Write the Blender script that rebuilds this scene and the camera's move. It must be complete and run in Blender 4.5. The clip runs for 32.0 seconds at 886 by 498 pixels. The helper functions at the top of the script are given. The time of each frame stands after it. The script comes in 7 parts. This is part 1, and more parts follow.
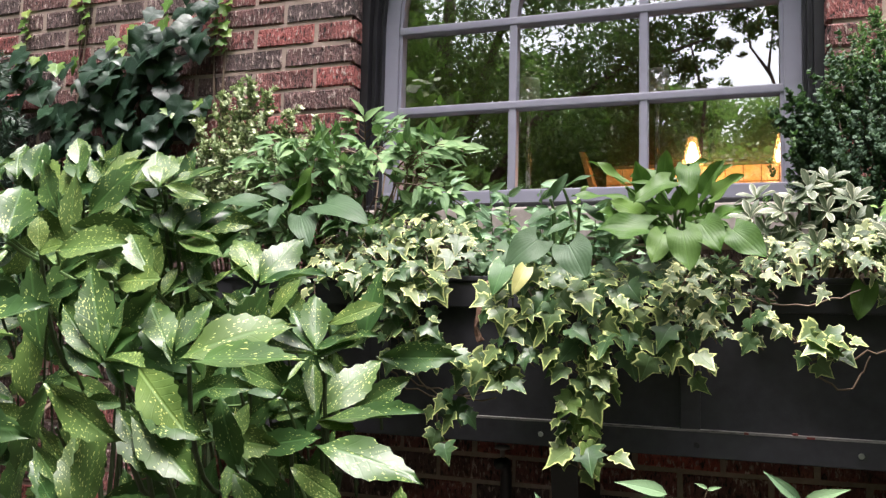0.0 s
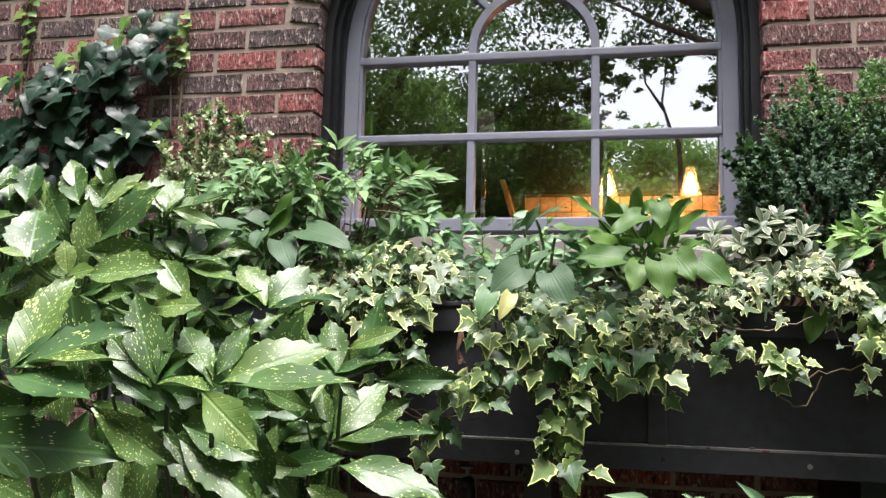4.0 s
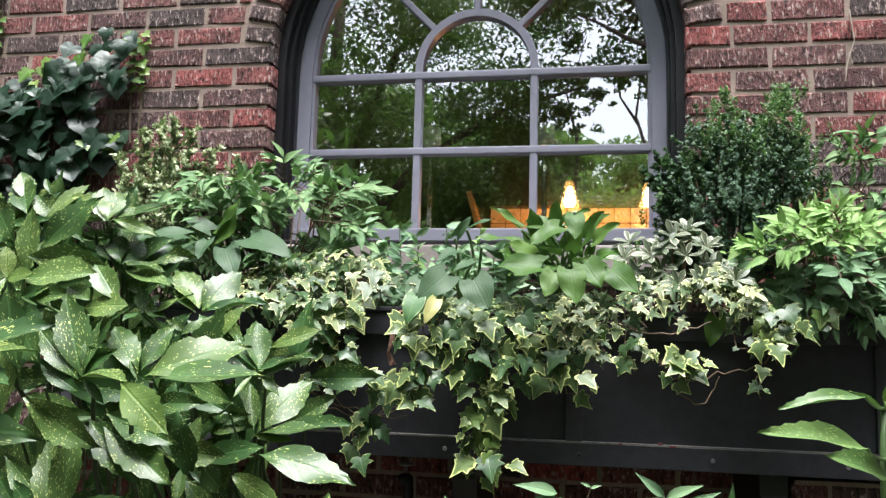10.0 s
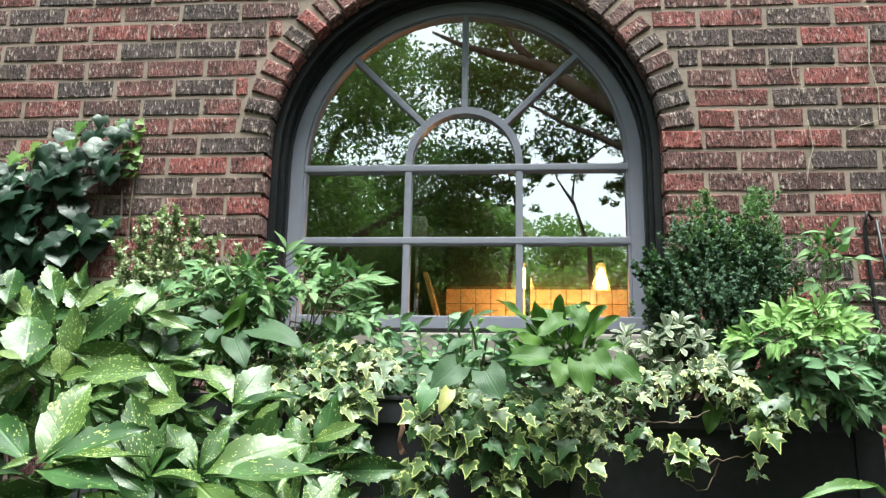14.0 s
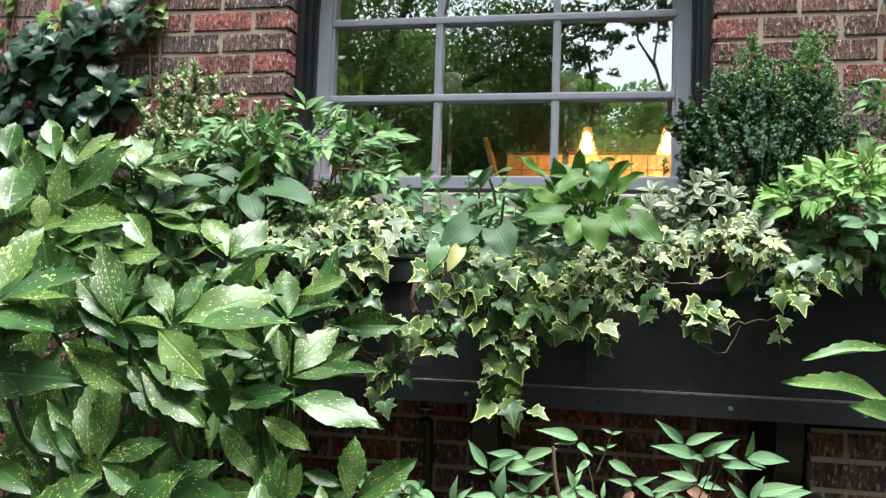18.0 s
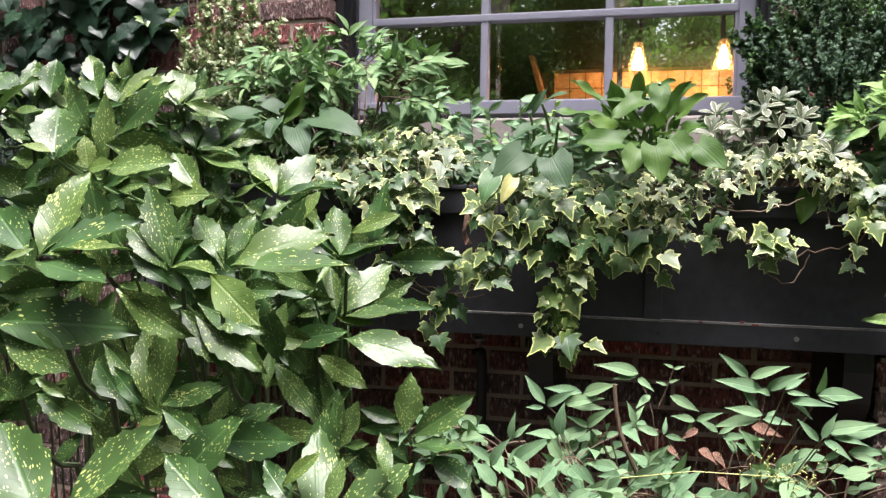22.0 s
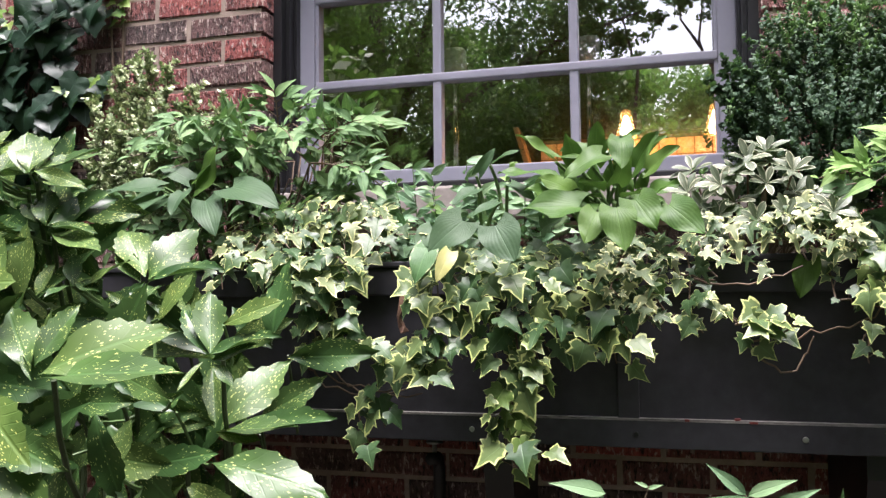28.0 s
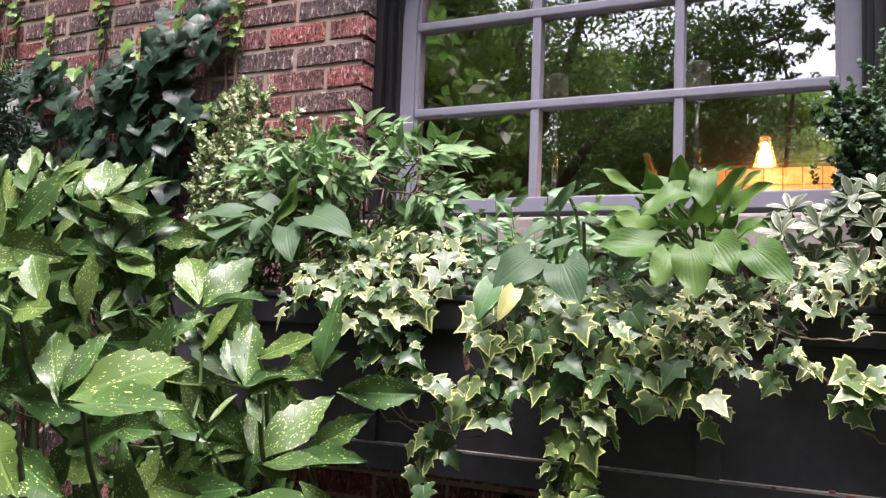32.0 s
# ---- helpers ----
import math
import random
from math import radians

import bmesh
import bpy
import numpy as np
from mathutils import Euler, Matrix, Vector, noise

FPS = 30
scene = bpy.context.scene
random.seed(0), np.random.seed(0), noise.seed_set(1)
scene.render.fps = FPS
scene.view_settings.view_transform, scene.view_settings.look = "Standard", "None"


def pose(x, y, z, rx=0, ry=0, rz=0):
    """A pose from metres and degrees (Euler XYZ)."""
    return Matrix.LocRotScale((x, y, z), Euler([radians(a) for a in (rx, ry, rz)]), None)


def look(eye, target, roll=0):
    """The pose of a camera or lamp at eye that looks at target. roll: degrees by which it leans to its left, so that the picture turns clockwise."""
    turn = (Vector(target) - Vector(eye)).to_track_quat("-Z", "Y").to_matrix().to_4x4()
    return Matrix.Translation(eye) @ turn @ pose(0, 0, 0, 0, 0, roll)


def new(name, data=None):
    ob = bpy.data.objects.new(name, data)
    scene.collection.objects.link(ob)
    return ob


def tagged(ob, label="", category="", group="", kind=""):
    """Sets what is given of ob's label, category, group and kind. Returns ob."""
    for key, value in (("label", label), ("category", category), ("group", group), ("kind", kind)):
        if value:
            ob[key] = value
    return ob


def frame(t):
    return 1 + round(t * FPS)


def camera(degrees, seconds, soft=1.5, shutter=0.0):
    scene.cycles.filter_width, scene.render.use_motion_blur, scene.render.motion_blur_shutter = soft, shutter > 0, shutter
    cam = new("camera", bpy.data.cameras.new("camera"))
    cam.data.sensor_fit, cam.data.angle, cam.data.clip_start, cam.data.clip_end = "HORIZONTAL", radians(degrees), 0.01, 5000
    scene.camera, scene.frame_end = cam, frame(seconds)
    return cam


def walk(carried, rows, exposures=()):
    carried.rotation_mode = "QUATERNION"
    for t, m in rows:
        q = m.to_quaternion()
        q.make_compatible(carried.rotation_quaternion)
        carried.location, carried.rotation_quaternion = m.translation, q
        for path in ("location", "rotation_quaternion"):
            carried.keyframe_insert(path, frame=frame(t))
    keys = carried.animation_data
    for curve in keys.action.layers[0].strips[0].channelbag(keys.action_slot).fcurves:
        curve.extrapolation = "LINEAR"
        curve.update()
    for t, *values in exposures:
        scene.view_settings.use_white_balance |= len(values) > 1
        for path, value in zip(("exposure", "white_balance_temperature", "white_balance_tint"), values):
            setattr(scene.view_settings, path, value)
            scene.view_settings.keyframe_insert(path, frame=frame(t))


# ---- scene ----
cam = camera(57.4, 32.0, soft=1.35)
PATH = [
    (0, (0.361, -2.008, 1.46), (-0.284, -0.122, 1.623), 1.3),
    (0.5, (0.382, -2.009, 1.459), (-0.331, -0.148, 1.629), 1.0),
    (1, (0.383, -2.007, 1.457), (-0.363, -0.159, 1.631), 1.1),
    (1.5, (0.347, -2.03, 1.457), (-0.388, -0.177, 1.626), 1.2),
    (2, (0.316, -2.049, 1.459), (-0.365, -0.177, 1.636), 1.4),
    (2.5, (0.281, -2.069, 1.457), (-0.312, -0.17, 1.659), 1.6),
    (4.5, (0.19, -2.137, 1.459), (-0.143, -0.177, 1.681), 1.3),
    (5, (0.189, -2.141, 1.459), (-0.089, -0.172, 1.677), 1.4),
    (5.5, (0.201, -2.141, 1.461), (-0.049, -0.167, 1.669), 1.4),
    (6, (0.239, -2.131, 1.459), (-0.019, -0.16, 1.674), 1.5),
    (6.5, (0.281, -2.129, 1.456), (0.001, -0.16, 1.675), 1.8),
    (7, (0.311, -2.145, 1.453), (0.019, -0.178, 1.667), 1.9),
    (7.5, (0.338, -2.163, 1.443), (0.034, -0.196, 1.639), 1.6),
    (8, (0.362, -2.189, 1.446), (0.041, -0.224, 1.637), 1.2),
    (8.5, (0.386, -2.195, 1.442), (0.031, -0.237, 1.647), 1.3),
    (9, (0.396, -2.188, 1.437), (0.01, -0.238, 1.652), 1.9),
    (9.5, (0.38, -2.197, 1.438), (0.0, -0.248, 1.672), 2.4),
    (10, (0.338, -2.219, 1.444), (-0.016, -0.266, 1.694), 1.5),
    (10.5, (0.305, -2.24, 1.444), (-0.01, -0.282, 1.701), 1.5),
    (11, (0.27, -2.259, 1.443), (-0.017, -0.297, 1.699), 1.7),
    (11.5, (0.245, -2.28, 1.443), (-0.011, -0.314, 1.707), 1.7),
    (12, (0.221, -2.301, 1.448), (-0.005, -0.335, 1.733), 1.7),
    (12.5, (0.19, -2.315, 1.451), (-0.006, -0.349, 1.761), 1.2),
    (13, (0.169, -2.325, 1.462), (-0.006, -0.365, 1.82), 0.9),
    (13.5, (0.164, -2.329, 1.47), (-0.014, -0.385, 1.903), 1.0),
    (15.5, (0.172, -2.324, 1.463), (-0.001, -0.37, 1.853), 1.5),
    (16, (0.188, -2.322, 1.458), (-0.002, -0.354, 1.765), 1.1),
    (16.5, (0.216, -2.304, 1.457), (-0.007, -0.332, 1.701), 0.8),
    (17, (0.25, -2.275, 1.455), (-0.026, -0.304, 1.651), 1.1),
    (17.5, (0.285, -2.253, 1.454), (-0.046, -0.286, 1.605), 1.7),
    (18, (0.315, -2.233, 1.451), (-0.066, -0.273, 1.564), 1.9),
    (18.5, (0.333, -2.219, 1.449), (-0.099, -0.267, 1.526), 1.6),
    (19, (0.348, -2.207, 1.447), (-0.138, -0.267, 1.495), 1.3),
    (19.5, (0.354, -2.187, 1.441), (-0.169, -0.257, 1.46), 1.3),
    (20, (0.365, -2.184, 1.441), (-0.176, -0.259, 1.441), 1.3),
    (20.5, (0.386, -2.182, 1.442), (-0.17, -0.261, 1.431), 1.0),
    (21, (0.373, -2.185, 1.444), (-0.207, -0.272, 1.416), 1.0),
    (21.5, (0.325, -2.192, 1.456), (-0.229, -0.271, 1.403), 0.9),
    (22, (0.287, -2.189, 1.475), (-0.196, -0.25, 1.39), 0.9),
    (22.5, (0.256, -2.191, 1.493), (-0.18, -0.241, 1.414), 1.3),
    (23, (0.225, -2.194, 1.507), (-0.195, -0.239, 1.456), 1.7),
    (23.5, (0.205, -2.198, 1.519), (-0.188, -0.237, 1.49), 1.6),
    (24, (0.217, -2.192, 1.512), (-0.163, -0.229, 1.523), 1.1),
    (24.5, (0.284, -2.202, 1.501), (-0.123, -0.245, 1.561), 0.7),
    (25, (0.368, -2.214, 1.494), (-0.078, -0.267, 1.579), 0.7),
    (25.5, (0.4, -2.208, 1.485), (-0.091, -0.271, 1.568), 0.6),
    (27.5, (0.328, -1.933, 1.472), (-0.163, 0.004, 1.566), -0.7),
    (28, (0.36, -1.877, 1.48), (-0.146, 0.055, 1.591), -0.6),
    (28.5, (0.421, -1.8, 1.494), (-0.15, 0.112, 1.629), -0.5),
    (29, (0.472, -1.754, 1.505), (-0.186, 0.128, 1.669), -0.2),
    (29.5, (0.492, -1.745, 1.509), (-0.227, 0.112, 1.698), 0.2),
    (30, (0.493, -1.746, 1.511), (-0.257, 0.097, 1.71), 0.9),
    (30.5, (0.483, -1.757, 1.51), (-0.294, 0.076, 1.696), 1.6),
    (31, (0.478, -1.767, 1.511), (-0.324, 0.058, 1.673), 1.9),
    (31.5, (0.477, -1.775, 1.512), (-0.344, 0.042, 1.668), 1.8),
    (32, (0.47, -1.786, 1.509), (-0.368, 0.022, 1.667), 2.1),
]
walk(cam, [(t, look(eye, target, roll)) for t, eye, target, roll in PATH], [(0.0, 0.92, 6400, 17), (5.0, 0.88, 6250, 13), (10.0, 0.90, 6100, 12), (13.0, 0.98, 6080, 2), (16.0, 0.91, 6200, -9), (19.0, 0.89, 6080, 10), (21.0, 0.93, 6450, 21), (23.0, 0.88, 6050, 18), (25.0, 0.92, 5850, 20), (28.0, 1.04, 6250, 21), (29.5, 1.10, 6400, 29), (32.0, 1.03, 6300, 26)])

# ---- world, sun, exposure ----
SKY_ELEV, SKY_TURN = radians(77), radians(161)
world = bpy.data.worlds.new("world")
scene.world = world
world.use_nodes = True
wn, wl = world.node_tree.nodes, world.node_tree.links
sky = wn.new("ShaderNodeTexSky")
sky.sky_type = "NISHITA"
sky.sun_disc = False
sky.sun_elevation, sky.sun_rotation = SKY_ELEV, SKY_TURN
sky.dust_density, sky.air_density, sky.ozone_density = 5.0, 1.3, 2.0
wn["Background"].inputs["Strength"].default_value = 0.125
veil = wn.new("ShaderNodeMix")
veil.data_type, veil.blend_type = "RGBA", "ADD"
veil_in = [q for q in veil.inputs if q.enabled]
veil_in[0].default_value = 1.0
wl.new(sky.outputs["Color"], veil_in[1])
veil_in[2].default_value = (6.7, 6.5, 6.4, 1.0)  # a bright even layer of cloud
wl.new([q for q in veil.outputs if q.enabled][0], wn["Background"].inputs["Color"])
sun_data = bpy.data.lights.new("sun", "SUN")
sun_data.energy, sun_data.angle, sun_data.color = 5.6, radians(28), (1.0, 0.97, 0.93)
sun_ob = new("sun", sun_data)
sun_ob.matrix_world = look((0.55, -1.6, 9.0), (0.0, 0.0, 1.5))


# ---- materials ----
def material(name):
    m = bpy.data.materials.new(name)
    m.use_nodes = True
    nt = m.node_tree
    return m, nt, nt.nodes["Principled BSDF"], nt.nodes["Material Output"]


def node(nt, kind, **values):
    n = nt.nodes.new(kind)
    for key, value in values.items():
        if key in n.inputs:
            n.inputs[key].default_value = value
    return n


def link(nt, a, b):
    nt.links.new(a, b)


def ramp(nt, fac, stops):
    n = nt.nodes.new("ShaderNodeValToRGB")
    els = n.color_ramp.elements
    while len(els) < len(stops):
        els.new(0.5)
    for el, (pos, col) in zip(els, stops):
        el.position = pos
        el.color = (*col, 1.0) if isinstance(col, tuple) else (col, col, col, 1.0)
    link(nt, fac, n.inputs["Fac"])
    return n.outputs["Color"]


def mix(nt, fac, a, b, mode="MIX"):
    n = nt.nodes.new("ShaderNodeMix")
    n.data_type = "RGBA"
    n.blend_type = mode
    sockets = [s for s in n.inputs if s.enabled]
    for sock, value in zip(sockets, (fac, a, b)):
        if isinstance(value, (int, float)):
            sock.default_value = value
        elif isinstance(value, tuple):
            sock.default_value = (*value, 1.0)
        else:
            link(nt, value, sock)
    return [s for s in n.outputs if s.enabled][0]


def calc(nt, op, a, b=0.0):
    n = nt.nodes.new("ShaderNodeMath")
    n.operation = op
    for sock, value in zip(n.inputs, (a, b)):
        if isinstance(value, (int, float)):
            sock.default_value = value
        else:
            link(nt, value, sock)
    return n.outputs[0]


def bump(nt, bsdf, height, strength, distance):
    n = node(nt, "ShaderNodeBump", Strength=strength, Distance=distance)
    link(nt, height, n.inputs["Height"])
    link(nt, n.outputs["Normal"], bsdf.inputs["Normal"])
    return n.outputs["Normal"]


def coords(nt, scale=(1, 1, 1), rand=None):
    tc = nt.nodes.new("ShaderNodeTexCoord")
    mp = nt.nodes.new("ShaderNodeMapping")
    mp.inputs["Scale"].default_value = scale
    link(nt, tc.outputs["Object"], mp.inputs["Vector"])
    if rand is not None:
        cb = nt.nodes.new("ShaderNodeCombineXYZ")
        r = calc(nt, "MULTIPLY", rand, 71.0)
        for n in range(3):
            link(nt, r, cb.inputs[n])
        link(nt, cb.outputs[0], mp.inputs["Location"])
    return mp.outputs["Vector"]


def noise_tex(nt, vec, scale, detail=4.0, rough=0.55):
    n = node(nt, "ShaderNodeTexNoise", Scale=scale, Detail=detail, Roughness=rough)
    link(nt, vec, n.inputs["Vector"])
    return n.outputs["Fac"]


def rand_of(nt, island):
    if island:
        return nt.nodes.new("ShaderNodeNewGeometry").outputs["Random Per Island"]
    return nt.nodes.new("ShaderNodeObjectInfo").outputs["Random"]


def plain(name, color, rough=0.5, metal=0.0, vary=0.25, scale=18.0, relief=0.2, streak=(1, 1, 1), shine=0.5):
    """A painted, stony or earthy surface with two scales of variation and fine relief."""
    m, nt, b, out = material(name)
    v = coords(nt, streak)
    big, fine = noise_tex(nt, v, scale * 0.22, 5), noise_tex(nt, v, scale * 4, 3)
    f = calc(nt, "ADD", calc(nt, "MULTIPLY", big, 0.7), calc(nt, "MULTIPLY", fine, 0.3))
    dark = tuple(c * (1 - vary) for c in color)
    light = tuple(min(1.0, c * (1 + vary)) for c in color)
    link(nt, ramp(nt, f, [(0.32, dark), (0.68, light)]), b.inputs["Base Color"])
    link(nt, ramp(nt, big, [(0.3, max(0.0, rough - 0.1)), (0.7, min(1.0, rough + 0.1))]), b.inputs["Roughness"])
    b.inputs["Metallic"].default_value = metal
    b.inputs["Specular IOR Level"].default_value = shine
    bump(nt, b, fine, relief, 0.002)
    return m


def brick_material(name, island):
    m, nt, b, out = material(name)
    r = rand_of(nt, island)
    v = coords(nt, (1, 1, 1), r)
    streak = coords(nt, (1.0, 0.6, 0.36), r)
    bark = noise_tex(nt, streak, 125.0, 4.0, 0.62)
    worm = noise_tex(nt, streak, 70.0, 3.0, 0.6)
    ridge = calc(nt, "ABSOLUTE", calc(nt, "SUBTRACT", worm, 0.5))
    cloud = noise_tex(nt, v, 16.0, 5.0, 0.65)
    base = ramp(nt, r, [(0.0, (0.092, 0.070, 0.068)), (0.22, (0.130, 0.083, 0.078)), (0.38, (0.215, 0.080, 0.072)), (0.52, (0.31, 0.087, 0.078)),
                        (0.62, (0.112, 0.076, 0.072)), (0.76, (0.225, 0.088, 0.080)), (0.90, (0.35, 0.090, 0.081)), (1.0, (0.102, 0.073, 0.070))])
    tone = mix(nt, ramp(nt, cloud, [(0.3, 0.0), (0.7, 1.0)]), (0.45, 0.42, 0.44), (1.8, 1.7, 1.65))
    col = mix(nt, 1.0, base, tone, "MULTIPLY")
    chips = ramp(nt, bark, [(0.57, 0.0), (0.63, 1.0)])
    col = mix(nt, calc(nt, "MULTIPLY", chips, 0.72), col, (0.66, 0.52, 0.46))
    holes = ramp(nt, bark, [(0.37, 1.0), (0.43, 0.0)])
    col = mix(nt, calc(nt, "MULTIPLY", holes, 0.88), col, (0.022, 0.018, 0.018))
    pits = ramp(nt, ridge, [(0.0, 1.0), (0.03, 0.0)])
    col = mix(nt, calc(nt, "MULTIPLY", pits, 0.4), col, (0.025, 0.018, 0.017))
    link(nt, col, b.inputs["Base Color"])
    b.inputs["Roughness"].default_value = 0.8
    h = calc(nt, "SUBTRACT", calc(nt, "ADD", calc(nt, "MULTIPLY", bark, 1.5), calc(nt, "MULTIPLY", cloud, 0.6)), calc(nt, "MULTIPLY", pits, 0.3))
    bump(nt, b, h, 1.0, 0.010)
    return m


def leaf_material(name, low, high, tint, rim=None, rim_at=0.72, rim_amount=0.9, speck=None, vein=0.3, relief=0.004, rough=0.4,
                  island=False, through_light=0.14, veins="pinnate", shine=0.5, depth=0.62, grey=0.11, specks=0.8):
    """A leaf: two greens in clouds, its own tint, midrib and veins, a pale rim or specks where it has them."""
    low, high, tint = (tuple((c * (1 - grey) + grey * (0.35 * q[0] + 0.65 * q[1])) * depth for c in q) for q in (low, high, tint))
    m, nt, b, out = material(name)
    r = rand_of(nt, island)
    v = coords(nt, (1, 1, 1), r)
    cloud = noise_tex(nt, v, 2.6 if not island else 60.0, 4.0)
    col = ramp(nt, cloud, [(0.3, low), (0.7, high)])
    wide = calc(nt, "FRACT", calc(nt, "MULTIPLY", r, 7.31))
    col = mix(nt, calc(nt, "MULTIPLY", calc(nt, "MULTIPLY", wide, wide), 0.75), col, tint)
    pale = tuple(min(1.0, c * 2.2 + 0.015) for c in high)
    height = None
    if not island:
        tc = nt.nodes.new("ShaderNodeTexCoord")
        sep = nt.nodes.new("ShaderNodeSeparateXYZ")
        link(nt, tc.outputs["Object"], sep.inputs[0])
        ax, y = calc(nt, "ABSOLUTE", sep.outputs["X"]), sep.outputs["Y"]
        rib = ramp(nt, ax, [(0.004, 1.0), (0.018, 0.0)])
        if veins == "palm":
            ang = calc(nt, "ARCTAN2", ax, calc(nt, "ADD", y, 0.02))
            fan = calc(nt, "ABSOLUTE", calc(nt, "SINE", calc(nt, "MULTIPLY", ang, 3.36)))
            side = ramp(nt, fan, [(0.03, 1.0), (0.11, 0.0)])
            amount = 0.5
        elif veins == "ribs":
            span = calc(nt, "ADD", calc(nt, "MULTIPLY", y, calc(nt, "SUBTRACT", 1.06, y)), 0.05)
            wav = calc(nt, "SINE", calc(nt, "MULTIPLY", calc(nt, "DIVIDE", ax, span), 27.0))
            side = calc(nt, "ADD", calc(nt, "MULTIPLY", wav, 0.5), 0.5)
            amount = 0.08
        else:
            bent = calc(nt, "SUBTRACT", y, calc(nt, "MULTIPLY", calc(nt, "POWER", ax, 0.8), 0.85))
            wob = calc(nt, "MULTIPLY", noise_tex(nt, v, 3.0, 2.0), 5.0)
            wav = calc(nt, "SINE", calc(nt, "ADD", calc(nt, "MULTIPLY", bent, 52.0), wob))
            side = ramp(nt, wav, [(0.86, 0.0), (1.0, 1.0)])
            amount = 0.10
        col = mix(nt, calc(nt, "MULTIPLY", rib, min(1.0, vein * 1.6)), col, pale)
        col = mix(nt, calc(nt, "MULTIPLY", side, vein * amount), col, pale)
        rough_ = noise_tex(nt, v, 9.0, 3.0)
        height = calc(nt, "SUBTRACT", calc(nt, "MULTIPLY", rough_, 0.5), calc(nt, "MAXIMUM", rib, calc(nt, "MULTIPLY", side, 0.15 if veins == "ribs" else 0.3)))
    if rim:
        at = nt.nodes.new("ShaderNodeAttribute")
        at.attribute_name = "rim"
        edge = calc(nt, "ADD", at.outputs["Fac"], calc(nt, "MULTIPLY", calc(nt, "SUBTRACT", noise_tex(nt, v, 5.0, 3.0), 0.5), 0.75))
        edge = calc(nt, "ADD", edge, calc(nt, "MULTIPLY", calc(nt, "SUBTRACT", wide, 0.5), 0.35))
        col = mix(nt, calc(nt, "MULTIPLY", ramp(nt, edge, [(rim_at, 0.0), (rim_at + 0.14, 1.0)]), rim_amount), col, rim)
    if speck:
        long = coords(nt, (1.9, 0.5, 1.0), r)
        vo = node(nt, "ShaderNodeTexVoronoi", Scale=17.0, Randomness=1.0)
        link(nt, long, vo.inputs["Vector"])
        patch = ramp(nt, noise_tex(nt, v, 2.2, 2.0), [(0.60, 0.0), (0.85, 0.35)])
        keep = calc(nt, "GREATER_THAN", noise_tex(nt, v, 9.0, 3.0), 0.46)
        dots = calc(nt, "MULTIPLY", calc(nt, "LESS_THAN", vo.outputs["Distance"], calc(nt, "ADD", patch, 0.15)), keep)
        vo2 = node(nt, "ShaderNodeTexVoronoi", Scale=36.0, Randomness=1.0)
        link(nt, long, vo2.inputs["Vector"])
        keep2 = calc(nt, "GREATER_THAN", calc(nt, "ADD", noise_tex(nt, v, 7.0, 3.0), calc(nt, "MULTIPLY", wide, 0.18)), 0.60)
        fine = calc(nt, "MULTIPLY", calc(nt, "LESS_THAN", vo2.outputs["Distance"], calc(nt, "ADD", calc(nt, "MULTIPLY", patch, 0.6), 0.25)), keep2)
        both = calc(nt, "MAXIMUM", dots, fine)
        col = mix(nt, calc(nt, "MULTIPLY", both, specks), col, speck)
    link(nt, col, b.inputs["Base Color"])
    b.inputs["Roughness"].default_value = rough
    b.inputs["Specular IOR Level"].default_value = shine
    if height is not None:
        bump(nt, b, height, 0.28, relief)
    tr = nt.nodes.new("ShaderNodeBsdfTranslucent")
    link(nt, mix(nt, 0.6, col, (0.17, 0.38, 0.06)), tr.inputs["Color"])
    ms = nt.nodes.new("ShaderNodeMixShader")
    ms.inputs[0].default_value = through_light
    link(nt, b.outputs[0], ms.inputs[1])
    link(nt, tr.outputs[0], ms.inputs[2])
    link(nt, ms.outputs[0], out.inputs["Surface"])
    return m


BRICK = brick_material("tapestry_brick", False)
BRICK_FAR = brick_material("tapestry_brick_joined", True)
MORTAR = plain("mortar", (0.335, 0.26, 0.215), 0.9, vary=0.3, scale=30, relief=0.6)
SASH = plain("sash_paint", (0.27, 0.27, 0.33), 0.42, vary=0.10, scale=8, relief=0.12)
BLACK = plain("black_paint", (0.038, 0.0375, 0.044), 0.6, vary=0.4, scale=10, relief=0.25, shine=0.35)
CASING = plain("casing_paint", (0.012, 0.012, 0.014), 0.4, vary=0.4, scale=8, relief=0.1)
STONE = plain("sill_stone", (0.30, 0.265, 0.245), 0.85, vary=0.3, scale=16, relief=0.5)
SOIL = plain("soil", (0.05, 0.035, 0.025), 0.95, vary=0.6, scale=30, relief=1.0)
BARK = plain("bark", (0.10, 0.075, 0.055), 0.9, vary=0.5, scale=14, relief=1.0, streak=(1, 1, 0.2))
DARK_STEM = plain("shrub_stem", (0.05, 0.075, 0.03), 0.6, vary=0.4, scale=20, relief=0.3)
STEM = plain("green_stem", (0.09, 0.16, 0.05), 0.5, vary=0.3, scale=20, relief=0.2)
VINE = plain("vine_stem", (0.125, 0.085, 0.055), 0.7, vary=0.35, scale=30, relief=0.4)
ROOT = plain("dry_root", (0.55, 0.47, 0.38), 0.8, vary=0.3, scale=30, relief=0.3)
DEAD = plain("dry_leaf", (0.21, 0.115, 0.075), 0.8, vary=0.5, scale=30, relief=0.8)
CABLE = plain("cable_rubber", (0.02, 0.02, 0.022), 0.5, vary=0.2)
CHROME = plain("chrome", (0.75, 0.72, 0.66), 0.2, metal=1.0, vary=0.1)
STEEL = plain("screw_steel", (0.5, 0.5, 0.5), 0.4, metal=1.0, vary=0.2)
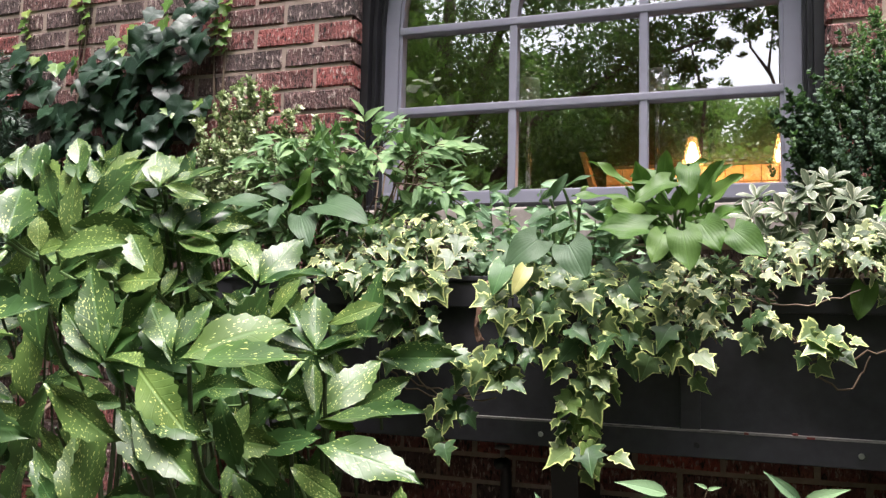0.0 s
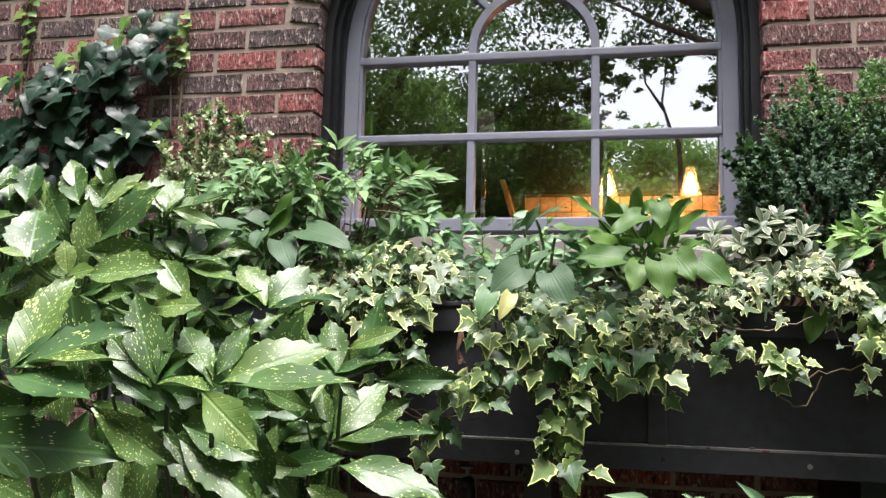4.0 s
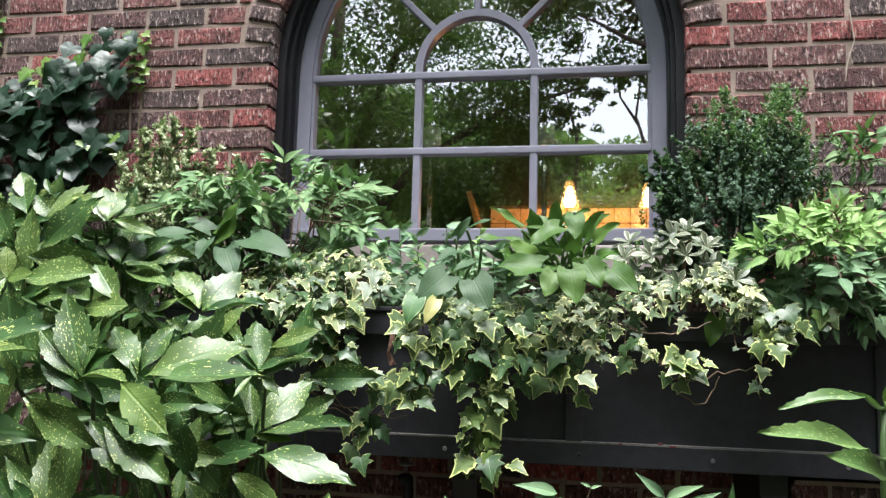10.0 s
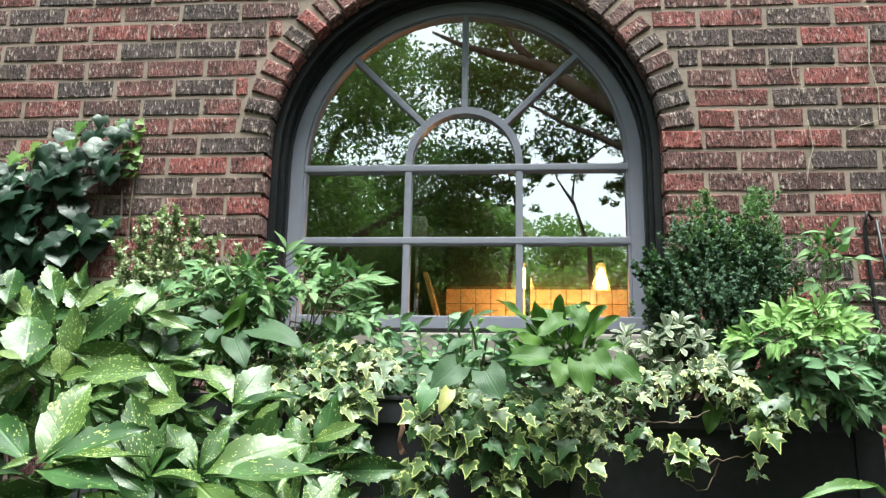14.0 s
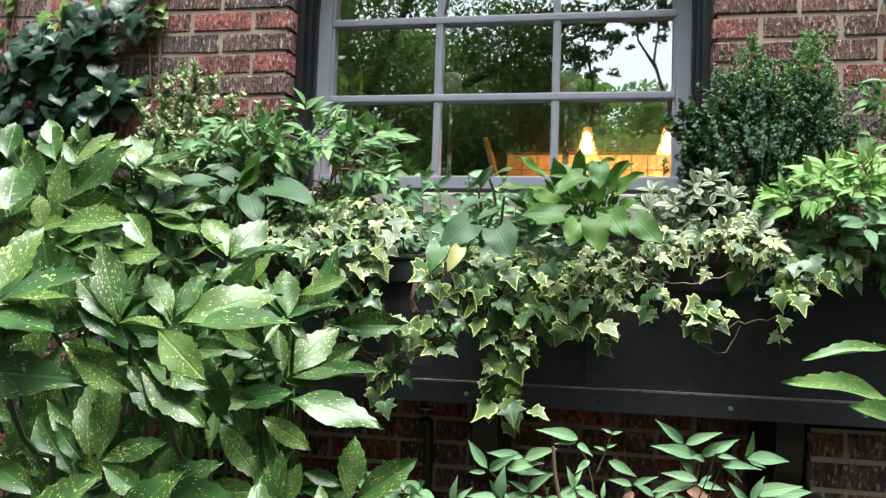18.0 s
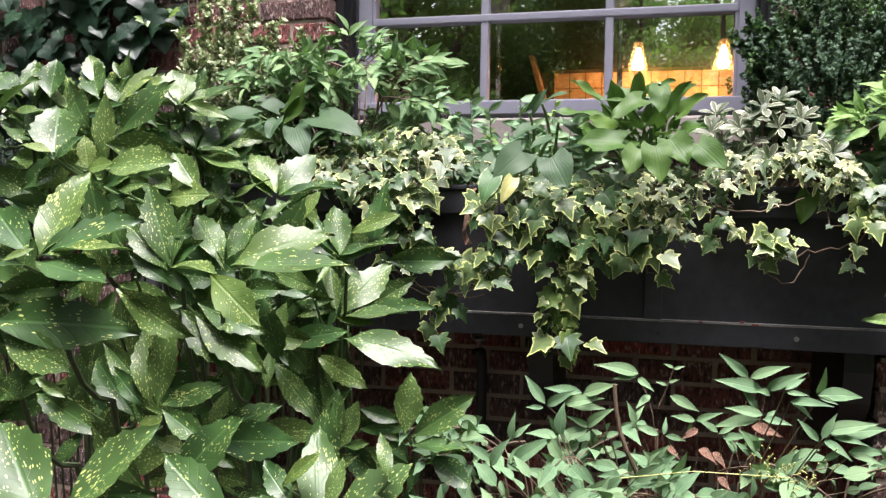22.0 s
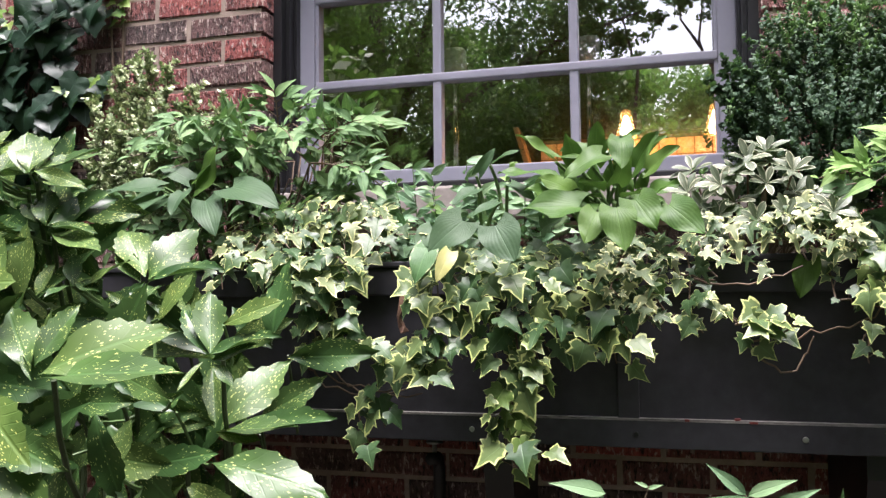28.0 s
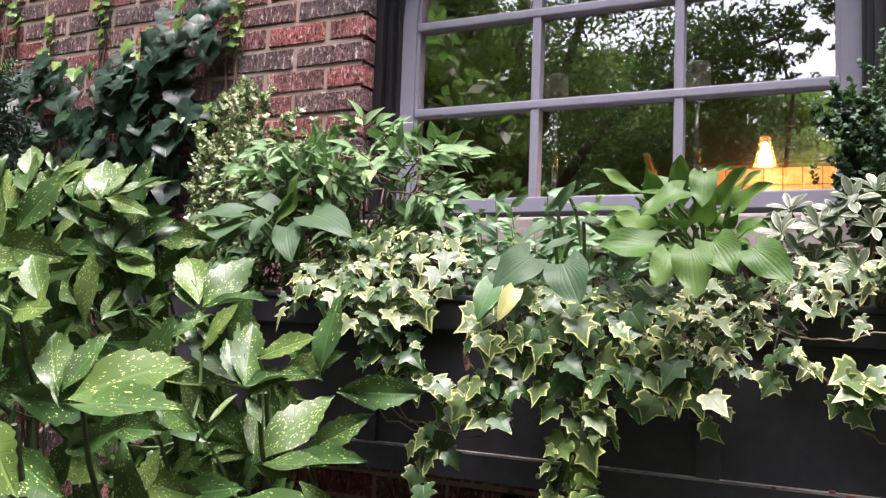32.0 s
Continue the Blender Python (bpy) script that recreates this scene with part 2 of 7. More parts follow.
# near-black room colour: the dimness indoors is put into the paint
ROOM = plain("darkened_room_paint", (0.05, 0.048, 0.045), 0.7, vary=0.2, scale=3)
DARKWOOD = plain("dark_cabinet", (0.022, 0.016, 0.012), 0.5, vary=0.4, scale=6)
GROUT = plain("grout", (0.30, 0.20, 0.12), 0.8, vary=0.2)
TILE = plain("cream_tile", (0.72, 0.58, 0.40), 0.25, vary=0.12, scale=6)

AUCUBA = leaf_material("aucuba_leaf", (0.019, 0.064, 0.018), (0.070, 0.165, 0.042), (0.16, 0.26, 0.062), speck=(0.60, 0.68, 0.22), rough=0.40, shine=0.40, depth=0.61, grey=0.0, specks=0.72, through_light=0.07, vein=0.14, relief=0.0015)
AUCUBA_PALE = leaf_material("sapling_leaf", (0.075, 0.18, 0.035), (0.15, 0.29, 0.065), (0.20, 0.34, 0.08), speck=(0.50, 0.60, 0.22), rough=0.4, vein=0.12, through_light=0.12, shine=0.4, specks=0.45, relief=0.0015)
AUCUBA_NEW = leaf_material("aucuba_young_leaf", (0.085, 0.175, 0.020), (0.15, 0.26, 0.035), (0.20, 0.31, 0.05), speck=(0.52, 0.56, 0.17), rough=0.5, vein=0.12, through_light=0.10, shine=0.3)
IVY = leaf_material("ivy_leaf", (0.03, 0.095, 0.030), (0.075, 0.17, 0.050), (0.22, 0.31, 0.08), rim=(0.56, 0.62, 0.22), rim_at=0.83, rough=0.42, veins="palm", depth=0.63)
IVY_CREAM = leaf_material("cream_ivy_leaf", (0.045, 0.120, 0.040), (0.12, 0.21, 0.070), (0.50, 0.55, 0.22), rim=(0.68, 0.68, 0.31), rim_at=0.77, rim_amount=0.86, rough=0.48, veins="palm", vein=0.2)
IVY_SHADE = leaf_material("shade_ivy_leaf", (0.03, 0.09, 0.03), (0.07, 0.16, 0.05), (0.12, 0.24, 0.07), rough=0.45, veins="palm", depth=0.6)
IVY_LIME = leaf_material("lime_ivy_leaf", (0.10, 0.22, 0.03), (0.20, 0.33, 0.055), (0.34, 0.44, 0.1), rim=(0.60, 0.66, 0.24), rim_at=0.85, rough=0.42, veins="palm")
IVY_WALL = leaf_material("wall_ivy_leaf", (0.010, 0.040, 0.022), (0.024, 0.072, 0.038), (0.03, 0.10, 0.035), rough=0.42, vein=0.3, through_light=0.06, veins="palm", shine=0.5, depth=0.62)
IVY_YOUNG = leaf_material("young_ivy_leaf", (0.09, 0.26, 0.03), (0.2, 0.42, 0.05), (0.5, 0.6, 0.08), rough=0.4, through_light=0.3, veins="palm")
HOSTA = leaf_material("hosta_leaf", (0.062, 0.160, 0.026), (0.115, 0.245, 0.042), (0.19, 0.33, 0.065), grey=0.0, rough=0.5, veins="ribs", vein=0.10, through_light=0.18, relief=0.004, shine=0.28, depth=0.54)
HOSTA_BLUE = leaf_material("blue_hosta_leaf", (0.055, 0.14, 0.052), (0.095, 0.205, 0.082), (0.13, 0.26, 0.10), rough=0.52, veins="ribs", vein=0.14, depth=0.50, shine=0.28)
HOSTA_YELLOW = leaf_material("yellow_hosta_leaf", (0.60, 0.60, 0.14), (0.78, 0.75, 0.24), (0.8, 0.78, 0.28), rim=(0.25, 0.4, 0.08), rim_at=0.9, rough=0.45, veins="ribs", vein=0.1)
HOSTA_PALE = leaf_material("pale_edged_hosta_leaf", (0.065, 0.20, 0.05), (0.12, 0.30, 0.08), (0.16, 0.34, 0.10), rim=(0.52, 0.60, 0.28), rim_at=0.86, rough=0.45, veins="ribs", vein=0.2)
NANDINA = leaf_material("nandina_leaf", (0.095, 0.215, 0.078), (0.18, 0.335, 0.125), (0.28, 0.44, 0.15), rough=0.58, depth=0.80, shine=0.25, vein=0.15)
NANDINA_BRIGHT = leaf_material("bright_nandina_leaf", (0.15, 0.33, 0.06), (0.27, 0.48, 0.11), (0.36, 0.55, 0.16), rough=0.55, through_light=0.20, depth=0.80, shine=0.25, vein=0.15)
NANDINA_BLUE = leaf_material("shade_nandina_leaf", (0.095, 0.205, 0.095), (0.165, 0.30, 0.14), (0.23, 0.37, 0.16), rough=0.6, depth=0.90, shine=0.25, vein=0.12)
HERB = leaf_material("herb_leaf", (0.10, 0.25, 0.12), (0.20, 0.36, 0.19), (0.34, 0.5, 0.22), rough=0.55, depth=0.85)
PITTO = leaf_material("pittosporum_leaf", (0.11, 0.165, 0.09), (0.20, 0.26, 0.15), (0.30, 0.34, 0.2), rim=(0.68, 0.69, 0.50), rim_at=0.78, rim_amount=0.85, rough=0.42, depth=0.54)
BOX = leaf_material("boxwood_leaf", (0.048, 0.120, 0.066), (0.095, 0.195, 0.108), (0.15, 0.27, 0.13), rough=0.58, island=True, through_light=0.15, shine=0.35)
BOX_TIP = leaf_material("boxwood_tip_leaf", (0.12, 0.27, 0.10), (0.22, 0.40, 0.15), (0.32, 0.50, 0.18), rough=0.6, through_light=0.25, island=True)
VARI = leaf_material("variegated_holly_leaf", (0.12, 0.19, 0.07), (0.26, 0.33, 0.14), (0.85, 0.86, 0.55), rough=0.42, island=True, depth=1.1)
CONIFER = leaf_material("juniper_needle", (0.012, 0.04, 0.022), (0.03, 0.075, 0.045), (0.05, 0.1, 0.06), rough=0.5, island=True, through_light=0.05)
CROWN = leaf_material("crown_leaf", (0.035, 0.080, 0.015), (0.08, 0.15, 0.025), (0.22, 0.28, 0.05), rough=0.5, island=True, through_light=0.5, depth=1.2)
CROWN_DARK = leaf_material("dark_crown_leaf", (0.034, 0.064, 0.012), (0.075, 0.125, 0.024), (0.18, 0.22, 0.045), rough=0.45, island=True, through_light=0.42, depth=1.25)

m, nt, b, out = material("window_glass")
fr = node(nt, "ShaderNodeFresnel", IOR=4.8)
gl = node(nt, "ShaderNodeBsdfGlossy", Roughness=0.010)
gl.inputs["Color"].default_value = (1.0, 1.0, 0.96, 1)
tp = node(nt, "ShaderNodeBsdfTransparent")
ms = nt.nodes.new("ShaderNodeMixShader")
link(nt, fr.outputs[0], ms.inputs[0])
link(nt, tp.outputs[0], ms.inputs[1])
link(nt, gl.outputs[0], ms.inputs[2])
link(nt, ms.outputs[0], out.inputs["Surface"])
GLASS = m
m, nt, b, out = material("jar_glass")
b.inputs["Base Color"].default_value = (0.75, 0.8, 0.8, 1)
b.inputs["Roughness"].default_value = 0.25
b.inputs["Transmission Weight"].default_value = 0.6
bump(nt, b, noise_tex(nt, coords(nt), 120.0, 2.0), 0.8, 0.004)
JAR = m
m, nt, b, out = material("lit_shade")
b.inputs["Base Color"].default_value = (0.9, 0.6, 0.3, 1)
b.inputs["Emission Color"].default_value = (1.0, 0.42, 0.08, 1)
b.inputs["Emission Strength"].default_value = 0.6
tp = node(nt, "ShaderNodeBsdfTransparent")
ms = nt.nodes.new("ShaderNodeMixShader")
ms.inputs[0].default_value = 0.76
link(nt, b.outputs[0], ms.inputs[1])
link(nt, tp.outputs[0], ms.inputs[2])
link(nt, ms.outputs[0], out.inputs["Surface"])
SHADE = m
m, nt, b, out = material("lit_bulb")
b.inputs["Emission Color"].default_value = (1.0, 0.82, 0.5, 1)
b.inputs["Emission Strength"].default_value = 16.0
BULB = m


# ---- mesh helpers ----
def mesh_of(bm, name, mats):
    me = bpy.data.meshes.new(name)
    bm.to_mesh(me)
    bm.free()
    for x in mats if isinstance(mats, (list, tuple)) else [mats]:
        me.materials.append(x)
    return me


def part(name, bm, mat_, parent, label="", smooth=False):
    """One mesh object under a thing or a part; its points are in the world's metres."""
    me = mesh_of(bm, name, mat_) if not isinstance(bm, bpy.types.Mesh) else bm
    if smooth:
        me.polygons.foreach_set("use_smooth", [True] * len(me.polygons))
    ob = new(name, me)
    if parent:
        ob.parent = parent
        at = parent.location.copy()
        up = parent.parent
        while up:
            at += up.location
            up = up.parent
        ob.location = -at
    if label:
        ob["label"] = label
    return ob


def thing(name, at, label, category, group="", kind=""):
    e = new(name)
    e.location = at
    e.empty_display_size = 0.05
    return tagged(e, label, category, group, kind)


def box(bm, x0, x1, y0, y1, z0, z1, bevel=0.0):
    vs = [bm.verts.new(p) for p in ((x0, y0, z0), (x1, y0, z0), (x1, y1, z0), (x0, y1, z0), (x0, y0, z1), (x1, y0, z1), (x1, y1, z1), (x0, y1, z1))]
    fs = [bm.faces.new([vs[i] for i in f]) for f in ((0, 1, 5, 4), (1, 2, 6, 5), (2, 3, 7, 6), (3, 0, 4, 7), (4, 5, 6, 7), (3, 2, 1, 0))]
    if bevel:
        es = list({e for f in fs for e in f.edges})
        bmesh.ops.bevel(bm, geom=es, offset=bevel, segments=2, affect="EDGES", profile=0.6)
    return bm


def boxed(x0, x1, y0, y1, z0, z1, bevel=0.0):
    return box(bmesh.new(), x0, x1, y0, y1, z0, z1, bevel)


def tube(bm, pts, r0, r1, sides=6):
    pts = [Vector(p) for p in pts]
    rings = []
    for i, p in enumerate(pts):
        d = (pts[min(i + 1, len(pts) - 1)] - pts[max(i - 1, 0)]).normalized()
        a = d.cross(Vector((0.31, 0.2, 0.93))).normalized()
        c = d.cross(a)
        r = r0 + (r1 - r0) * i / max(1, len(pts) - 1)
        rings.append([bm.verts.new(p + r * (a * math.cos(q) + c * math.sin(q))) for q in (2 * math.pi * k / sides for k in range(sides))])
    for u, w in zip(rings, rings[1:]):
        for k in range(sides):
            bm.faces.new((u[k], u[(k + 1) % sides], w[(k + 1) % sides], w[k]))
    bm.faces.new(rings[-1])
    bm.faces.new(rings[0][::-1])
    return bm


def curve_pts(a, b, sag=(0, 0, 0), n=6):
    a, b, s = Vector(a), Vector(b), Vector(sag)
    return [a.lerp(b, i / n) + s * (4 * (i / n) * (1 - i / n)) for i in range(n + 1)]


def lathe(bm, x, y, prof, sides=20):
    rings = [[bm.verts.new((x + r * math.cos(2 * math.pi * k / sides), y + r * math.sin(2 * math.pi * k / sides), z)) for k in range(sides)] for r, z in prof]
    for u, w in zip(rings, rings[1:]):
        for k in range(sides):
            bm.faces.new((u[k], u[(k + 1) % sides], w[(k + 1) % sides], w[k]))
    return bm


# ---- leaf meshes, one unit long, base at the origin, tip along +y ----
def with_rim(me, rims):
    at = me.attributes.new("rim", "FLOAT", "POINT")
    at.data.foreach_set("value", rims)
    me.polygons.foreach_set("use_smooth", [True] * len(me.polygons))
    return me


def blade(name, mat_, profile, n=8, fold=0.35, bend=0.25, teeth=0, tooth=0.0, wave=0.0, twist=0.0, seed=0, across=(-1, -0.55, 0, 0.55, 1), heart=0.0):
    rng = random.Random(seed)
    bm, rims, rows = bmesh.new(), [], []
    ph = rng.uniform(0, 6)
    for i in range(n + 1):
        t = i / n
        w = profile(t)
        row = []
        for s in across:
            k = 1.0
            if teeth and abs(s) == 1 and 0.42 < t < 0.97:
                k = 1.0 + tooth * (1 if i % 2 else -0.7)
            x = s * w * k
            y = t - heart * abs(s) ** 1.5 * (1 - t) ** 3 + (0.022 * abs(s) if teeth and i % 2 and 0.42 < t < 0.95 else 0)
            z = fold * abs(x) - bend * t * t + wave * math.sin(t * 9 + ph + s) * abs(s)
            x += twist * t * t
            row.append(bm.verts.new((x, y if t < 1 else 1, z)))
            rims.append(max(abs(s) * 0.98, (t - 0.55) * 1.9 * (abs(s) * 0.5 + 0.5)) if w > 0.002 else 1.0)
        rows.append(row)
    for u, v in zip(rows, rows[1:]):
        for a, b2, c, d in zip(u, u[1:], v[1:], v):
            bm.faces.new((a, b2, c, d))
    return with_rim(mesh_of(bm, name, mat_), rims)


def lobed(name, mat_, deep=0.0, curl=0.18, seed=0, broad=False):
    """An ivy leaf with five lobes."""
    rng = random.Random(seed)
    half = [(0.15, -0.12), (0.36, -0.10), (0.50, 0.05), (0.41 - deep * 0.8, 0.20), (0.57, 0.42), (0.31 - deep, 0.52 - deep), (0.11, 0.80)]
    if broad:
        half = [(0.20, -0.14), (0.43, -0.09), (0.55, 0.07), (0.54 - deep, 0.20), (0.61, 0.38), (0.40 - deep, 0.57), (0.17, 0.83)]
    half = [(x * rng.uniform(0.9, 1.1), y + rng.uniform(-0.03, 0.03)) for x, y in half]
    other = [(-x * rng.uniform(0.9, 1.08), y + rng.uniform(-0.03, 0.03)) for x, y in half]
    loop = [(0, 0)] + half + [(0, 1)] + other[::-1]
    bm, rims = bmesh.new(), []
    c = (0.0, 0.30)
    lift = [rng.uniform(-0.05, 0.05) for _ in loop]

    def high(x, y, q):
        return 0.22 * abs(x) - curl * (y - 0.2) ** 2 - 0.25 * x * x + q

    centre = bm.verts.new((*c, high(*c, 0)))
    rims.append(0.0)
    inner, outer = [], []
    for (x, y), q in zip(loop, lift):
        xi, yi = c[0] + (x - c[0]) * 0.66, c[1] + (y - c[1]) * 0.66
        inner.append(bm.verts.new((xi, yi, high(xi, yi, q * 0.4))))
        rims.append(0.5 if (x, y) != (0, 0) else 0.2)
    for (x, y), q in zip(loop, lift):
        outer.append(bm.verts.new((x, y, high(x, y, q))))
        rims.append(1.0 if (x, y) != (0, 0) else 0.4)
    k = len(loop)
    for i in range(k):
        j = (i + 1) % k
        bm.faces.new((centre, inner[i], inner[j]))
        bm.faces.new((inner[i], outer[i], outer[j], inner[j]))
    return with_rim(mesh_of(bm, name, mat_), rims)


def prof_aucuba(t):
    return 0.182 * max(0.0, math.sin(math.pi * t ** 1.02)) ** (1.0 + 0.5 * max(0.0, t - 0.55)) if 0.06 < t < 1 else (0.012 if t < 0.5 else 0.0)


def prof_hosta(t):
    return 0.41 * max(0.0, math.sin(math.pi * (0.12 + 0.88 * t) ** 0.72)) ** 0.8 if t < 1 else 0.0


def prof_lance(t):
    return 0.175 * max(0.0, math.sin(math.pi * t ** 0.72)) ** 1.12 if 0 < t < 1 else 0.006


def prof_broad(t):
    return 1.12 * prof_lance(t)


def prof_slim(t):
    return 0.15 * max(0.0, math.sin(math.pi * t ** 0.75)) if 0 < t < 1 else 0.004


def prof_spoon(t):
    return 0.20 * max(0.0, math.sin(math.pi * min(1, t ** 1.6))) ** 0.65 if 0 < t < 1 else (0.02 if t < 0.5 else 0.03)


M_AUC = [blade("aucuba_leaf", AUCUBA, prof_aucuba, 15, f, b, teeth=1, tooth=t, wave=w, twist=tw, seed=s) for s, (f, b, t, w, tw) in
         enumerate([(0.22, 0.06, 0.07, 0.016, 0.02), (0.40, 0.14, 0.085, 0.03, -0.04), (0.16, 0.20, 0.07, 0.035, 0.04), (0.50, 0.04, 0.08, 0.02, -0.02)])]
M_AUC_PALE = [blade("sapling_leaf", AUCUBA_PALE, prof_aucuba, 15, 0.45, 0.05, teeth=1, tooth=0.06, wave=0.02, seed=5)]
M_AUC_NEW = [blade("young_aucuba_leaf", AUCUBA_NEW, prof_aucuba, 15, 0.2, 0.14, teeth=1, tooth=0.09, wave=0.02, seed=9)]
M_HOSTA = [blade("hosta_leaf", HOSTA, prof_hosta, 11, f, b, wave=w, seed=s, heart=0.2, across=(-1, -0.75, -0.4, 0, 0.4, 0.75, 1)) for s, (f, b, w) in enumerate([(0.12, 0.22, 0.06), (0.22, 0.12, 0.08), (0.06, 0.34, 0.07), (0.30, 0.08, 0.06)])]
M_HOSTA_BLUE = [blade("blue_hosta_leaf", HOSTA_BLUE, prof_hosta, 11, 0.08, 0.3, wave=0.02, seed=4, heart=0.22, across=(-1, -0.75, -0.4, 0, 0.4, 0.75, 1)), blade("blue_hosta_leaf", HOSTA_BLUE, prof_hosta, 11, 0.14, 0.2, wave=0.03, seed=5, heart=0.22, across=(-1, -0.75, -0.4, 0, 0.4, 0.75, 1))]
M_HOSTA_PALE = [blade("hosta_leaf", HOSTA_PALE, prof_hosta, 11, 0.2, 0.3, wave=0.02, seed=3, heart=0.2, across=(-1, -0.75, -0.4, 0, 0.4, 0.75, 1))]
M_YELLOW = [blade("yellow_hosta_leaf", HOSTA_YELLOW, prof_hosta, 10, 0.2, 0.3, wave=0.02, seed=6, heart=0.1)]
M_NAN = [blade("leaflet", NANDINA, prof_lance, 5, 0.4, b, seed=s, across=(-1, 0, 1)) for s, b in enumerate((0.1, 0.3, 0.5))]
M_NAN_BRIGHT = [blade("leaflet", NANDINA_BRIGHT, prof_lance, 5, 0.4, b, seed=s, across=(-1, 0, 1)) for s, b in enumerate((0.1, 0.3, 0.5))]
M_HERB = [blade("leaflet", HERB, prof_slim, 4, 0.4, b, seed=s, across=(-1, 0, 1)) for s, b in enumerate((0.1, 0.4))]
M_NAN_BLUE = [blade("leaflet", NANDINA_BLUE, prof_broad, 6, 0.35, b, seed=s, across=(-1, 0, 1)) for s, b in enumerate((0.1, 0.25, 0.4))]
M_PIT = [blade("pittosporum_leaf", PITTO, prof_spoon, 6, 0.25, b, seed=s) for s, b in enumerate((0.1, 0.3))]
M_IVY = [lobed("ivy_leaf", IVY, d, c, s) for s, (d, c) in enumerate([(0.01, 0.2), (0.05, 0.35), (0.02, 0.5), (0.06, 0.15)])]
M_IVY_CREAM = [lobed("cream_ivy_leaf", IVY_CREAM, d, c, s) for s, (d, c) in enumerate([(0.08, 0.2), (0.12, 0.4), (0.1, 0.1)])]
M_IVY_STAR = [lobed("cream_ivy_leaf", IVY_CREAM, d, c, s) for s, (d, c) in enumerate([(0.14, 0.2), (0.17, 0.4), (0.15, 0.1)])]
M_IVY_SHADE = [lobed("ivy_leaf", IVY_SHADE, d, c, s) for s, (d, c) in enumerate([(0.04, 0.2), (0.07, 0.35)])]
M_IVY_LIME = [lobed("ivy_leaf", IVY_LIME, d, c, s) for s, (d, c) in enumerate([(0.02, 0.2), (0.05, 0.35)])]
M_IVY_WALL = [lobed("ivy_leaf", IVY_WALL, d, c, s, True) for s, (d, c) in enumerate([(0.0, 0.15), (0.02, 0.3), (0.03, 0.45)])]
M_IVY_YOUNG = [lobed("young_ivy_leaf", IVY_YOUNG, 0.0, 0.2, 3)]


def set_leaf(parent, meshes, base, tip, normal, width=1.0, rng=random, name="leaf", label=""):
    """A leaf from base to tip, its upper side towards normal; width: times the mesh's own."""
    base, tip = Vector(base), Vector(tip)
    y = tip - base
    size = y.length
    y.normalize()
    z = Vector(normal)
    z = z - z.dot(y) * y
    if z.length < 1e-4:
        z = y.orthogonal()
    z.normalize()
    x = y.cross(z)
    ob = new(name, rng.choice(meshes))
    ob.parent = parent
    foot = parent.location if parent.parent is None else Vector()
    rot = Matrix((x, y, z)).transposed().to_4x4()
    ob.matrix_basis = Matrix.Translation(base - foot) @ rot @ Matrix.Diagonal((size * width, size, size, 1))
    if label:
        ob["label"] = label
    return ob


# ---- ground ----
bm = bmesh.new()
rad = [0, 1.5, 3, 6, 12, 30, 90, 300, 900]
rings = []
for r in rad:
    if r == 0:
        rings.append([bm.verts.new((0, -1.5, 0))])
    else:
        rings.append([bm.verts.new((r * math.cos(a), -1.5 + r * math.sin(a), noise.noise((r * math.cos(a), r * math.sin(a), 0)) * 0.04 if r < 20 else 0)) for a in (2 * math.pi * k / 48 for k in range(48))])
for k in range(48):
    bm.faces.new((rings[0][0], rings[1][k], rings[1][(k + 1) % 48]))
for u, w in zip(rings[1:], rings[2:]):
    for k in range(48):
        bm.faces.new((u[k], w[k], w[(k + 1) % 48], u[(k + 1) % 48]))
tagged(part("ground", bm, plain("mulch_ground", (0.030, 0.025, 0.017), 0.95, vary=0.5, scale=10, relief=1.0), None), "brown mulch and soil in front of the house", "ground", kind="structure")

# ---- house wall with its arched opening ----
HALF, SPRING, SILL = 0.60, 2.30, 1.735
COURSE, MODULE, JOINT, LINE = 0.0655, 0.199, 0.0092, 2.222
WALL_L, WALL_R, WALL_TOP = -4.2, 4.2, 4.6
FACE = 0.0035
PIER_BRICKS = []

wall = thing("wall_front", (0, 0, 0), "rough dark red and charcoal brick house wall with tan mortar", "wall", kind="structure")
bm = bmesh.new()
box(bm, WALL_L, -HALF - 0.014, FACE, 0.30, 0.0, SPRING)
box(bm, HALF + 0.014, WALL_R, FACE, 0.30, 0.0, SPRING)
box(bm, -HALF - 0.014, HALF + 0.014, FACE, 0.30, 0.0, SILL - 0.09)
box(bm, WALL_L, -HALF - 0.12, FACE, 0.30, SPRING, WALL_TOP)
box(bm, HALF + 0.12, WALL_R, FACE, 0.30, SPRING, WALL_TOP)
STEPS = 40
for i in range(STEPS):
    a0, a1 = math.pi * i / STEPS, math.pi * (i + 1) / STEPS
    cols = []
    for a in (a0, a1):
        xi, zi = (HALF + 0.014) * math.cos(a), SPRING + (HALF + 0.014) * math.sin(a)
        xo, zo = (HALF + 0.12) * math.cos(a), SPRING + (HALF + 0.12) * math.sin(a)
        cols.append([bm.verts.new(p) for p in ((xi, FACE, zi), (xi, 0.30, zi), (xo, 0.30, zo), (xo, 0.30, WALL_TOP), (xo, FACE, WALL_TOP), (xo, FACE, zo))])
    u, w = cols
    bm.faces.new((u[0], w[0], w[1], u[1]))
    bm.faces.new((u[5], w[5], w[0], u[0]))
    bm.faces.new((u[4], w[4], w[5], u[5]))
    bm.faces.new((u[2], w[2], w[1], u[1]))
    bm.faces.new((u[3], w[3], w[2], u[2]))
part("mortar", bm, MORTAR, wall, "tan sandy mortar")
PIER_Y = -0.31
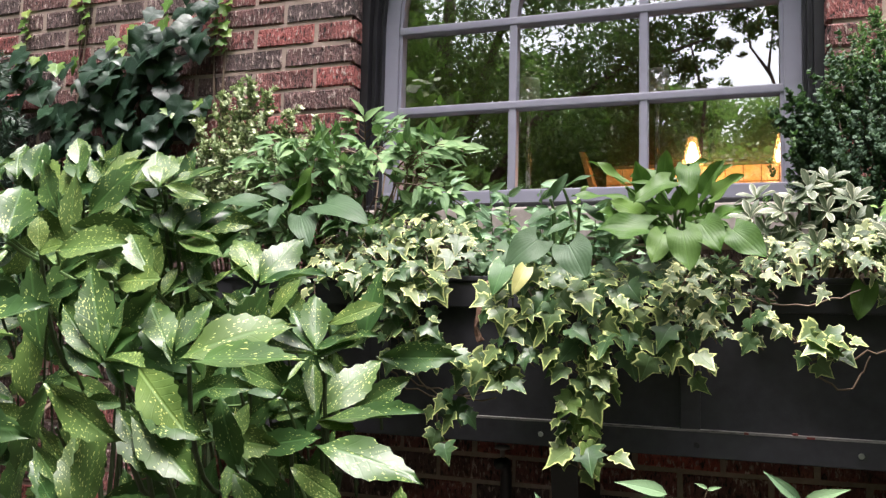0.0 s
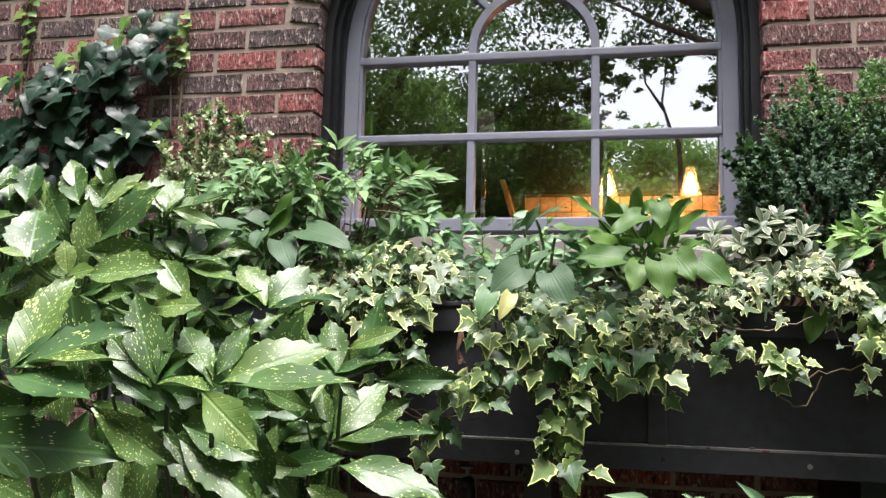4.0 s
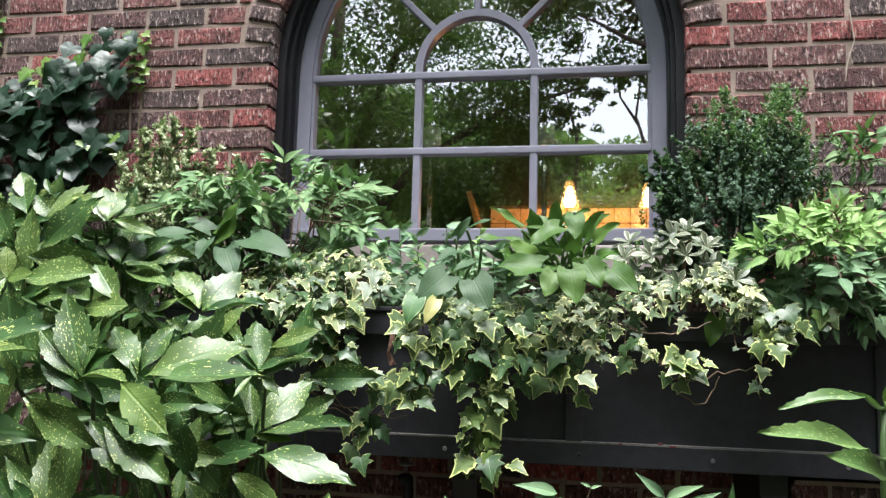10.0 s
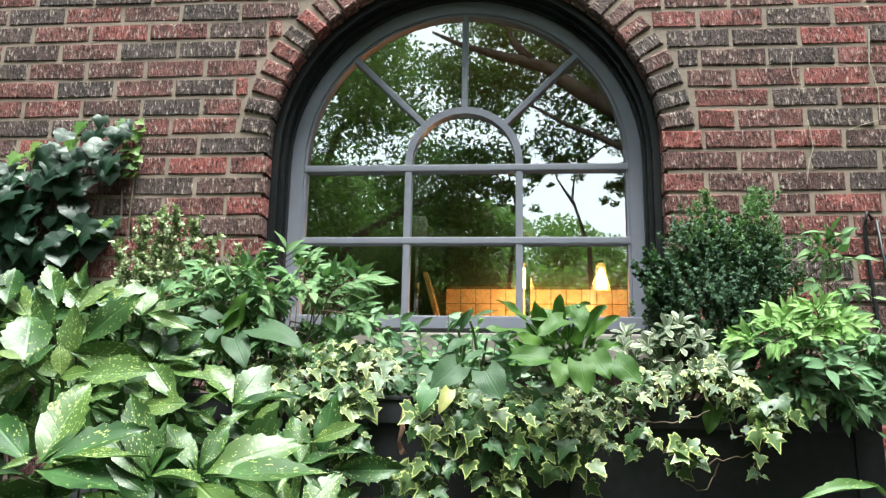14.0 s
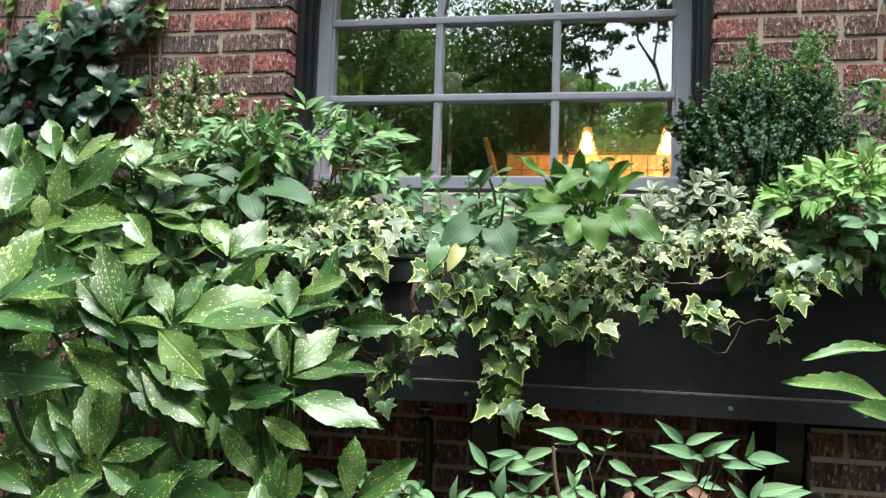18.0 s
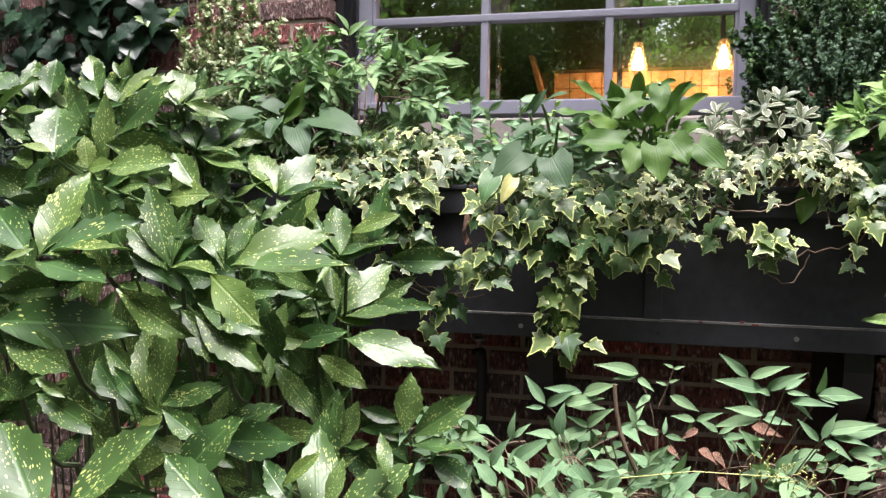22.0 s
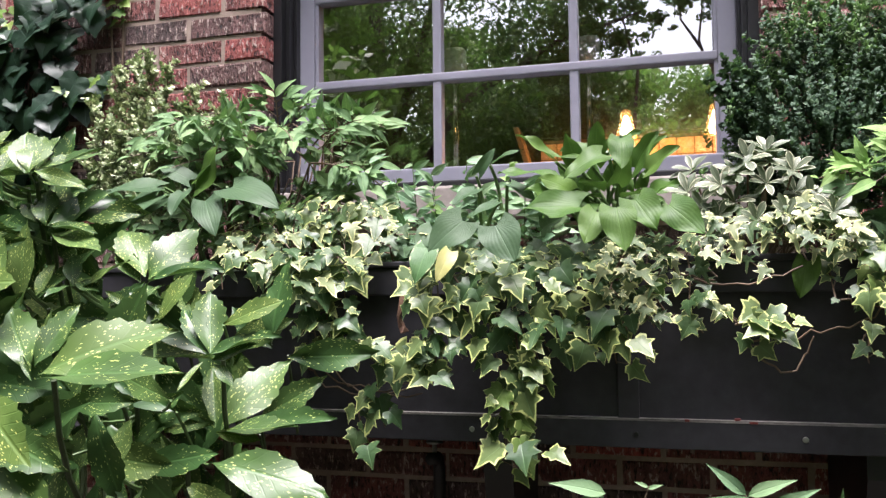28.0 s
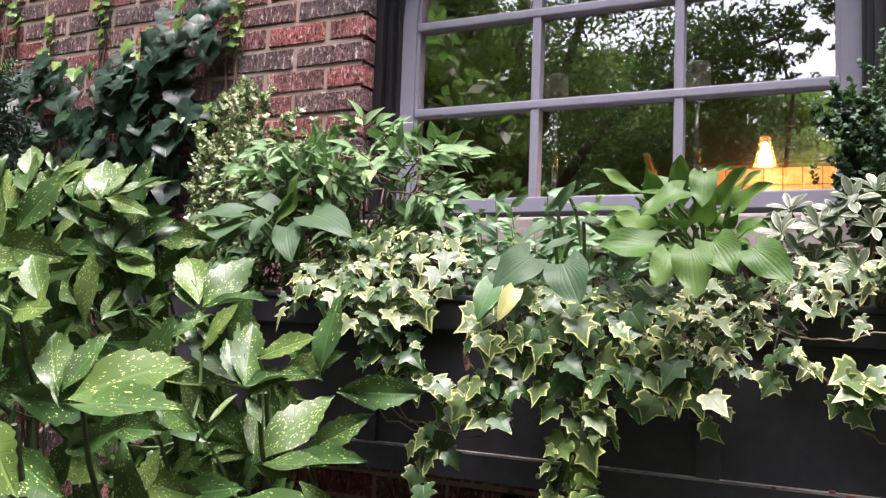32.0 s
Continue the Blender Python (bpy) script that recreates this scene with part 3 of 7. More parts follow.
for px0, px1 in ((-1.05, -0.77), (0.768, 1.05)):
    pier = thing("brick_pier", (px0, PIER_Y, 0), "rough red brick pier carrying the end of the planter", "pier", "piers under the planter")
    part("mortar", boxed(px0 + 0.012, px1 - 0.012, PIER_Y + FACE, 0.0, 0.0, 1.186), MORTAR, pier)
    sides = bmesh.new()
    for k in range(18):
        top = min(1.186, LINE - COURSE * (16 + k) - JOINT * 0.5)
        for xs in (px0 + 0.002, px1 - 0.042):
            box(sides, xs, xs + 0.04, PIER_Y + 0.108, -0.008, top - COURSE + JOINT, top, 0.003)
    part("side_bricks", sides, BRICK_FAR, pier)
    for k in range(18):
        z_ = 1.150 - COURSE * k
        split = px0 + (0.2 if k % 2 else 0.085)
        for a_, c_ in ((px0, split), (split, px1)):
            PIER_BRICKS.append((a_, c_, z_, pier))

# ---- the room behind the window ----
bm = bmesh.new()
box(bm, -2.3, 2.3, 3.05, 3.2, 0.8, 3.6)
box(bm, -2.4, -2.3, 0.30, 3.2, 0.8, 3.6)
box(bm, 2.3, 2.4, 0.30, 3.2, 0.8, 3.6)
tagged(part("wall_room", bm, ROOM, None), "kitchen walls inside, painted near black to look dim", "wall", kind="structure")
tagged(part("ceiling", boxed(-2.4, 2.4, 0.30, 3.2, 3.6, 3.7), ROOM, None), "plain kitchen ceiling, coloured near black to look dim", "ceiling", kind="structure")
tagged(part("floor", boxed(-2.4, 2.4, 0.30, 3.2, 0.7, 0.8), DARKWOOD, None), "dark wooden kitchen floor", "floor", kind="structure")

tiles = thing("tiled_backsplash", (0.6, 3.04, 2.1), "cream tiled kitchen backsplash lit orange by the lamps", "backsplash")
part("grout", boxed(-0.30, 2.1, 3.03, 3.05, 1.8, 2.39), GROUT, tiles)
tile_me = mesh_of(boxed(-0.047, 0.047, 0, 0.008, -0.047, 0.047, 0.003), "tile", TILE)
for i in range(24):
    for k in range(6):
        ob = new("tile", tile_me)
        ob.parent = tiles
        ob.location = Vector((-0.25 + i * 0.1, 3.022, 1.836 + k * 0.1)) - tiles.location
cab = thing("wall_cabinet", (0.9, 2.9, 2.5), "dark wooden cabinet over the tiled backsplash", "cabinet")
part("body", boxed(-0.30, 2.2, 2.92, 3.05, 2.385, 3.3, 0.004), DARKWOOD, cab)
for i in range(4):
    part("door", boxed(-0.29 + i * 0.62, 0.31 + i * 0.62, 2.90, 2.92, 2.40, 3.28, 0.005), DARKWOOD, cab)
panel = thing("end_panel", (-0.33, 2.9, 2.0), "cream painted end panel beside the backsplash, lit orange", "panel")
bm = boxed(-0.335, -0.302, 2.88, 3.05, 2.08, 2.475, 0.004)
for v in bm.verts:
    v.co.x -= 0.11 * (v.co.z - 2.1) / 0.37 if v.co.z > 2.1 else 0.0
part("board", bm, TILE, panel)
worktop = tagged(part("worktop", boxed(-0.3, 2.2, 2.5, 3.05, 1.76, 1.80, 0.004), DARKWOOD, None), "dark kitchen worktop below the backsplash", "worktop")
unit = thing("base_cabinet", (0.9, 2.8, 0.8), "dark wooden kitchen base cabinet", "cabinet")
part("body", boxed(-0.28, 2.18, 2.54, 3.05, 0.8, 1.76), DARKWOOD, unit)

for x, y, z in ((0.222, 2.76, 2.345), (0.692, 2.66, 2.325)):
    lamp = thing("pendant_lamp", (x, y, z), "hanging glass pendant lamp glowing warm orange", "lamp", "kitchen pendants")
    part("shade", lathe(bmesh.new(), x, y, [(0.012, z + 0.165), (0.026, z + 0.155), (0.040, z + 0.08), (0.060, z), (0.056, z)]), SHADE, lamp, "amber glowing glass shade", True)
    part("bulb", lathe(bmesh.new(), x, y, [(0.001, z + 0.13), (0.012, z + 0.125), (0.026, z + 0.07), (0.036, z + 0.03), (0.030, z + 0.006), (0.001, z + 0.003)], 12), BULB, lamp, "bright white bulb", True)
    part("cord", tube(bmesh.new(), [(x, y, z + 0.165), (x, y, 3.6)], 0.004, 0.004), CABLE, lamp)
    ld = bpy.data.lights.new("pendant_glow", "POINT")
    ld.energy, ld.color, ld.shadow_soft_size = 6.3, (1.0, 0.36, 0.07), 0.03
    lo = new("pendant_glow", ld)
    lo.location = (x, y - 0.02, z - 0.03)

for x in (-0.155, 0.204):
    st = thing("sill_lamp", (x, 0.24, 1.78), "chrome stick lamp with a ribbed glass shade on the inner sill", "lamp", "lamps on the inner sill")
    part("foot", lathe(bmesh.new(), x, 0.24, [(0.001, 1.78), (0.045, 1.78), (0.045, 1.79), (0.012, 1.80), (0.008, 1.80)]), CHROME, st, smooth=True)
    part("rod", tube(bmesh.new(), [(x, 0.24, 1.79), (x, 0.24, 2.07)], 0.008, 0.008, 10), CHROME, st, "shiny chrome rod", True)
    part("shade", lathe(bmesh.new(), x, 0.24, [(0.012, 2.06), (0.030, 2.065), (0.033, 2.09), (0.031, 2.14), (0.029, 2.145), (0.029, 2.08)]), JAR, st, "ribbed clear glass shade", True)
tagged(part("sill_inside", boxed(-HALF, HALF, 0.16, 0.36, 1.745, 1.78, 0.004), SASH, None), "grey painted inner window sill", "sill", kind="structure")


# ---- the arched window ----
def arch_ring(r_out, r_in, y0, y1, z_low, spring=SPRING, steps=28, a0=0.0, a1=math.pi, legs=True):
    path = []
    if legs:
        path.append((1.0, 0.0, z_low - spring))
    path += [(math.cos(a0 + (a1 - a0) * i / steps), math.sin(a0 + (a1 - a0) * i / steps), 0) for i in range(steps + 1)]
    if legs:
        path.append((-1.0, 0.0, z_low - spring))
    bm = bmesh.new()
    rows = []
    for c, s, dz in path:
        rows.append([bm.verts.new((r * c, y, spring + r * s + dz)) for r, y in ((r_out, y0), (r_in, y0), (r_in, y1), (r_out, y1))])
    for u, w in zip(rows, rows[1:]):
        for k in range(4):
            bm.faces.new((u[k], w[k], w[(k + 1) % 4], u[(k + 1) % 4]))
    bm.faces.new(rows[0])
    bm.faces.new(rows[-1][::-1])
    bmesh.ops.recalc_face_normals(bm, faces=bm.faces)
    return bm


win = thing("window_1", (0, 0.133, 1.76), "arched window with grey-violet sash bars and a black outer frame", "window", kind="structure")
GL = 0.133
part("outer_frame", arch_ring(0.616, 0.578, 0.045, 0.20, SILL), CASING, win, "black painted outer frame")
part("frame_step", arch_ring(0.579, 0.566, 0.072, 0.20, SILL), CASING, win, "black inner frame step")
part("blind_stop", arch_ring(0.5665, 0.558, 0.098, 0.20, SILL), CASING, win)
sash = part("sash_frame", arch_ring(0.559, 0.517, GL - 0.012, GL + 0.035, 1.765), SASH, win, "grey-violet painted sash")
part("sash_lip", arch_ring(0.518, 0.508, GL - 0.004, GL + 0.03, 1.80), SASH, win)
BAR = 0.0115


def bar_box(x0, x1, z0, z1, name="sash_bar"):
    bm = boxed(x0, x1, GL - 0.006, GL + 0.03, z0, z1, 0.004)
    part(name, bm, SASH, win)


part("bottom_rail", boxed(-0.559, 0.559, GL - 0.0135, GL + 0.036, 1.758, 1.806, 0.004), SASH, win)
V, ZLO, ZUP = 0.1765, 2.043, 2.281
for x in (-V, V):
    bar_box(x - BAR, x + BAR, 1.80, ZUP)
for z, tag_ in ((ZLO, 0.0), (ZUP, 0.0)):
    bm = boxed(-0.517, 0.517, GL - 0.008, GL + 0.028, z - BAR, z + BAR, 0.004)
    part("sash_bar", bm, SASH, win)
HUB = 2.30
part("hub_arch", arch_ring(V + BAR, V - BAR, GL - 0.007, GL + 0.03, ZUP, HUB, 20), SASH, win)
for ang in (45, 90, 135):
    c, s = math.cos(radians(ang)), math.sin(radians(ang))
    bm = boxed(0.18, 0.521, GL - 0.0055, GL + 0.029, -0.010, 0.010, 0.003)
    bmesh.ops.transform(bm, matrix=Matrix(((c, 0, -s, 0), (0, 1, 0, 0), (s, 0, c, HUB), (0, 0, 0, 1))), verts=bm.verts)
    part("spoke", bm, SASH, win)


def pane(points):
    bm = bmesh.new()
    rng = random.Random(len(points) + int(points[0][0] * 100) + int(points[0][1] * 77))
    ta, tb = rng.uniform(-0.002, 0.002), rng.uniform(-0.002, 0.002)
    cx = sum(p[0] for p in points) / len(points)
    cz = sum(p[1] for p in points) / len(points)
    bm.faces.new([bm.verts.new((x, GL + 0.014 + ta * (x - cx) + tb * (z - cz), z)) for x, z in points])
    ob = part("pane", bm, GLASS, win, "clear reflecting pane")
    ob.visible_shadow = False


XS, ZS = (-0.515, -V, V, 0.515), (1.80, ZLO, ZUP)
for x0, x1 in zip(XS, XS[1:]):
    for z0, z1 in zip(ZS, ZS[1:]):
        pane([(x0, z0), (x1, z0), (x1, z1), (x0, z1)])
arc = lambda r, a0, a1, n: [(r * math.cos(radians(a0 + (a1 - a0) * i / n)), HUB + r * math.sin(radians(a0 + (a1 - a0) * i / n))) for i in range(n + 1)]
pane([(-V, ZUP), (V, ZUP)] + arc(V, 0, 180, 16))
pane([(V, ZUP), (0.515, ZUP)] + arc(0.516, 0, 45, 8) + arc(V, 45, 0, 6))
pane(arc(0.516, 45, 90, 8) + arc(V, 90, 45, 6))
pane(arc(0.516, 90, 135, 8) + arc(V, 135, 90, 6))
pane(arc(0.516, 135, 180, 8) + [(-0.515, ZUP), (-V, ZUP)] + arc(V, 180, 135, 6))
part("sill_board", boxed(-0.597, 0.597, 0.02, 0.14, 1.737, 1.757, 0.004), CASING, win, "black wooden sill board")
part("stone_sill", boxed(-0.66, 0.66, -0.035, 0.16, 1.655, 1.736, 0.006), STONE, win, "pale weathered stone sill")

# ---- black timber planter under the window ----
PX0, PX1, PY, PZ0, PZ1 = -0.975, 0.99, -0.378, 1.202, 1.532
planter = thing("window_planter", (0, PY, PZ0), "long black painted timber planter with recessed panels on brackets", "planter")
part("panel_board", boxed(PX0 + 0.01, PX1 - 0.01, PY + 0.012, PY + 0.03, PZ0 + 0.01, PZ1 - 0.01), BLACK, planter)
part("bottom_rail", boxed(PX0, PX1, PY, PY + 0.0125, PZ0, 1.254, 0.0025), BLACK, planter)
part("top_rail", boxed(PX0, PX1, PY, PY + 0.0125, 1.478, PZ1, 0.0025), BLACK, planter)
WORN = plain("worn_edge", (0.20, 0.19, 0.18), 0.7, vary=0.95, scale=90, relief=0.4, streak=(0.25, 1, 1))
part("worn_edge", boxed(PX0 + 0.01, PX1 - 0.01, PY - 0.0006, PY + 0.0122, 1.2505, 1.2548), WORN, planter, "scuffed pale paint edge")
for x0, x1 in ((PX0, -0.915), (-0.36, -0.315), (0.289, 0.327), (0.929, PX1)):
    part("stile", boxed(x0, x1, PY + 0.0008, PY + 0.0125, 1.2535, 1.4785, 0.002), BLACK, planter)
part("cap", boxed(PX0 - 0.004, PX1 + 0.004, PY - 0.004, PY + 0.035, PZ1, PZ1 + 0.012, 0.003), BLACK, planter)
for x0, x1 in ((PX0, PX0 + 0.02), (PX1 - 0.02, PX1)):
    part("end_board", boxed(x0, x1, PY + 0.013, -0.01, PZ0, PZ1, 0.002), BLACK, planter)
for bx0, bx1 in ((0.035, 0.09), (0.70, 0.757)):
    bm = bmesh.new()
    outline = [(PY + 0.03, PZ0 - 0.001), (PY + 0.03, PZ0 - 0.045)] + [(PY + 0.03 + 0.30 * (1 - math.cos(a)), PZ0 - 0.045 - 0.20 * math.sin(a)) for a in (0.35, 0.7, 1.05, 1.4)] + [(-0.012, PZ0 - 0.25), (-0.012, PZ0 - 0.001)]
    sides = [[bm.verts.new((x, y, z)) for y, z in outline] for x in (bx0, bx1)]
    bm.faces.new(sides[0])
    bm.faces.new(sides[1][::-1])
    for k in range(len(outline)):
        n = (k + 1) % len(outline)
        bm.faces.new((sides[0][n], sides[0][k], sides[1][k], sides[1][n]))
    part("bracket", bm, CASING, planter, "curved black timber bracket")
part("back_board", boxed(PX0 + 0.02, PX1 - 0.02, -0.03, -0.01, PZ0, PZ1), BLACK, planter)
part("floor_board", boxed(PX0 + 0.02, PX1 - 0.02, PY + 0.031, -0.031, PZ0, PZ0 + 0.02), BLACK, planter)
bm = bmesh.new()
tube(bm, [(-0.13, -0.06, 0.0), (-0.13, -0.06, 1.08), (-0.13, -0.08, 1.11), (-0.13, -0.13, 1.115)], 0.014, 0.014, 10)
tap = thing("garden_tap", (-0.13, -0.06, 0), "black pipe with a small garden tap under the planter", "tap")
part("pipe", bm, CABLE, tap, smooth=True)
part("handle", lathe(bmesh.new(), -0.13, -0.10, [(0.001, 1.155), (0.018, 1.152), (0.02, 1.146), (0.006, 1.142), (0.005, 1.12)], 10), STEEL, tap, "small grey tap handle", True)
for x in (-0.75, -0.45, 0.02, 0.32, 0.60, 0.87):
    bm = bmesh.new()
    lathe(bm, x, 0, [(0.0001, 0.002), (0.0045, 0.002), (0.0055, 0)], 10)
    bmesh.ops.transform(bm, matrix=Matrix.Translation((0, PY, 1.226)) @ Matrix.Rotation(radians(90), 4, "X"), verts=bm.verts)
    part("screw", bm, STEEL if x != 0.32 else CASING, planter)
RUST = plain("red_primer", (0.16, 0.035, 0.03), 0.8, vary=0.4, scale=60)
for x, z, w in ((0.518, 1.252, 0.007), (0.408, 1.253, 0.004), (0.492, 1.257, 0.005)):
    part("paint_chip", boxed(x - w, x + w, PY - 0.0016, PY + 0.004, z - 0.002, z + 0.002, 0.0008), RUST, planter, "chip of bare red primer")
bm = bmesh.new()
gx, gy = 44, 8
grid = [[bm.verts.new((PX0 + 0.021 + (PX1 - PX0 - 0.042) * i / gx, PY + 0.031 + (0.31) * k / gy, 1.497 + 0.018 * noise.noise((i * 0.5, k * 0.5, 0)))) for k in range(gy + 1)] for i in range(gx + 1)]
for i in range(gx):
    for k in range(gy):
        bm.faces.new((grid[i][k], grid[i + 1][k], grid[i + 1][k + 1], grid[i][k + 1]))
tagged(part("planter_soil", bm, SOIL, None), "dark potting soil in the planter", "soil", kind="stuff")
SOIL_Z = 1.50


# ---- plants ----
UP, OUT = Vector((0, 0, 1)), Vector((0, -1, 0))


def plant(name, at, label, category, group=""):
    return thing(name, at, label, category, group)


def unit(az, el):
    return Vector((math.sin(az) * math.cos(el), -math.cos(az) * math.cos(el), math.sin(el)))


# Spotted aucuba: whorls of leaves on woody stems
def whorl(parent, at, aim, count, size, rng, open_=1.1, meshes=M_AUC, root=None, lift=0.6):
    at, aim = Vector(at), Vector(aim).normalized()
    side = aim.orthogonal().normalized()
    other = aim.cross(side)
    start = rng.uniform(0, 6.28)
    for i in range(count):
        a = start + i * 2.4
        tier = i / max(1, count - 1)
        tilt = open_ * (1.25 - 0.8 * tier) + rng.uniform(-0.18, 0.18)
        d = aim * math.cos(tilt) + (side * math.cos(a) + other * math.sin(a)) * math.sin(tilt)
        d = (d + Vector((0, 0, 0.10))).normalized()
        s = size * rng.uniform(0.82, 1.22) * (1.0 - 0.3 * tier)
        base = at - aim * (0.05 * (1 - tier)) + d * 0.012
        n = aim + UP * lift + Vector((rng.uniform(-0.3, 0.3), 0, 0))
        set_leaf(parent, meshes if rng.random() > 0.07 or meshes is not M_AUC else M_AUC_NEW, base, base + d * s, n, rng.uniform(0.9, 1.15), rng)
    if root is not None:
        part("stem", tube(bmesh.new(), curve_pts(root, at, (aim - UP * 0.3) * -0.06, 8), 0.003, 0.002), DARK_STEM, parent)


rng = random.Random(21)
auc = plant("aucuba_shrub", (-0.55, -0.95, 0), "large gold-speckled aucuba shrub with toothed glossy leaves", "shrub", "aucubas before the planter")
auc2 = plant("aucuba_shrub", (-0.35, -1.05, 0), "lower gold-speckled aucuba with toothed glossy leaves", "shrub", "aucubas before the planter")
ROOTS = [(-0.55 + rng.uniform(-0.2, 0.2), -0.85 + rng.uniform(-0.15, 0.15), 0.0) for _ in range(9)]
# shaded whorls inside the shrub, hub and leaf length
BACK = ((-0.86, -0.78, 1.46, 0.16), (-0.92, -0.7, 1.34, 0.16), (-0.98, -0.75, 1.52, 0.16), (-0.78, -0.7, 1.55, 0.15), (-0.90, -0.68, 1.58, 0.16), (-1.0, -0.65, 1.62, 0.16), (-0.70, -0.68, 1.60, 0.15), (-0.95, -0.85, 1.40, 0.16),
        (-0.80, -0.9, 1.30, 0.16), (-0.90, -0.9, 1.22, 0.16), (-0.75, -0.85, 1.15, 0.16), (-0.66, -0.8, 1.40, 0.15), (-0.60, -0.75, 1.28, 0.15), (-0.52, -0.78, 1.42, 0.14), (-0.86, -1.0, 1.66, 0.16), (-0.96, -1.0, 1.68, 0.16))
for n, (x, y, z, s) in enumerate(BACK):
    aim = UP * 0.5 + OUT * 0.8 + Vector((rng.uniform(-0.4, 0.5), 0, 0))
    whorl(auc if z > 1.3 else auc2, (x, y, z), aim, rng.randint(6, 7), s * 0.80, rng, 1.2, root=min(ROOTS, key=lambda r: (r[0] - x) ** 2 + (r[1] - y) ** 2))
# the outer whorls: each leaf's foot, tip, breadth and kind (f: spread, s: upright, u: lying flat, d: hanging in shade, y and n: yellow-green)
AUC_A = (
    ((-0.386, -1.4, 1.419), (-0.368, -1.345, 1.527), 1.3, "f"),
    ((-0.389, -1.4, 1.419), (-0.276, -1.381, 1.471), 1.1, "f"),
    ((-0.393, -1.4, 1.414), (-0.261, -1.45, 1.404), 0.9, "u"),
    ((-0.372, -1.4, 1.426), (-0.239, -1.438, 1.44), 0.4, "u"),
    ((-0.401, -1.4, 1.421), (-0.483, -1.373, 1.485), 1.15, "f"),
    ((-0.393, -1.4, 1.429), (-0.419, -1.425, 1.417), 0.7, "y"),
    ((-0.41, -1.4, 1.409), (-0.482, -1.408, 1.42), 1.0, "f"),)
AUC_B = (
    ((-0.339, -1.21, 1.398), (-0.391, -1.19, 1.514), 1.05, "s"),
    ((-0.344, -1.21, 1.394), (-0.419, -1.204, 1.465), 0.95, "s"),
    ((-0.337, -1.21, 1.398), (-0.333, -1.201, 1.479), 0.7, "s"),
    ((-0.338, -1.21, 1.397), (-0.247, -1.254, 1.399), 0.9, "u"),
    ((-0.339, -1.21, 1.375), (-0.406, -1.213, 1.415), 0.85, "s"),
    ((-0.336, -1.21, 1.394), (-0.288, -1.234, 1.365), 0.6, "s"),)
AUC_C = (
    ((-0.304, -1.13, 1.4), (-0.378, -1.092, 1.481), 1.05, "f"),
    ((-0.298, -1.13, 1.406), (-0.269, -1.099, 1.476), 1.1, "f"),
    ((-0.293, -1.13, 1.397), (-0.157, -1.102, 1.463), 1.25, "f"),
    ((-0.295, -1.13, 1.393), (-0.095, -1.164, 1.415), 0.72, "u"),
    ((-0.302, -1.13, 1.39), (-0.321, -1.125, 1.42), 0.6, "f"),)
AUC_D = (
    ((-0.202, -0.93, 1.405), (-0.227, -0.889, 1.491), 1.25, "f"),
    ((-0.206, -0.93, 1.402), (-0.102, -0.956, 1.441), 0.8, "u"),
    ((-0.2, -0.93, 1.396), (-0.137, -0.929, 1.42), 0.9, "f"),
    ((-0.183, -0.93, 1.443), (-0.102, -0.936, 1.479), 1.0, "y"),
    ((-0.204, -0.93, 1.402), (-0.261, -0.902, 1.468), 0.9, "f"),
    ((-0.214, -0.93, 1.395), (-0.229, -0.966, 1.362), 0.6, "f"),
    ((-0.198, -0.93, 1.393), (-0.154, -0.958, 1.373), 0.8, "f"),)
AUC_E = (
    ((-0.228, -0.86, 1.296), (-0.159, -0.807, 1.4), 1.25, "f"),
    ((-0.23, -0.86, 1.292), (-0.095, -0.893, 1.317), 0.85, "u"),
    ((-0.235, -0.86, 1.298), (-0.264, -0.82, 1.382), 0.85, "f"),
    ((-0.234, -0.86, 1.291), (-0.161, -0.88, 1.292), 0.9, "y"),
    ((-0.251, -0.86, 1.278), (-0.295, -0.829, 1.349), 0.9, "f"),
    ((-0.246, -0.86, 1.293), (-0.276, -0.854, 1.326), 0.9, "f"),)
AUC_F = (
    ((-0.189, -0.95, 1.271), (-0.019, -0.973, 1.258), 0.95, "f"),
    ((-0.299, -0.95, 1.258), (-0.177, -0.957, 1.286), 0.85, "s"),
    ((-0.239, -0.95, 1.332), (-0.339, -0.951, 1.378), 0.85, "s"),)
AUC_G = (
    ((-0.34, -1.18, 1.335), (-0.245, -1.217, 1.263), 1.05, "s"),
    ((-0.32, -1.18, 1.334), (-0.195, -1.217, 1.261), 0.95, "s"),
    ((-0.314, -1.18, 1.346), (-0.197, -1.205, 1.312), 0.95, "s"),
    ((-0.372, -1.13, 1.329), (-0.477, -1.141, 1.366), 0.85, "d"),
    ((-0.364, -1.13, 1.336), (-0.427, -1.149, 1.34), 0.9, "d"),)
AUC_H = (
    ((-0.256, -1.25, 1.393), (-0.172, -1.291, 1.341), 1.2, "y"),)
AUC_I = (
    ((-0.273, -1.03, 1.273), (-0.258, -1.026, 1.335), 1.05, "s"),
    ((-0.269, -1.03, 1.269), (-0.235, -1.054, 1.24), 0.7, "s"),
    ((-0.269, -1.03, 1.237), (-0.191, -1.065, 1.169), 0.95, "s"),
    ((-0.301, -0.98, 1.256), (-0.348, -0.988, 1.304), 0.8, "d"),
    ((-0.299, -0.98, 1.254), (-0.293, -1.016, 1.192), 0.8, "d"),)
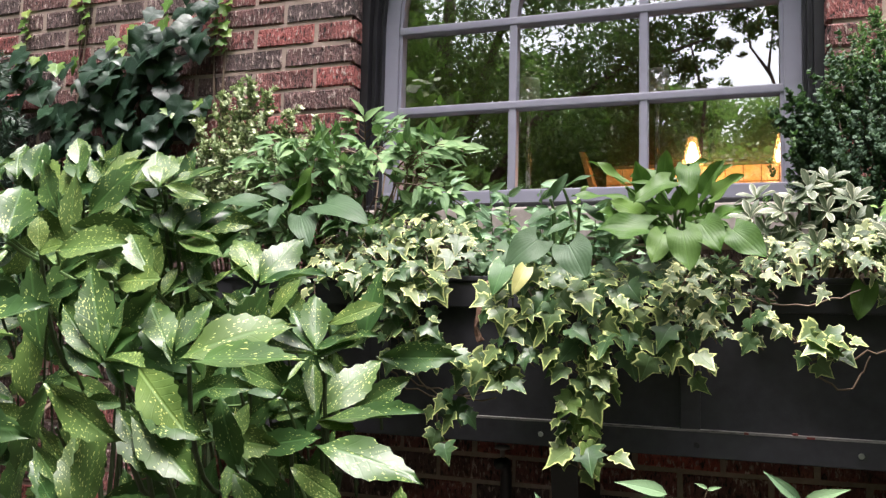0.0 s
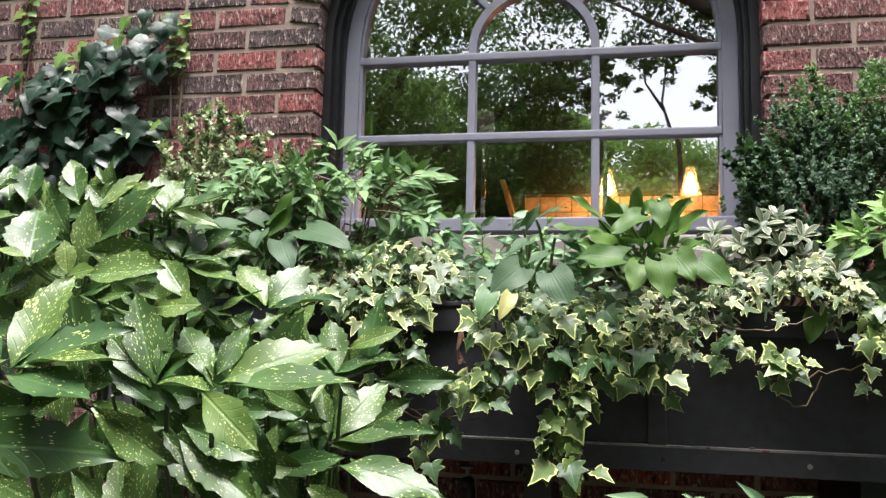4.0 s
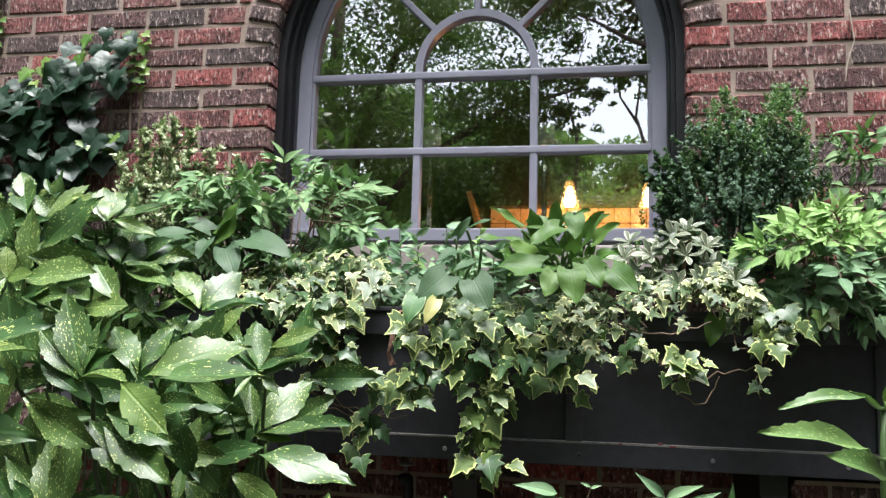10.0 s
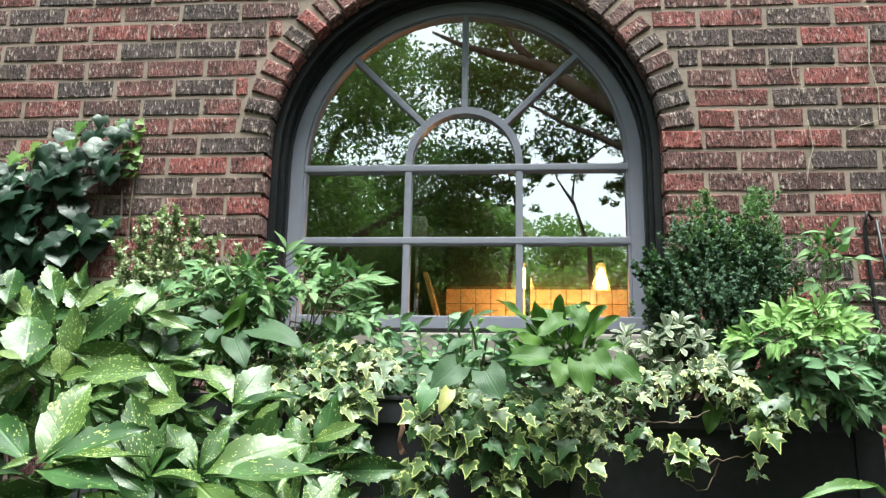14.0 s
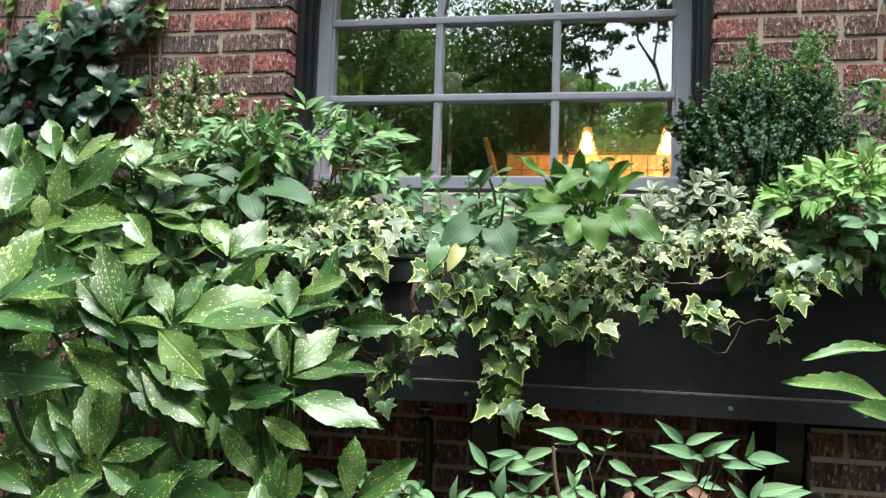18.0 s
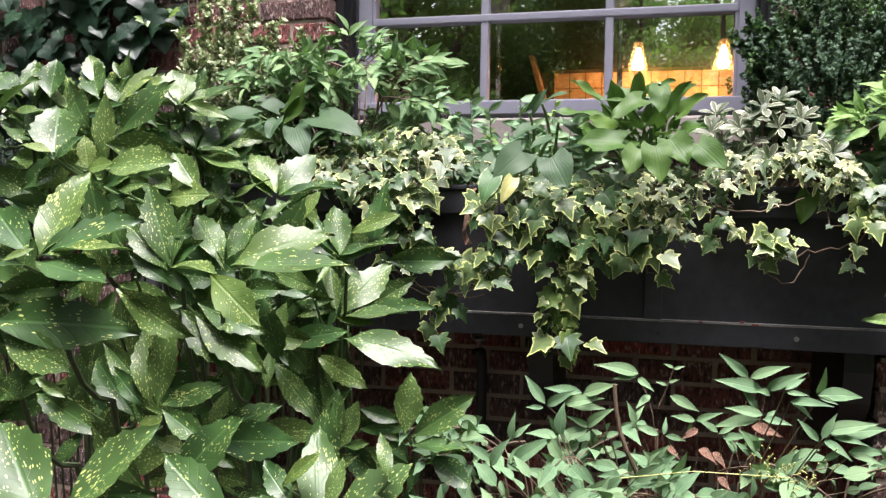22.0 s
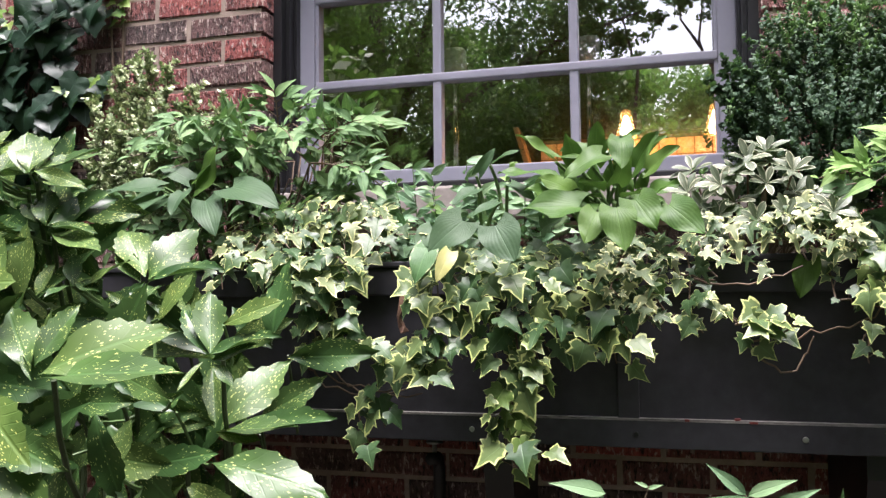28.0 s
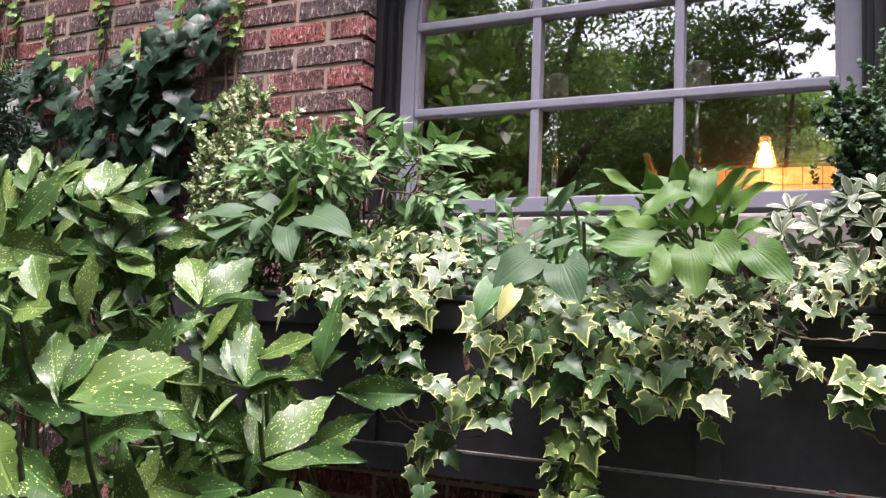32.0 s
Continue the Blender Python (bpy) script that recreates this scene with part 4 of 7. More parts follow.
AUC_J = (
    ((-0.365, -1.22, 1.207), (-0.392, -1.201, 1.319), 0.95, "s"),
    ((-0.352, -1.22, 1.21), (-0.345, -1.2, 1.327), 0.95, "s"),
    ((-0.346, -1.22, 1.21), (-0.256, -1.224, 1.247), 0.85, "s"),
    ((-0.345, -1.22, 1.204), (-0.257, -1.246, 1.167), 0.9, "s"),
    ((-0.371, -1.22, 1.204), (-0.434, -1.219, 1.258), 0.85, "s"),
    ((-0.391, -1.22, 1.165), (-0.346, -1.229, 1.192), 1.2, "n"),)
AUC_K = (
    ((-0.477, -1.09, 1.152), (-0.576, -1.083, 1.259), 0.85, "d"),
    ((-0.533, -1.09, 1.117), (-0.666, -1.094, 1.183), 0.8, "d"),
    ((-0.538, -1.09, 1.114), (-0.481, -1.092, 1.186), 0.9, "d"),
    ((-0.601, -1.09, 1.173), (-0.654, -1.102, 1.205), 0.8, "d"),
    ((-0.569, -1.09, 1.125), (-0.604, -1.124, 1.068), 0.9, "d"),)
AUC_L = (
    ((-0.296, -1.18, 1.154), (-0.159, -1.191, 1.168), 1.05, "s"),
    ((-0.298, -1.18, 1.16), (-0.197, -1.178, 1.216), 0.85, "s"),
    ((-0.294, -1.18, 1.16), (-0.278, -1.175, 1.227), 0.95, "s"),
    ((-0.305, -1.18, 1.148), (-0.247, -1.202, 1.125), 1.0, "s"),
    ((-0.333, -1.18, 1.135), (-0.374, -1.192, 1.155), 1.6, "n"),)
AUC_M = (
    ((-0.125, -0.8, 1.078), (-0.117, -0.782, 1.188), 1.25, "s"),
    ((-0.11, -0.8, 1.075), (0.003, -0.791, 1.155), 1.05, "s"),
    ((-0.13, -0.8, 1.098), (-0.209, -0.808, 1.121), 0.95, "s"),
    ((-0.118, -0.8, 1.058), (-0.004, -0.836, 1.077), 0.75, "u"),
    ((-0.129, -0.8, 1.063), (-0.167, -0.81, 1.081), 0.8, "s"),
    ((-0.076, -0.8, 1.043), (0.006, -0.827, 1.002), 1.3, "s"),
    ((-0.117, -0.8, 0.971), (-0.097, -0.798, 1.028), 0.9, "s"),)
AUC_N = (
    ((-0.189, -0.95, 1.091), (-0.165, -0.942, 1.168), 1.1, "s"),
    ((-0.199, -0.95, 1.096), (-0.2, -0.939, 1.184), 1.15, "s"),
    ((-0.181, -0.95, 1.092), (-0.136, -0.961, 1.104), 1.0, "s"),
    ((-0.255, -0.9, 1.231), (-0.156, -0.93, 1.189), 0.95, "d"),
    ((-0.228, -0.9, 1.084), (-0.268, -0.899, 1.169), 0.9, "d"),
    ((-0.172, -0.9, 1.108), (-0.106, -0.918, 1.118), 0.8, "d"),
    ((-0.193, -0.9, 1.175), (-0.241, -0.931, 1.13), 0.9, "d"),)
AUC_O = (
    ((-0.309, -1.49, 1.142), (-0.418, -1.434, 1.251), 1.15, "f"),
    ((-0.278, -1.49, 1.166), (-0.201, -1.449, 1.252), 1.1, "f"),
    ((-0.093, -1.49, 1.166), (-0.189, -1.464, 1.229), 1.0, "f"),
    ((-0.319, -1.49, 1.135), (-0.457, -1.481, 1.172), 1.1, "f"),)
AUC_P = (
    ((-0.054, -1.37, 1.128), (-0.081, -1.317, 1.233), 1.05, "f"),
    ((-0.083, -1.37, 1.147), (-0.133, -1.354, 1.194), 1.1, "f"),
    ((-0.076, -1.37, 1.125), (-0.13, -1.395, 1.165), 1.1, "u"),
    ((-0.036, -1.37, 1.13), (0.042, -1.338, 1.203), 1.2, "f"),
    ((0.028, -1.37, 1.189), (0.011, -1.354, 1.237), 0.9, "f"),
    ((-0.043, -1.37, 1.148), (-0.034, -1.349, 1.204), 0.9, "f"),
    ((-0.029, -1.37, 1.127), (0.054, -1.391, 1.175), 1.0, "u"),
    ((-0.097, -1.37, 1.171), (-0.055, -1.373, 1.214), 0.8, "n"),)
AUC_Q = (
    ((-0.351, -0.85, 1.505), (-0.308, -0.806, 1.595), 1.3, "f"),
    ((-0.356, -0.85, 1.509), (-0.421, -0.809, 1.595), 1.05, "f"),
    ((-0.349, -0.85, 1.502), (-0.225, -0.88, 1.533), 0.72, "u"),
    ((-0.364, -0.85, 1.501), (-0.418, -0.831, 1.554), 0.9, "f"),
    ((-0.355, -0.85, 1.499), (-0.311, -0.886, 1.466), 0.7, "f"),)
AUC_R = (
    ((-0.437, -0.9, 1.497), (-0.455, -0.884, 1.545), 1.3, "f"),
    ((-0.426, -0.9, 1.487), (-0.349, -0.917, 1.544), 0.7, "u"),
    ((-0.435, -0.9, 1.501), (-0.384, -0.918, 1.497), 1.0, "f"),
    ((-0.372, -0.9, 1.452), (-0.315, -0.88, 1.506), 0.65, "f"),
    ((-0.299, -0.9, 1.45), (-0.259, -0.894, 1.516), 1.2, "y"),
    ((-0.441, -0.9, 1.497), (-0.447, -0.951, 1.486), 0.9, "u"),
    ((-0.456, -0.85, 1.487), (-0.418, -0.878, 1.454), 0.9, "d"),
    ((-0.377, -0.85, 1.465), (-0.415, -0.864, 1.49), 0.8, "d"),)
AUC_S = (
    ((-0.508, -0.87, 1.578), (-0.543, -0.821, 1.676), 1.15, "f"),
    ((-0.504, -0.87, 1.579), (-0.422, -0.845, 1.64), 1.2, "f"),
    ((-0.502, -0.87, 1.577), (-0.37, -0.929, 1.55), 0.65, "u"),
    ((-0.548, -0.82, 1.589), (-0.644, -0.833, 1.618), 0.85, "d"),
    ((-0.516, -0.87, 1.587), (-0.569, -0.856, 1.632), 0.85, "f"),
    ((-0.544, -0.82, 1.579), (-0.479, -0.849, 1.541), 0.8, "d"),)
AUC_T = (
    ((-0.569, -0.84, 1.671), (-0.592, -0.804, 1.749), 1.35, "f"),
    ((-0.56, -0.84, 1.671), (-0.539, -0.813, 1.735), 1.1, "f"),
    ((-0.553, -0.84, 1.668), (-0.422, -0.865, 1.707), 0.8, "u"),
    ((-0.555, -0.84, 1.665), (-0.424, -0.897, 1.641), 0.65, "u"),
    ((-0.639, -0.84, 1.66), (-0.614, -0.8, 1.744), 1.05, "f"),
    ((-0.643, -0.84, 1.666), (-0.65, -0.823, 1.715), 0.95, "f"),
    ((-0.634, -0.84, 1.67), (-0.514, -0.887, 1.666), 0.45, "u"),
    ((-0.678, -0.79, 1.659), (-0.714, -0.82, 1.618), 0.8, "d"),)
AUC_U = (
    ((-0.591, -1.13, 1.55), (-0.623, -1.081, 1.649), 1.5, "f"),
    ((-0.593, -1.13, 1.561), (-0.638, -1.144, 1.577), 0.8, "n"),
    ((-0.587, -1.13, 1.55), (-0.553, -1.12, 1.589), 0.9, "f"),
    ((-0.501, -1.13, 1.536), (-0.381, -1.137, 1.548), 1.15, "f"),
    ((-0.529, -1.13, 1.537), (-0.539, -1.13, 1.588), 1.25, "y"),
    ((-0.532, -1.13, 1.535), (-0.484, -1.145, 1.547), 1.2, "y"),
    ((-0.617, -1.08, 1.547), (-0.645, -1.11, 1.509), 0.9, "d"),)
AUC_V = (
    ((-0.739, -0.87, 1.647), (-0.798, -0.872, 1.698), 1.4, "y"),
    ((-0.736, -0.87, 1.649), (-0.691, -0.869, 1.711), 1.3, "y"),
    ((-0.697, -0.87, 1.669), (-0.659, -0.849, 1.729), 0.85, "f"),
    ((-0.699, -0.87, 1.671), (-0.573, -0.871, 1.726), 0.7, "y"),
    ((-0.707, -0.87, 1.705), (-0.753, -0.844, 1.772), 1.1, "f"),
    ((-0.663, -0.87, 1.72), (-0.68, -0.866, 1.753), 0.8, "f"),
    ((-0.739, -0.87, 1.65), (-0.785, -0.838, 1.725), 0.9, "f"),)
AUC_W = (
    ((-0.783, -0.907, 1.681), (-0.797, -0.873, 1.759), 1.5, "f"),
    ((-0.817, -0.907, 1.685), (-0.847, -0.884, 1.748), 1.4, "f"),
    ((-0.863, -0.907, 1.684), (-0.923, -0.885, 1.744), 1.3, "f"),
    ((-0.885, -0.907, 1.649), (-0.737, -0.951, 1.668), 0.4, "u"),
    ((-0.907, -0.907, 1.685), (-0.806, -0.957, 1.691), 0.45, "u"),
    ((-0.869, -0.907, 1.663), (-0.959, -0.905, 1.691), 1.0, "f"),
    ((-0.839, -0.907, 1.621), (-0.891, -0.911, 1.641), 0.9, "f"),
    ((-0.882, -0.907, 1.589), (-0.96, -0.899, 1.628), 1.0, "f"),
    ((-0.885, -0.847, 1.551), (-0.903, -0.885, 1.494), 1.0, "d"),)
AUC_X = (
    ((-0.403, -1.12, 1.494), (-0.33, -1.136, 1.504), 1.35, "y"),
    ((-0.35, -1.12, 1.504), (-0.409, -1.095, 1.566), 1.0, "f"),
    ((-0.433, -1.12, 1.525), (-0.379, -1.148, 1.505), 1.1, "f"),
    ((-0.532, -1.07, 1.512), (-0.453, -1.088, 1.518), 0.9, "d"),
    ((-0.501, -1.07, 1.498), (-0.553, -1.096, 1.475), 0.9, "d"),
    ((-0.552, -1.07, 1.511), (-0.482, -1.083, 1.538), 0.7, "d"),)
AUC_Y = (
    ((-0.456, -1.4, 1.342), (-0.268, -1.411, 1.354), 0.85, "s"),
    ((-0.438, -1.4, 1.326), (-0.331, -1.424, 1.297), 1.05, "s"),
    ((-0.492, -1.35, 1.368), (-0.361, -1.365, 1.388), 0.85, "d"),
    ((-0.447, -1.4, 1.246), (-0.398, -1.399, 1.299), 1.0, "s"),
    ((-0.498, -1.35, 1.24), (-0.426, -1.365, 1.259), 0.8, "d"),
    ((-0.454, -1.4, 1.321), (-0.507, -1.407, 1.346), 1.0, "s"),
    ((-0.497, -1.35, 1.34), (-0.458, -1.356, 1.398), 0.9, "d"),)
AUC_UPPER_A = (
    ((-0.828, -0.89, 1.67), (-0.865, -0.85, 1.765), 1.2, "s"),
    ((-0.804, -0.89, 1.643), (-0.813, -0.85, 1.766), 1.0, "s"),
    ((-0.853, -0.89, 1.613), (-0.806, -0.85, 1.707), 1.15, "s"),
    ((-0.908, -0.89, 1.656), (-0.894, -0.85, 1.735), 1.1, "f"),)
AUC_UPPER_B = (
    ((-0.743, -0.89, 1.647), (-0.733, -0.85, 1.736), 1.1, "y"),
    ((-0.747, -0.89, 1.655), (-0.837, -0.85, 1.75), 0.9, "y"),
    ((-0.692, -0.89, 1.678), (-0.747, -0.85, 1.767), 1.15, "s"),
    ((-0.654, -0.89, 1.667), (-0.603, -0.85, 1.75), 0.7, "y"),
    ((-0.736, -0.89, 1.655), (-0.633, -0.9, 1.67), 0.5, "s"),)
AUC_UPPER_C = (
    ((-0.586, -0.89, 1.665), (-0.64, -0.85, 1.733), 0.8, "s"),
    ((-0.532, -0.89, 1.664), (-0.57, -0.85, 1.739), 1.2, "f"),
    ((-0.526, -0.89, 1.664), (-0.547, -0.85, 1.738), 1.3, "s"),
    ((-0.523, -0.89, 1.664), (-0.47, -0.79, 1.715), 0.75, "u"),
    ((-0.517, -0.89, 1.667), (-0.424, -0.9, 1.645), 0.55, "s"),)
AUC_UPPER_D = (
    ((-0.494, -0.89, 1.586), (-0.538, -0.85, 1.653), 1.0, "s"),
    ((-0.489, -0.89, 1.586), (-0.425, -0.82, 1.636), 1.1, "f"),
    ((-0.491, -0.89, 1.584), (-0.401, -0.9, 1.574), 0.6, "u"),
    ((-0.522, -0.88, 1.579), (-0.653, -0.86, 1.621), 0.7, "d"),
    ((-0.552, -0.88, 1.583), (-0.67, -0.86, 1.54), 0.9, "d"),)
AUC_UPPER_E = (
    ((-0.626, -0.88, 1.659), (-0.62, -0.86, 1.729), 0.9, "s"),
    ((-0.627, -0.88, 1.663), (-0.703, -0.86, 1.724), 1.0, "s"),
    ((-0.58, -0.88, 1.627), (-0.648, -0.86, 1.694), 0.9, "d"),)
AUC_UPPER_F = (
    ((-0.519, -0.88, 1.482), (-0.505, -0.86, 1.534), 1.1, "f"),
    ((-0.531, -0.88, 1.494), (-0.694, -0.86, 1.576), 0.8, "d"),
    ((-0.537, -0.88, 1.494), (-0.69, -0.86, 1.481), 0.5, "u"),
    ((-0.518, -0.88, 1.478), (-0.429, -0.86, 1.56), 0.4, "s"),
    ((-0.438, -0.88, 1.46), (-0.435, -0.86, 1.51), 0.9, "d"),
    ((-0.585, -0.88, 1.437), (-0.664, -0.86, 1.486), 1.0, "d"),)
AUC_INNER_A = (
    ((-0.237, -0.86, 1.393), (-0.436, -0.874, 1.403), 0.8, "u"),
    ((-0.242, -0.86, 1.399), (-0.368, -0.874, 1.491), 0.9, "d"),
    ((-0.247, -0.86, 1.399), (-0.321, -0.874, 1.449), 0.9, "d"),)
AUC_INNER_B = (
    ((-0.236, -0.86, 1.305), (-0.354, -0.874, 1.311), 0.9, "d"),
    ((-0.24, -0.86, 1.3), (-0.33, -0.874, 1.391), 1.0, "d"),
    ((-0.211, -0.86, 1.288), (-0.053, -0.874, 1.322), 0.7, "u"),)
AUC_INNER_C = (
    ((-0.398, -0.86, 1.26), (-0.289, -0.874, 1.329), 0.9, "d"),
    ((-0.391, -0.86, 1.429), (-0.458, -0.874, 1.495), 1.0, "d"),
    ((-0.457, -0.86, 1.311), (-0.36, -0.874, 1.41), 1.0, "d"),)
AUC_UPPER_G = (
    ((-0.321, -0.88, 1.442), (-0.282, -0.86, 1.518), 0.9, "y"),
    ((-0.214, -1.0, 1.354), (-0.304, -0.98, 1.382), 0.9, "d"),
    ((-0.33, -1.0, 1.326), (-0.323, -0.98, 1.384), 1.0, "d"),
    ((-0.354, -1.0, 1.282), (-0.482, -0.98, 1.301), 1.0, "d"),)


def hanging(owner, at, count, size):
    """Upright leaves inside the shrub, spread round a twig."""
    start = rng.uniform(0, 6.28)
    for i in range(count):
        a = start + i * 2.4
        d = Vector((math.cos(a), rng.uniform(-0.15, 0.1), math.sin(a)))
        foot = at + d * 0.02 + Vector((0, 0.012 * i, 0))
        set_leaf(owner, M_AUC, foot, foot + d * size * rng.uniform(0.8, 1.15), Vector((rng.uniform(-0.3, 0.3), -1.0, rng.uniform(-0.1, 0.2))), rng.uniform(0.9, 1.1), rng)
    part("twig", tube(bmesh.new(), [at + Vector((-0.03, 0.16, -0.14)), at + Vector((-0.01, 0.09, -0.03)), at + Vector((0, 0.06, 0))], 0.003, 0.002, 5), DARK_STEM, owner)


for i in range(18):
    z = 1.0 + 0.62 * ((i * 0.618) % 1.0)
    x = -0.28 - 0.30 * max(0.0, (z - 1.2) / 0.4) - 0.56 * rng.random()
    hanging(auc if z > 1.3 else auc2, Vector((x, rng.uniform(-0.98, -0.84) - 0.14 * (x < -0.5), z)), 5, 0.13)
TURNED = {"f": (-0.9, 0.75), "s": (-1.0, 0.40), "u": (-0.5, 0.9), "d": (-1.0, 0.2), "y": (-0.9, 0.6), "n": (-0.8, 0.7)}
for leaves in (AUC_A, AUC_B, AUC_C, AUC_D, AUC_E, AUC_F, AUC_G, AUC_H, AUC_I, AUC_J, AUC_K, AUC_L, AUC_M, AUC_N, AUC_O, AUC_P, AUC_Q, AUC_R, AUC_S, AUC_T, AUC_U, AUC_V, AUC_W, AUC_X, AUC_Y, AUC_UPPER_A, AUC_UPPER_B, AUC_UPPER_C, AUC_UPPER_D, AUC_UPPER_E, AUC_UPPER_F, AUC_UPPER_G, AUC_INNER_A, AUC_INNER_B, AUC_INNER_C):
    hub = sum((Vector(q[0]) for q in leaves), Vector()) / len(leaves)
    owner = auc if hub.z > 1.3 else auc2
    for foot, tip, wide, kind in leaves:
        out_, up_ = TURNED[kind]
        wide *= 1.18 if hub.z > 1.48 else 1.0
        n = Vector((rng.uniform(-0.05, 0.45), out_ * rng.uniform(0.8, 1.15), up_ * rng.uniform(0.8, 1.2)))
        set_leaf(owner, M_AUC_NEW if kind in "yn" else M_AUC, foot, tip, n, wide, rng)
        if (Vector(foot) - hub).length > 0.02:
            part("twig", tube(bmesh.new(), curve_pts(hub + Vector((0, 0.05, -0.02)), foot, (0, 0.01, -0.01), 4), 0.0028, 0.002, 5), STEM, owner)
    root = min(ROOTS, key=lambda r: (r[0] - hub.x) ** 2 + (r[1] - hub.y) ** 2)
    knee = hub + Vector((-0.06, 0.22, -0.22))
    hanging(owner, hub + Vector((rng.uniform(-0.10, 0.0), 0.18 if hub.y < -0.9 else 0.09, rng.uniform(-0.09, 0.0))), 4, 0.125)
    part("stem", tube(bmesh.new(), curve_pts(root, knee, (0, 0.05, 0), 5)[:-1] + curve_pts(knee, hub + Vector((0, 0.03, -0.01)), (0, -0.02, -0.04), 5), 0.0060, 0.0032), DARK_STEM, owner)

# The young aucuba standing alone before the planter's other end
rng = random.Random(4)
sprig = plant("aucuba_sapling", (0.775, -0.90, 0), "young pale green aucuba shoot on one thick green stem", "shrub")
part("stem", tube(bmesh.new(), [(0.774 + 0.005 * math.sin(0.9 * k), -0.90 + 0.01 * k / 14, 1.375 * k / 14) for k in range(15)], 0.0070, 0.0055, 8), STEM, sprig, "thick green stem", True)
for b_, t_, n_, w_ in (((0.735, -0.945, 1.394), (0.606, -0.98, 1.380), (-0.1, -0.55, 1.0), 0.60), ((0.735, -0.945, 1.320), (0.574, -1.02, 1.351), (0.1, -0.7, 0.8), 0.62), ((0.764, -0.93, 1.278), (0.660, -1.03, 1.322), (0.35, -0.8, 0.6), 0.72),
                       ((0.778, -0.92, 1.372), (0.752, -1.05, 1.372), (0.15, -0.6, 0.8), 1.0), ((0.800, -0.91, 1.312), (0.885, -0.97, 1.36), (-0.2, -0.9, 0.4), 0.85), ((0.796, -0.92, 1.305), (0.828, -1.02, 1.268), (0.3, -0.9, 0.5), 0.95),
                       ((0.800, -0.88, 1.382), (0.915, -0.86, 1.418), (0.0, -0.8, 0.7), 0.95), ((0.79, -0.90, 1.19), (0.88, -0.97, 1.16), (0.3, -0.7, 0.8), 0.9)):
    set_leaf(sprig, M_AUC_PALE, b_, t_, n_, w_, rng)
    foot = Vector((0.777, -0.892, b_[2] - 0.018))
    part("stalk", tube(bmesh.new(), curve_pts(foot, Vector(b_).lerp(Vector(t_), 0.03), (0, 0, -0.006), 4), 0.0026, 0.0018, 5), STEM, sprig)
for a, el, size in ((-1.1, 0.6, 0.075), (0.9, 0.9, 0.07), (2.0, 0.5, 0.08), (-0.2, 1.1, 0.06)):
    p = Vector((0.779, -0.888, 1.368))
    set_leaf(sprig, M_AUC_NEW, p, p + unit(a, el) * size, UP - unit(a, 0.7) * 0.5, 0.6, rng, label="curled yellow-green young leaf")


# Hostas: broad leaves on long stalks
def hosta(parent, base, leaves, meshes, rng, width=1.0):
    for b_, t_, n_, w_ in leaves:
        b_, t_ = Vector(b_), Vector(t_)
        set_leaf(parent, meshes, b_.lerp(t_, 0.13), t_, n_, width * w_ * rng.uniform(0.95, 1.08), rng)
        root = Vector(base) + Vector((rng.uniform(-0.03, 0.03), rng.uniform(-0.02, 0.02), 0))
        part("stalk", tube(bmesh.new(), curve_pts(root, b_, ((b_ - root).x * -0.2, 0.02, 0.03), 6), 0.005, 0.003), STEM, parent)


rng = random.Random(8)
h1 = plant("hosta_plant", (0.29, -0.28, SOIL_Z), "bright green hosta with broad upright and drooping leaves", "plant", "hostas in the planter")
HOSTA_LEAVES_A = (
    ((0.189, -0.405, 1.719), (0.123, -0.42, 1.775), (0.6, -0.6, 0.72), 0.5),
    ((0.2, -0.405, 1.728), (0.281, -0.42, 1.749), (0.1, -0.7, 0.75), 0.74),
    ((0.309, -0.465, 1.751), (0.31, -0.51, 1.693), (0.05, -1, 0.35), 0.85),
    ((0.279, -0.385, 1.734), (0.338, -0.4, 1.772), (0.1, -0.7, 0.75), 0.74),
    ((0.284, -0.445, 1.726), (0.212, -0.49, 1.689), (0.1, -0.7, 0.75), 0.74),
    ((0.251, -0.485, 1.626), (0.142, -0.5, 1.631), (0, -0.8, 0.7), 0.85),
    ((0.272, -0.525, 1.619), (0.252, -0.57, 1.566), (0.05, -1, 0.35), 1.0),
    ((0.3, -0.55, 1.625), (0.315, -0.595, 1.551), (0.05, -1, 0.35), 1.0),
    ((0.327, -0.535, 1.635), (0.364, -0.58, 1.582), (0.05, -1, 0.35), 1.1),)
HOSTA_LEAVES_B = (
    ((0.377, -0.485, 1.63), (0.436, -0.53, 1.579), (0.05, -1, 0.35), 1.0),
    ((0.337, -0.345, 1.713), (0.381, -0.36, 1.768), (0.1, -0.45, 1), 0.65),
    ((0.194, -0.435, 1.682), (0.1, -0.45, 1.722), (0.1, -0.45, 1), 0.62),
    ((0.211, -0.365, 1.647), (0.232, -0.38, 1.694), (0.1, -0.9, 0.2), 0.8),
    ((0.247, -0.345, 1.664), (0.257, -0.36, 1.721), (0.1, -0.9, 0.2), 0.8),
    ((0.313, -0.345, 1.663), (0.304, -0.36, 1.717), (0.1, -0.9, 0.2), 0.8),
    ((0.15, -0.405, 1.676), (0.188, -0.42, 1.703), (0.1, -0.45, 1), 0.7),
    ((0.336, -0.385, 1.663), (0.353, -0.4, 1.701), (0.1, -0.9, 0.2), 0.7),
    ((0.195, -0.385, 1.67), (0.169, -0.4, 1.696), (0.1, -0.45, 1), 0.8),)
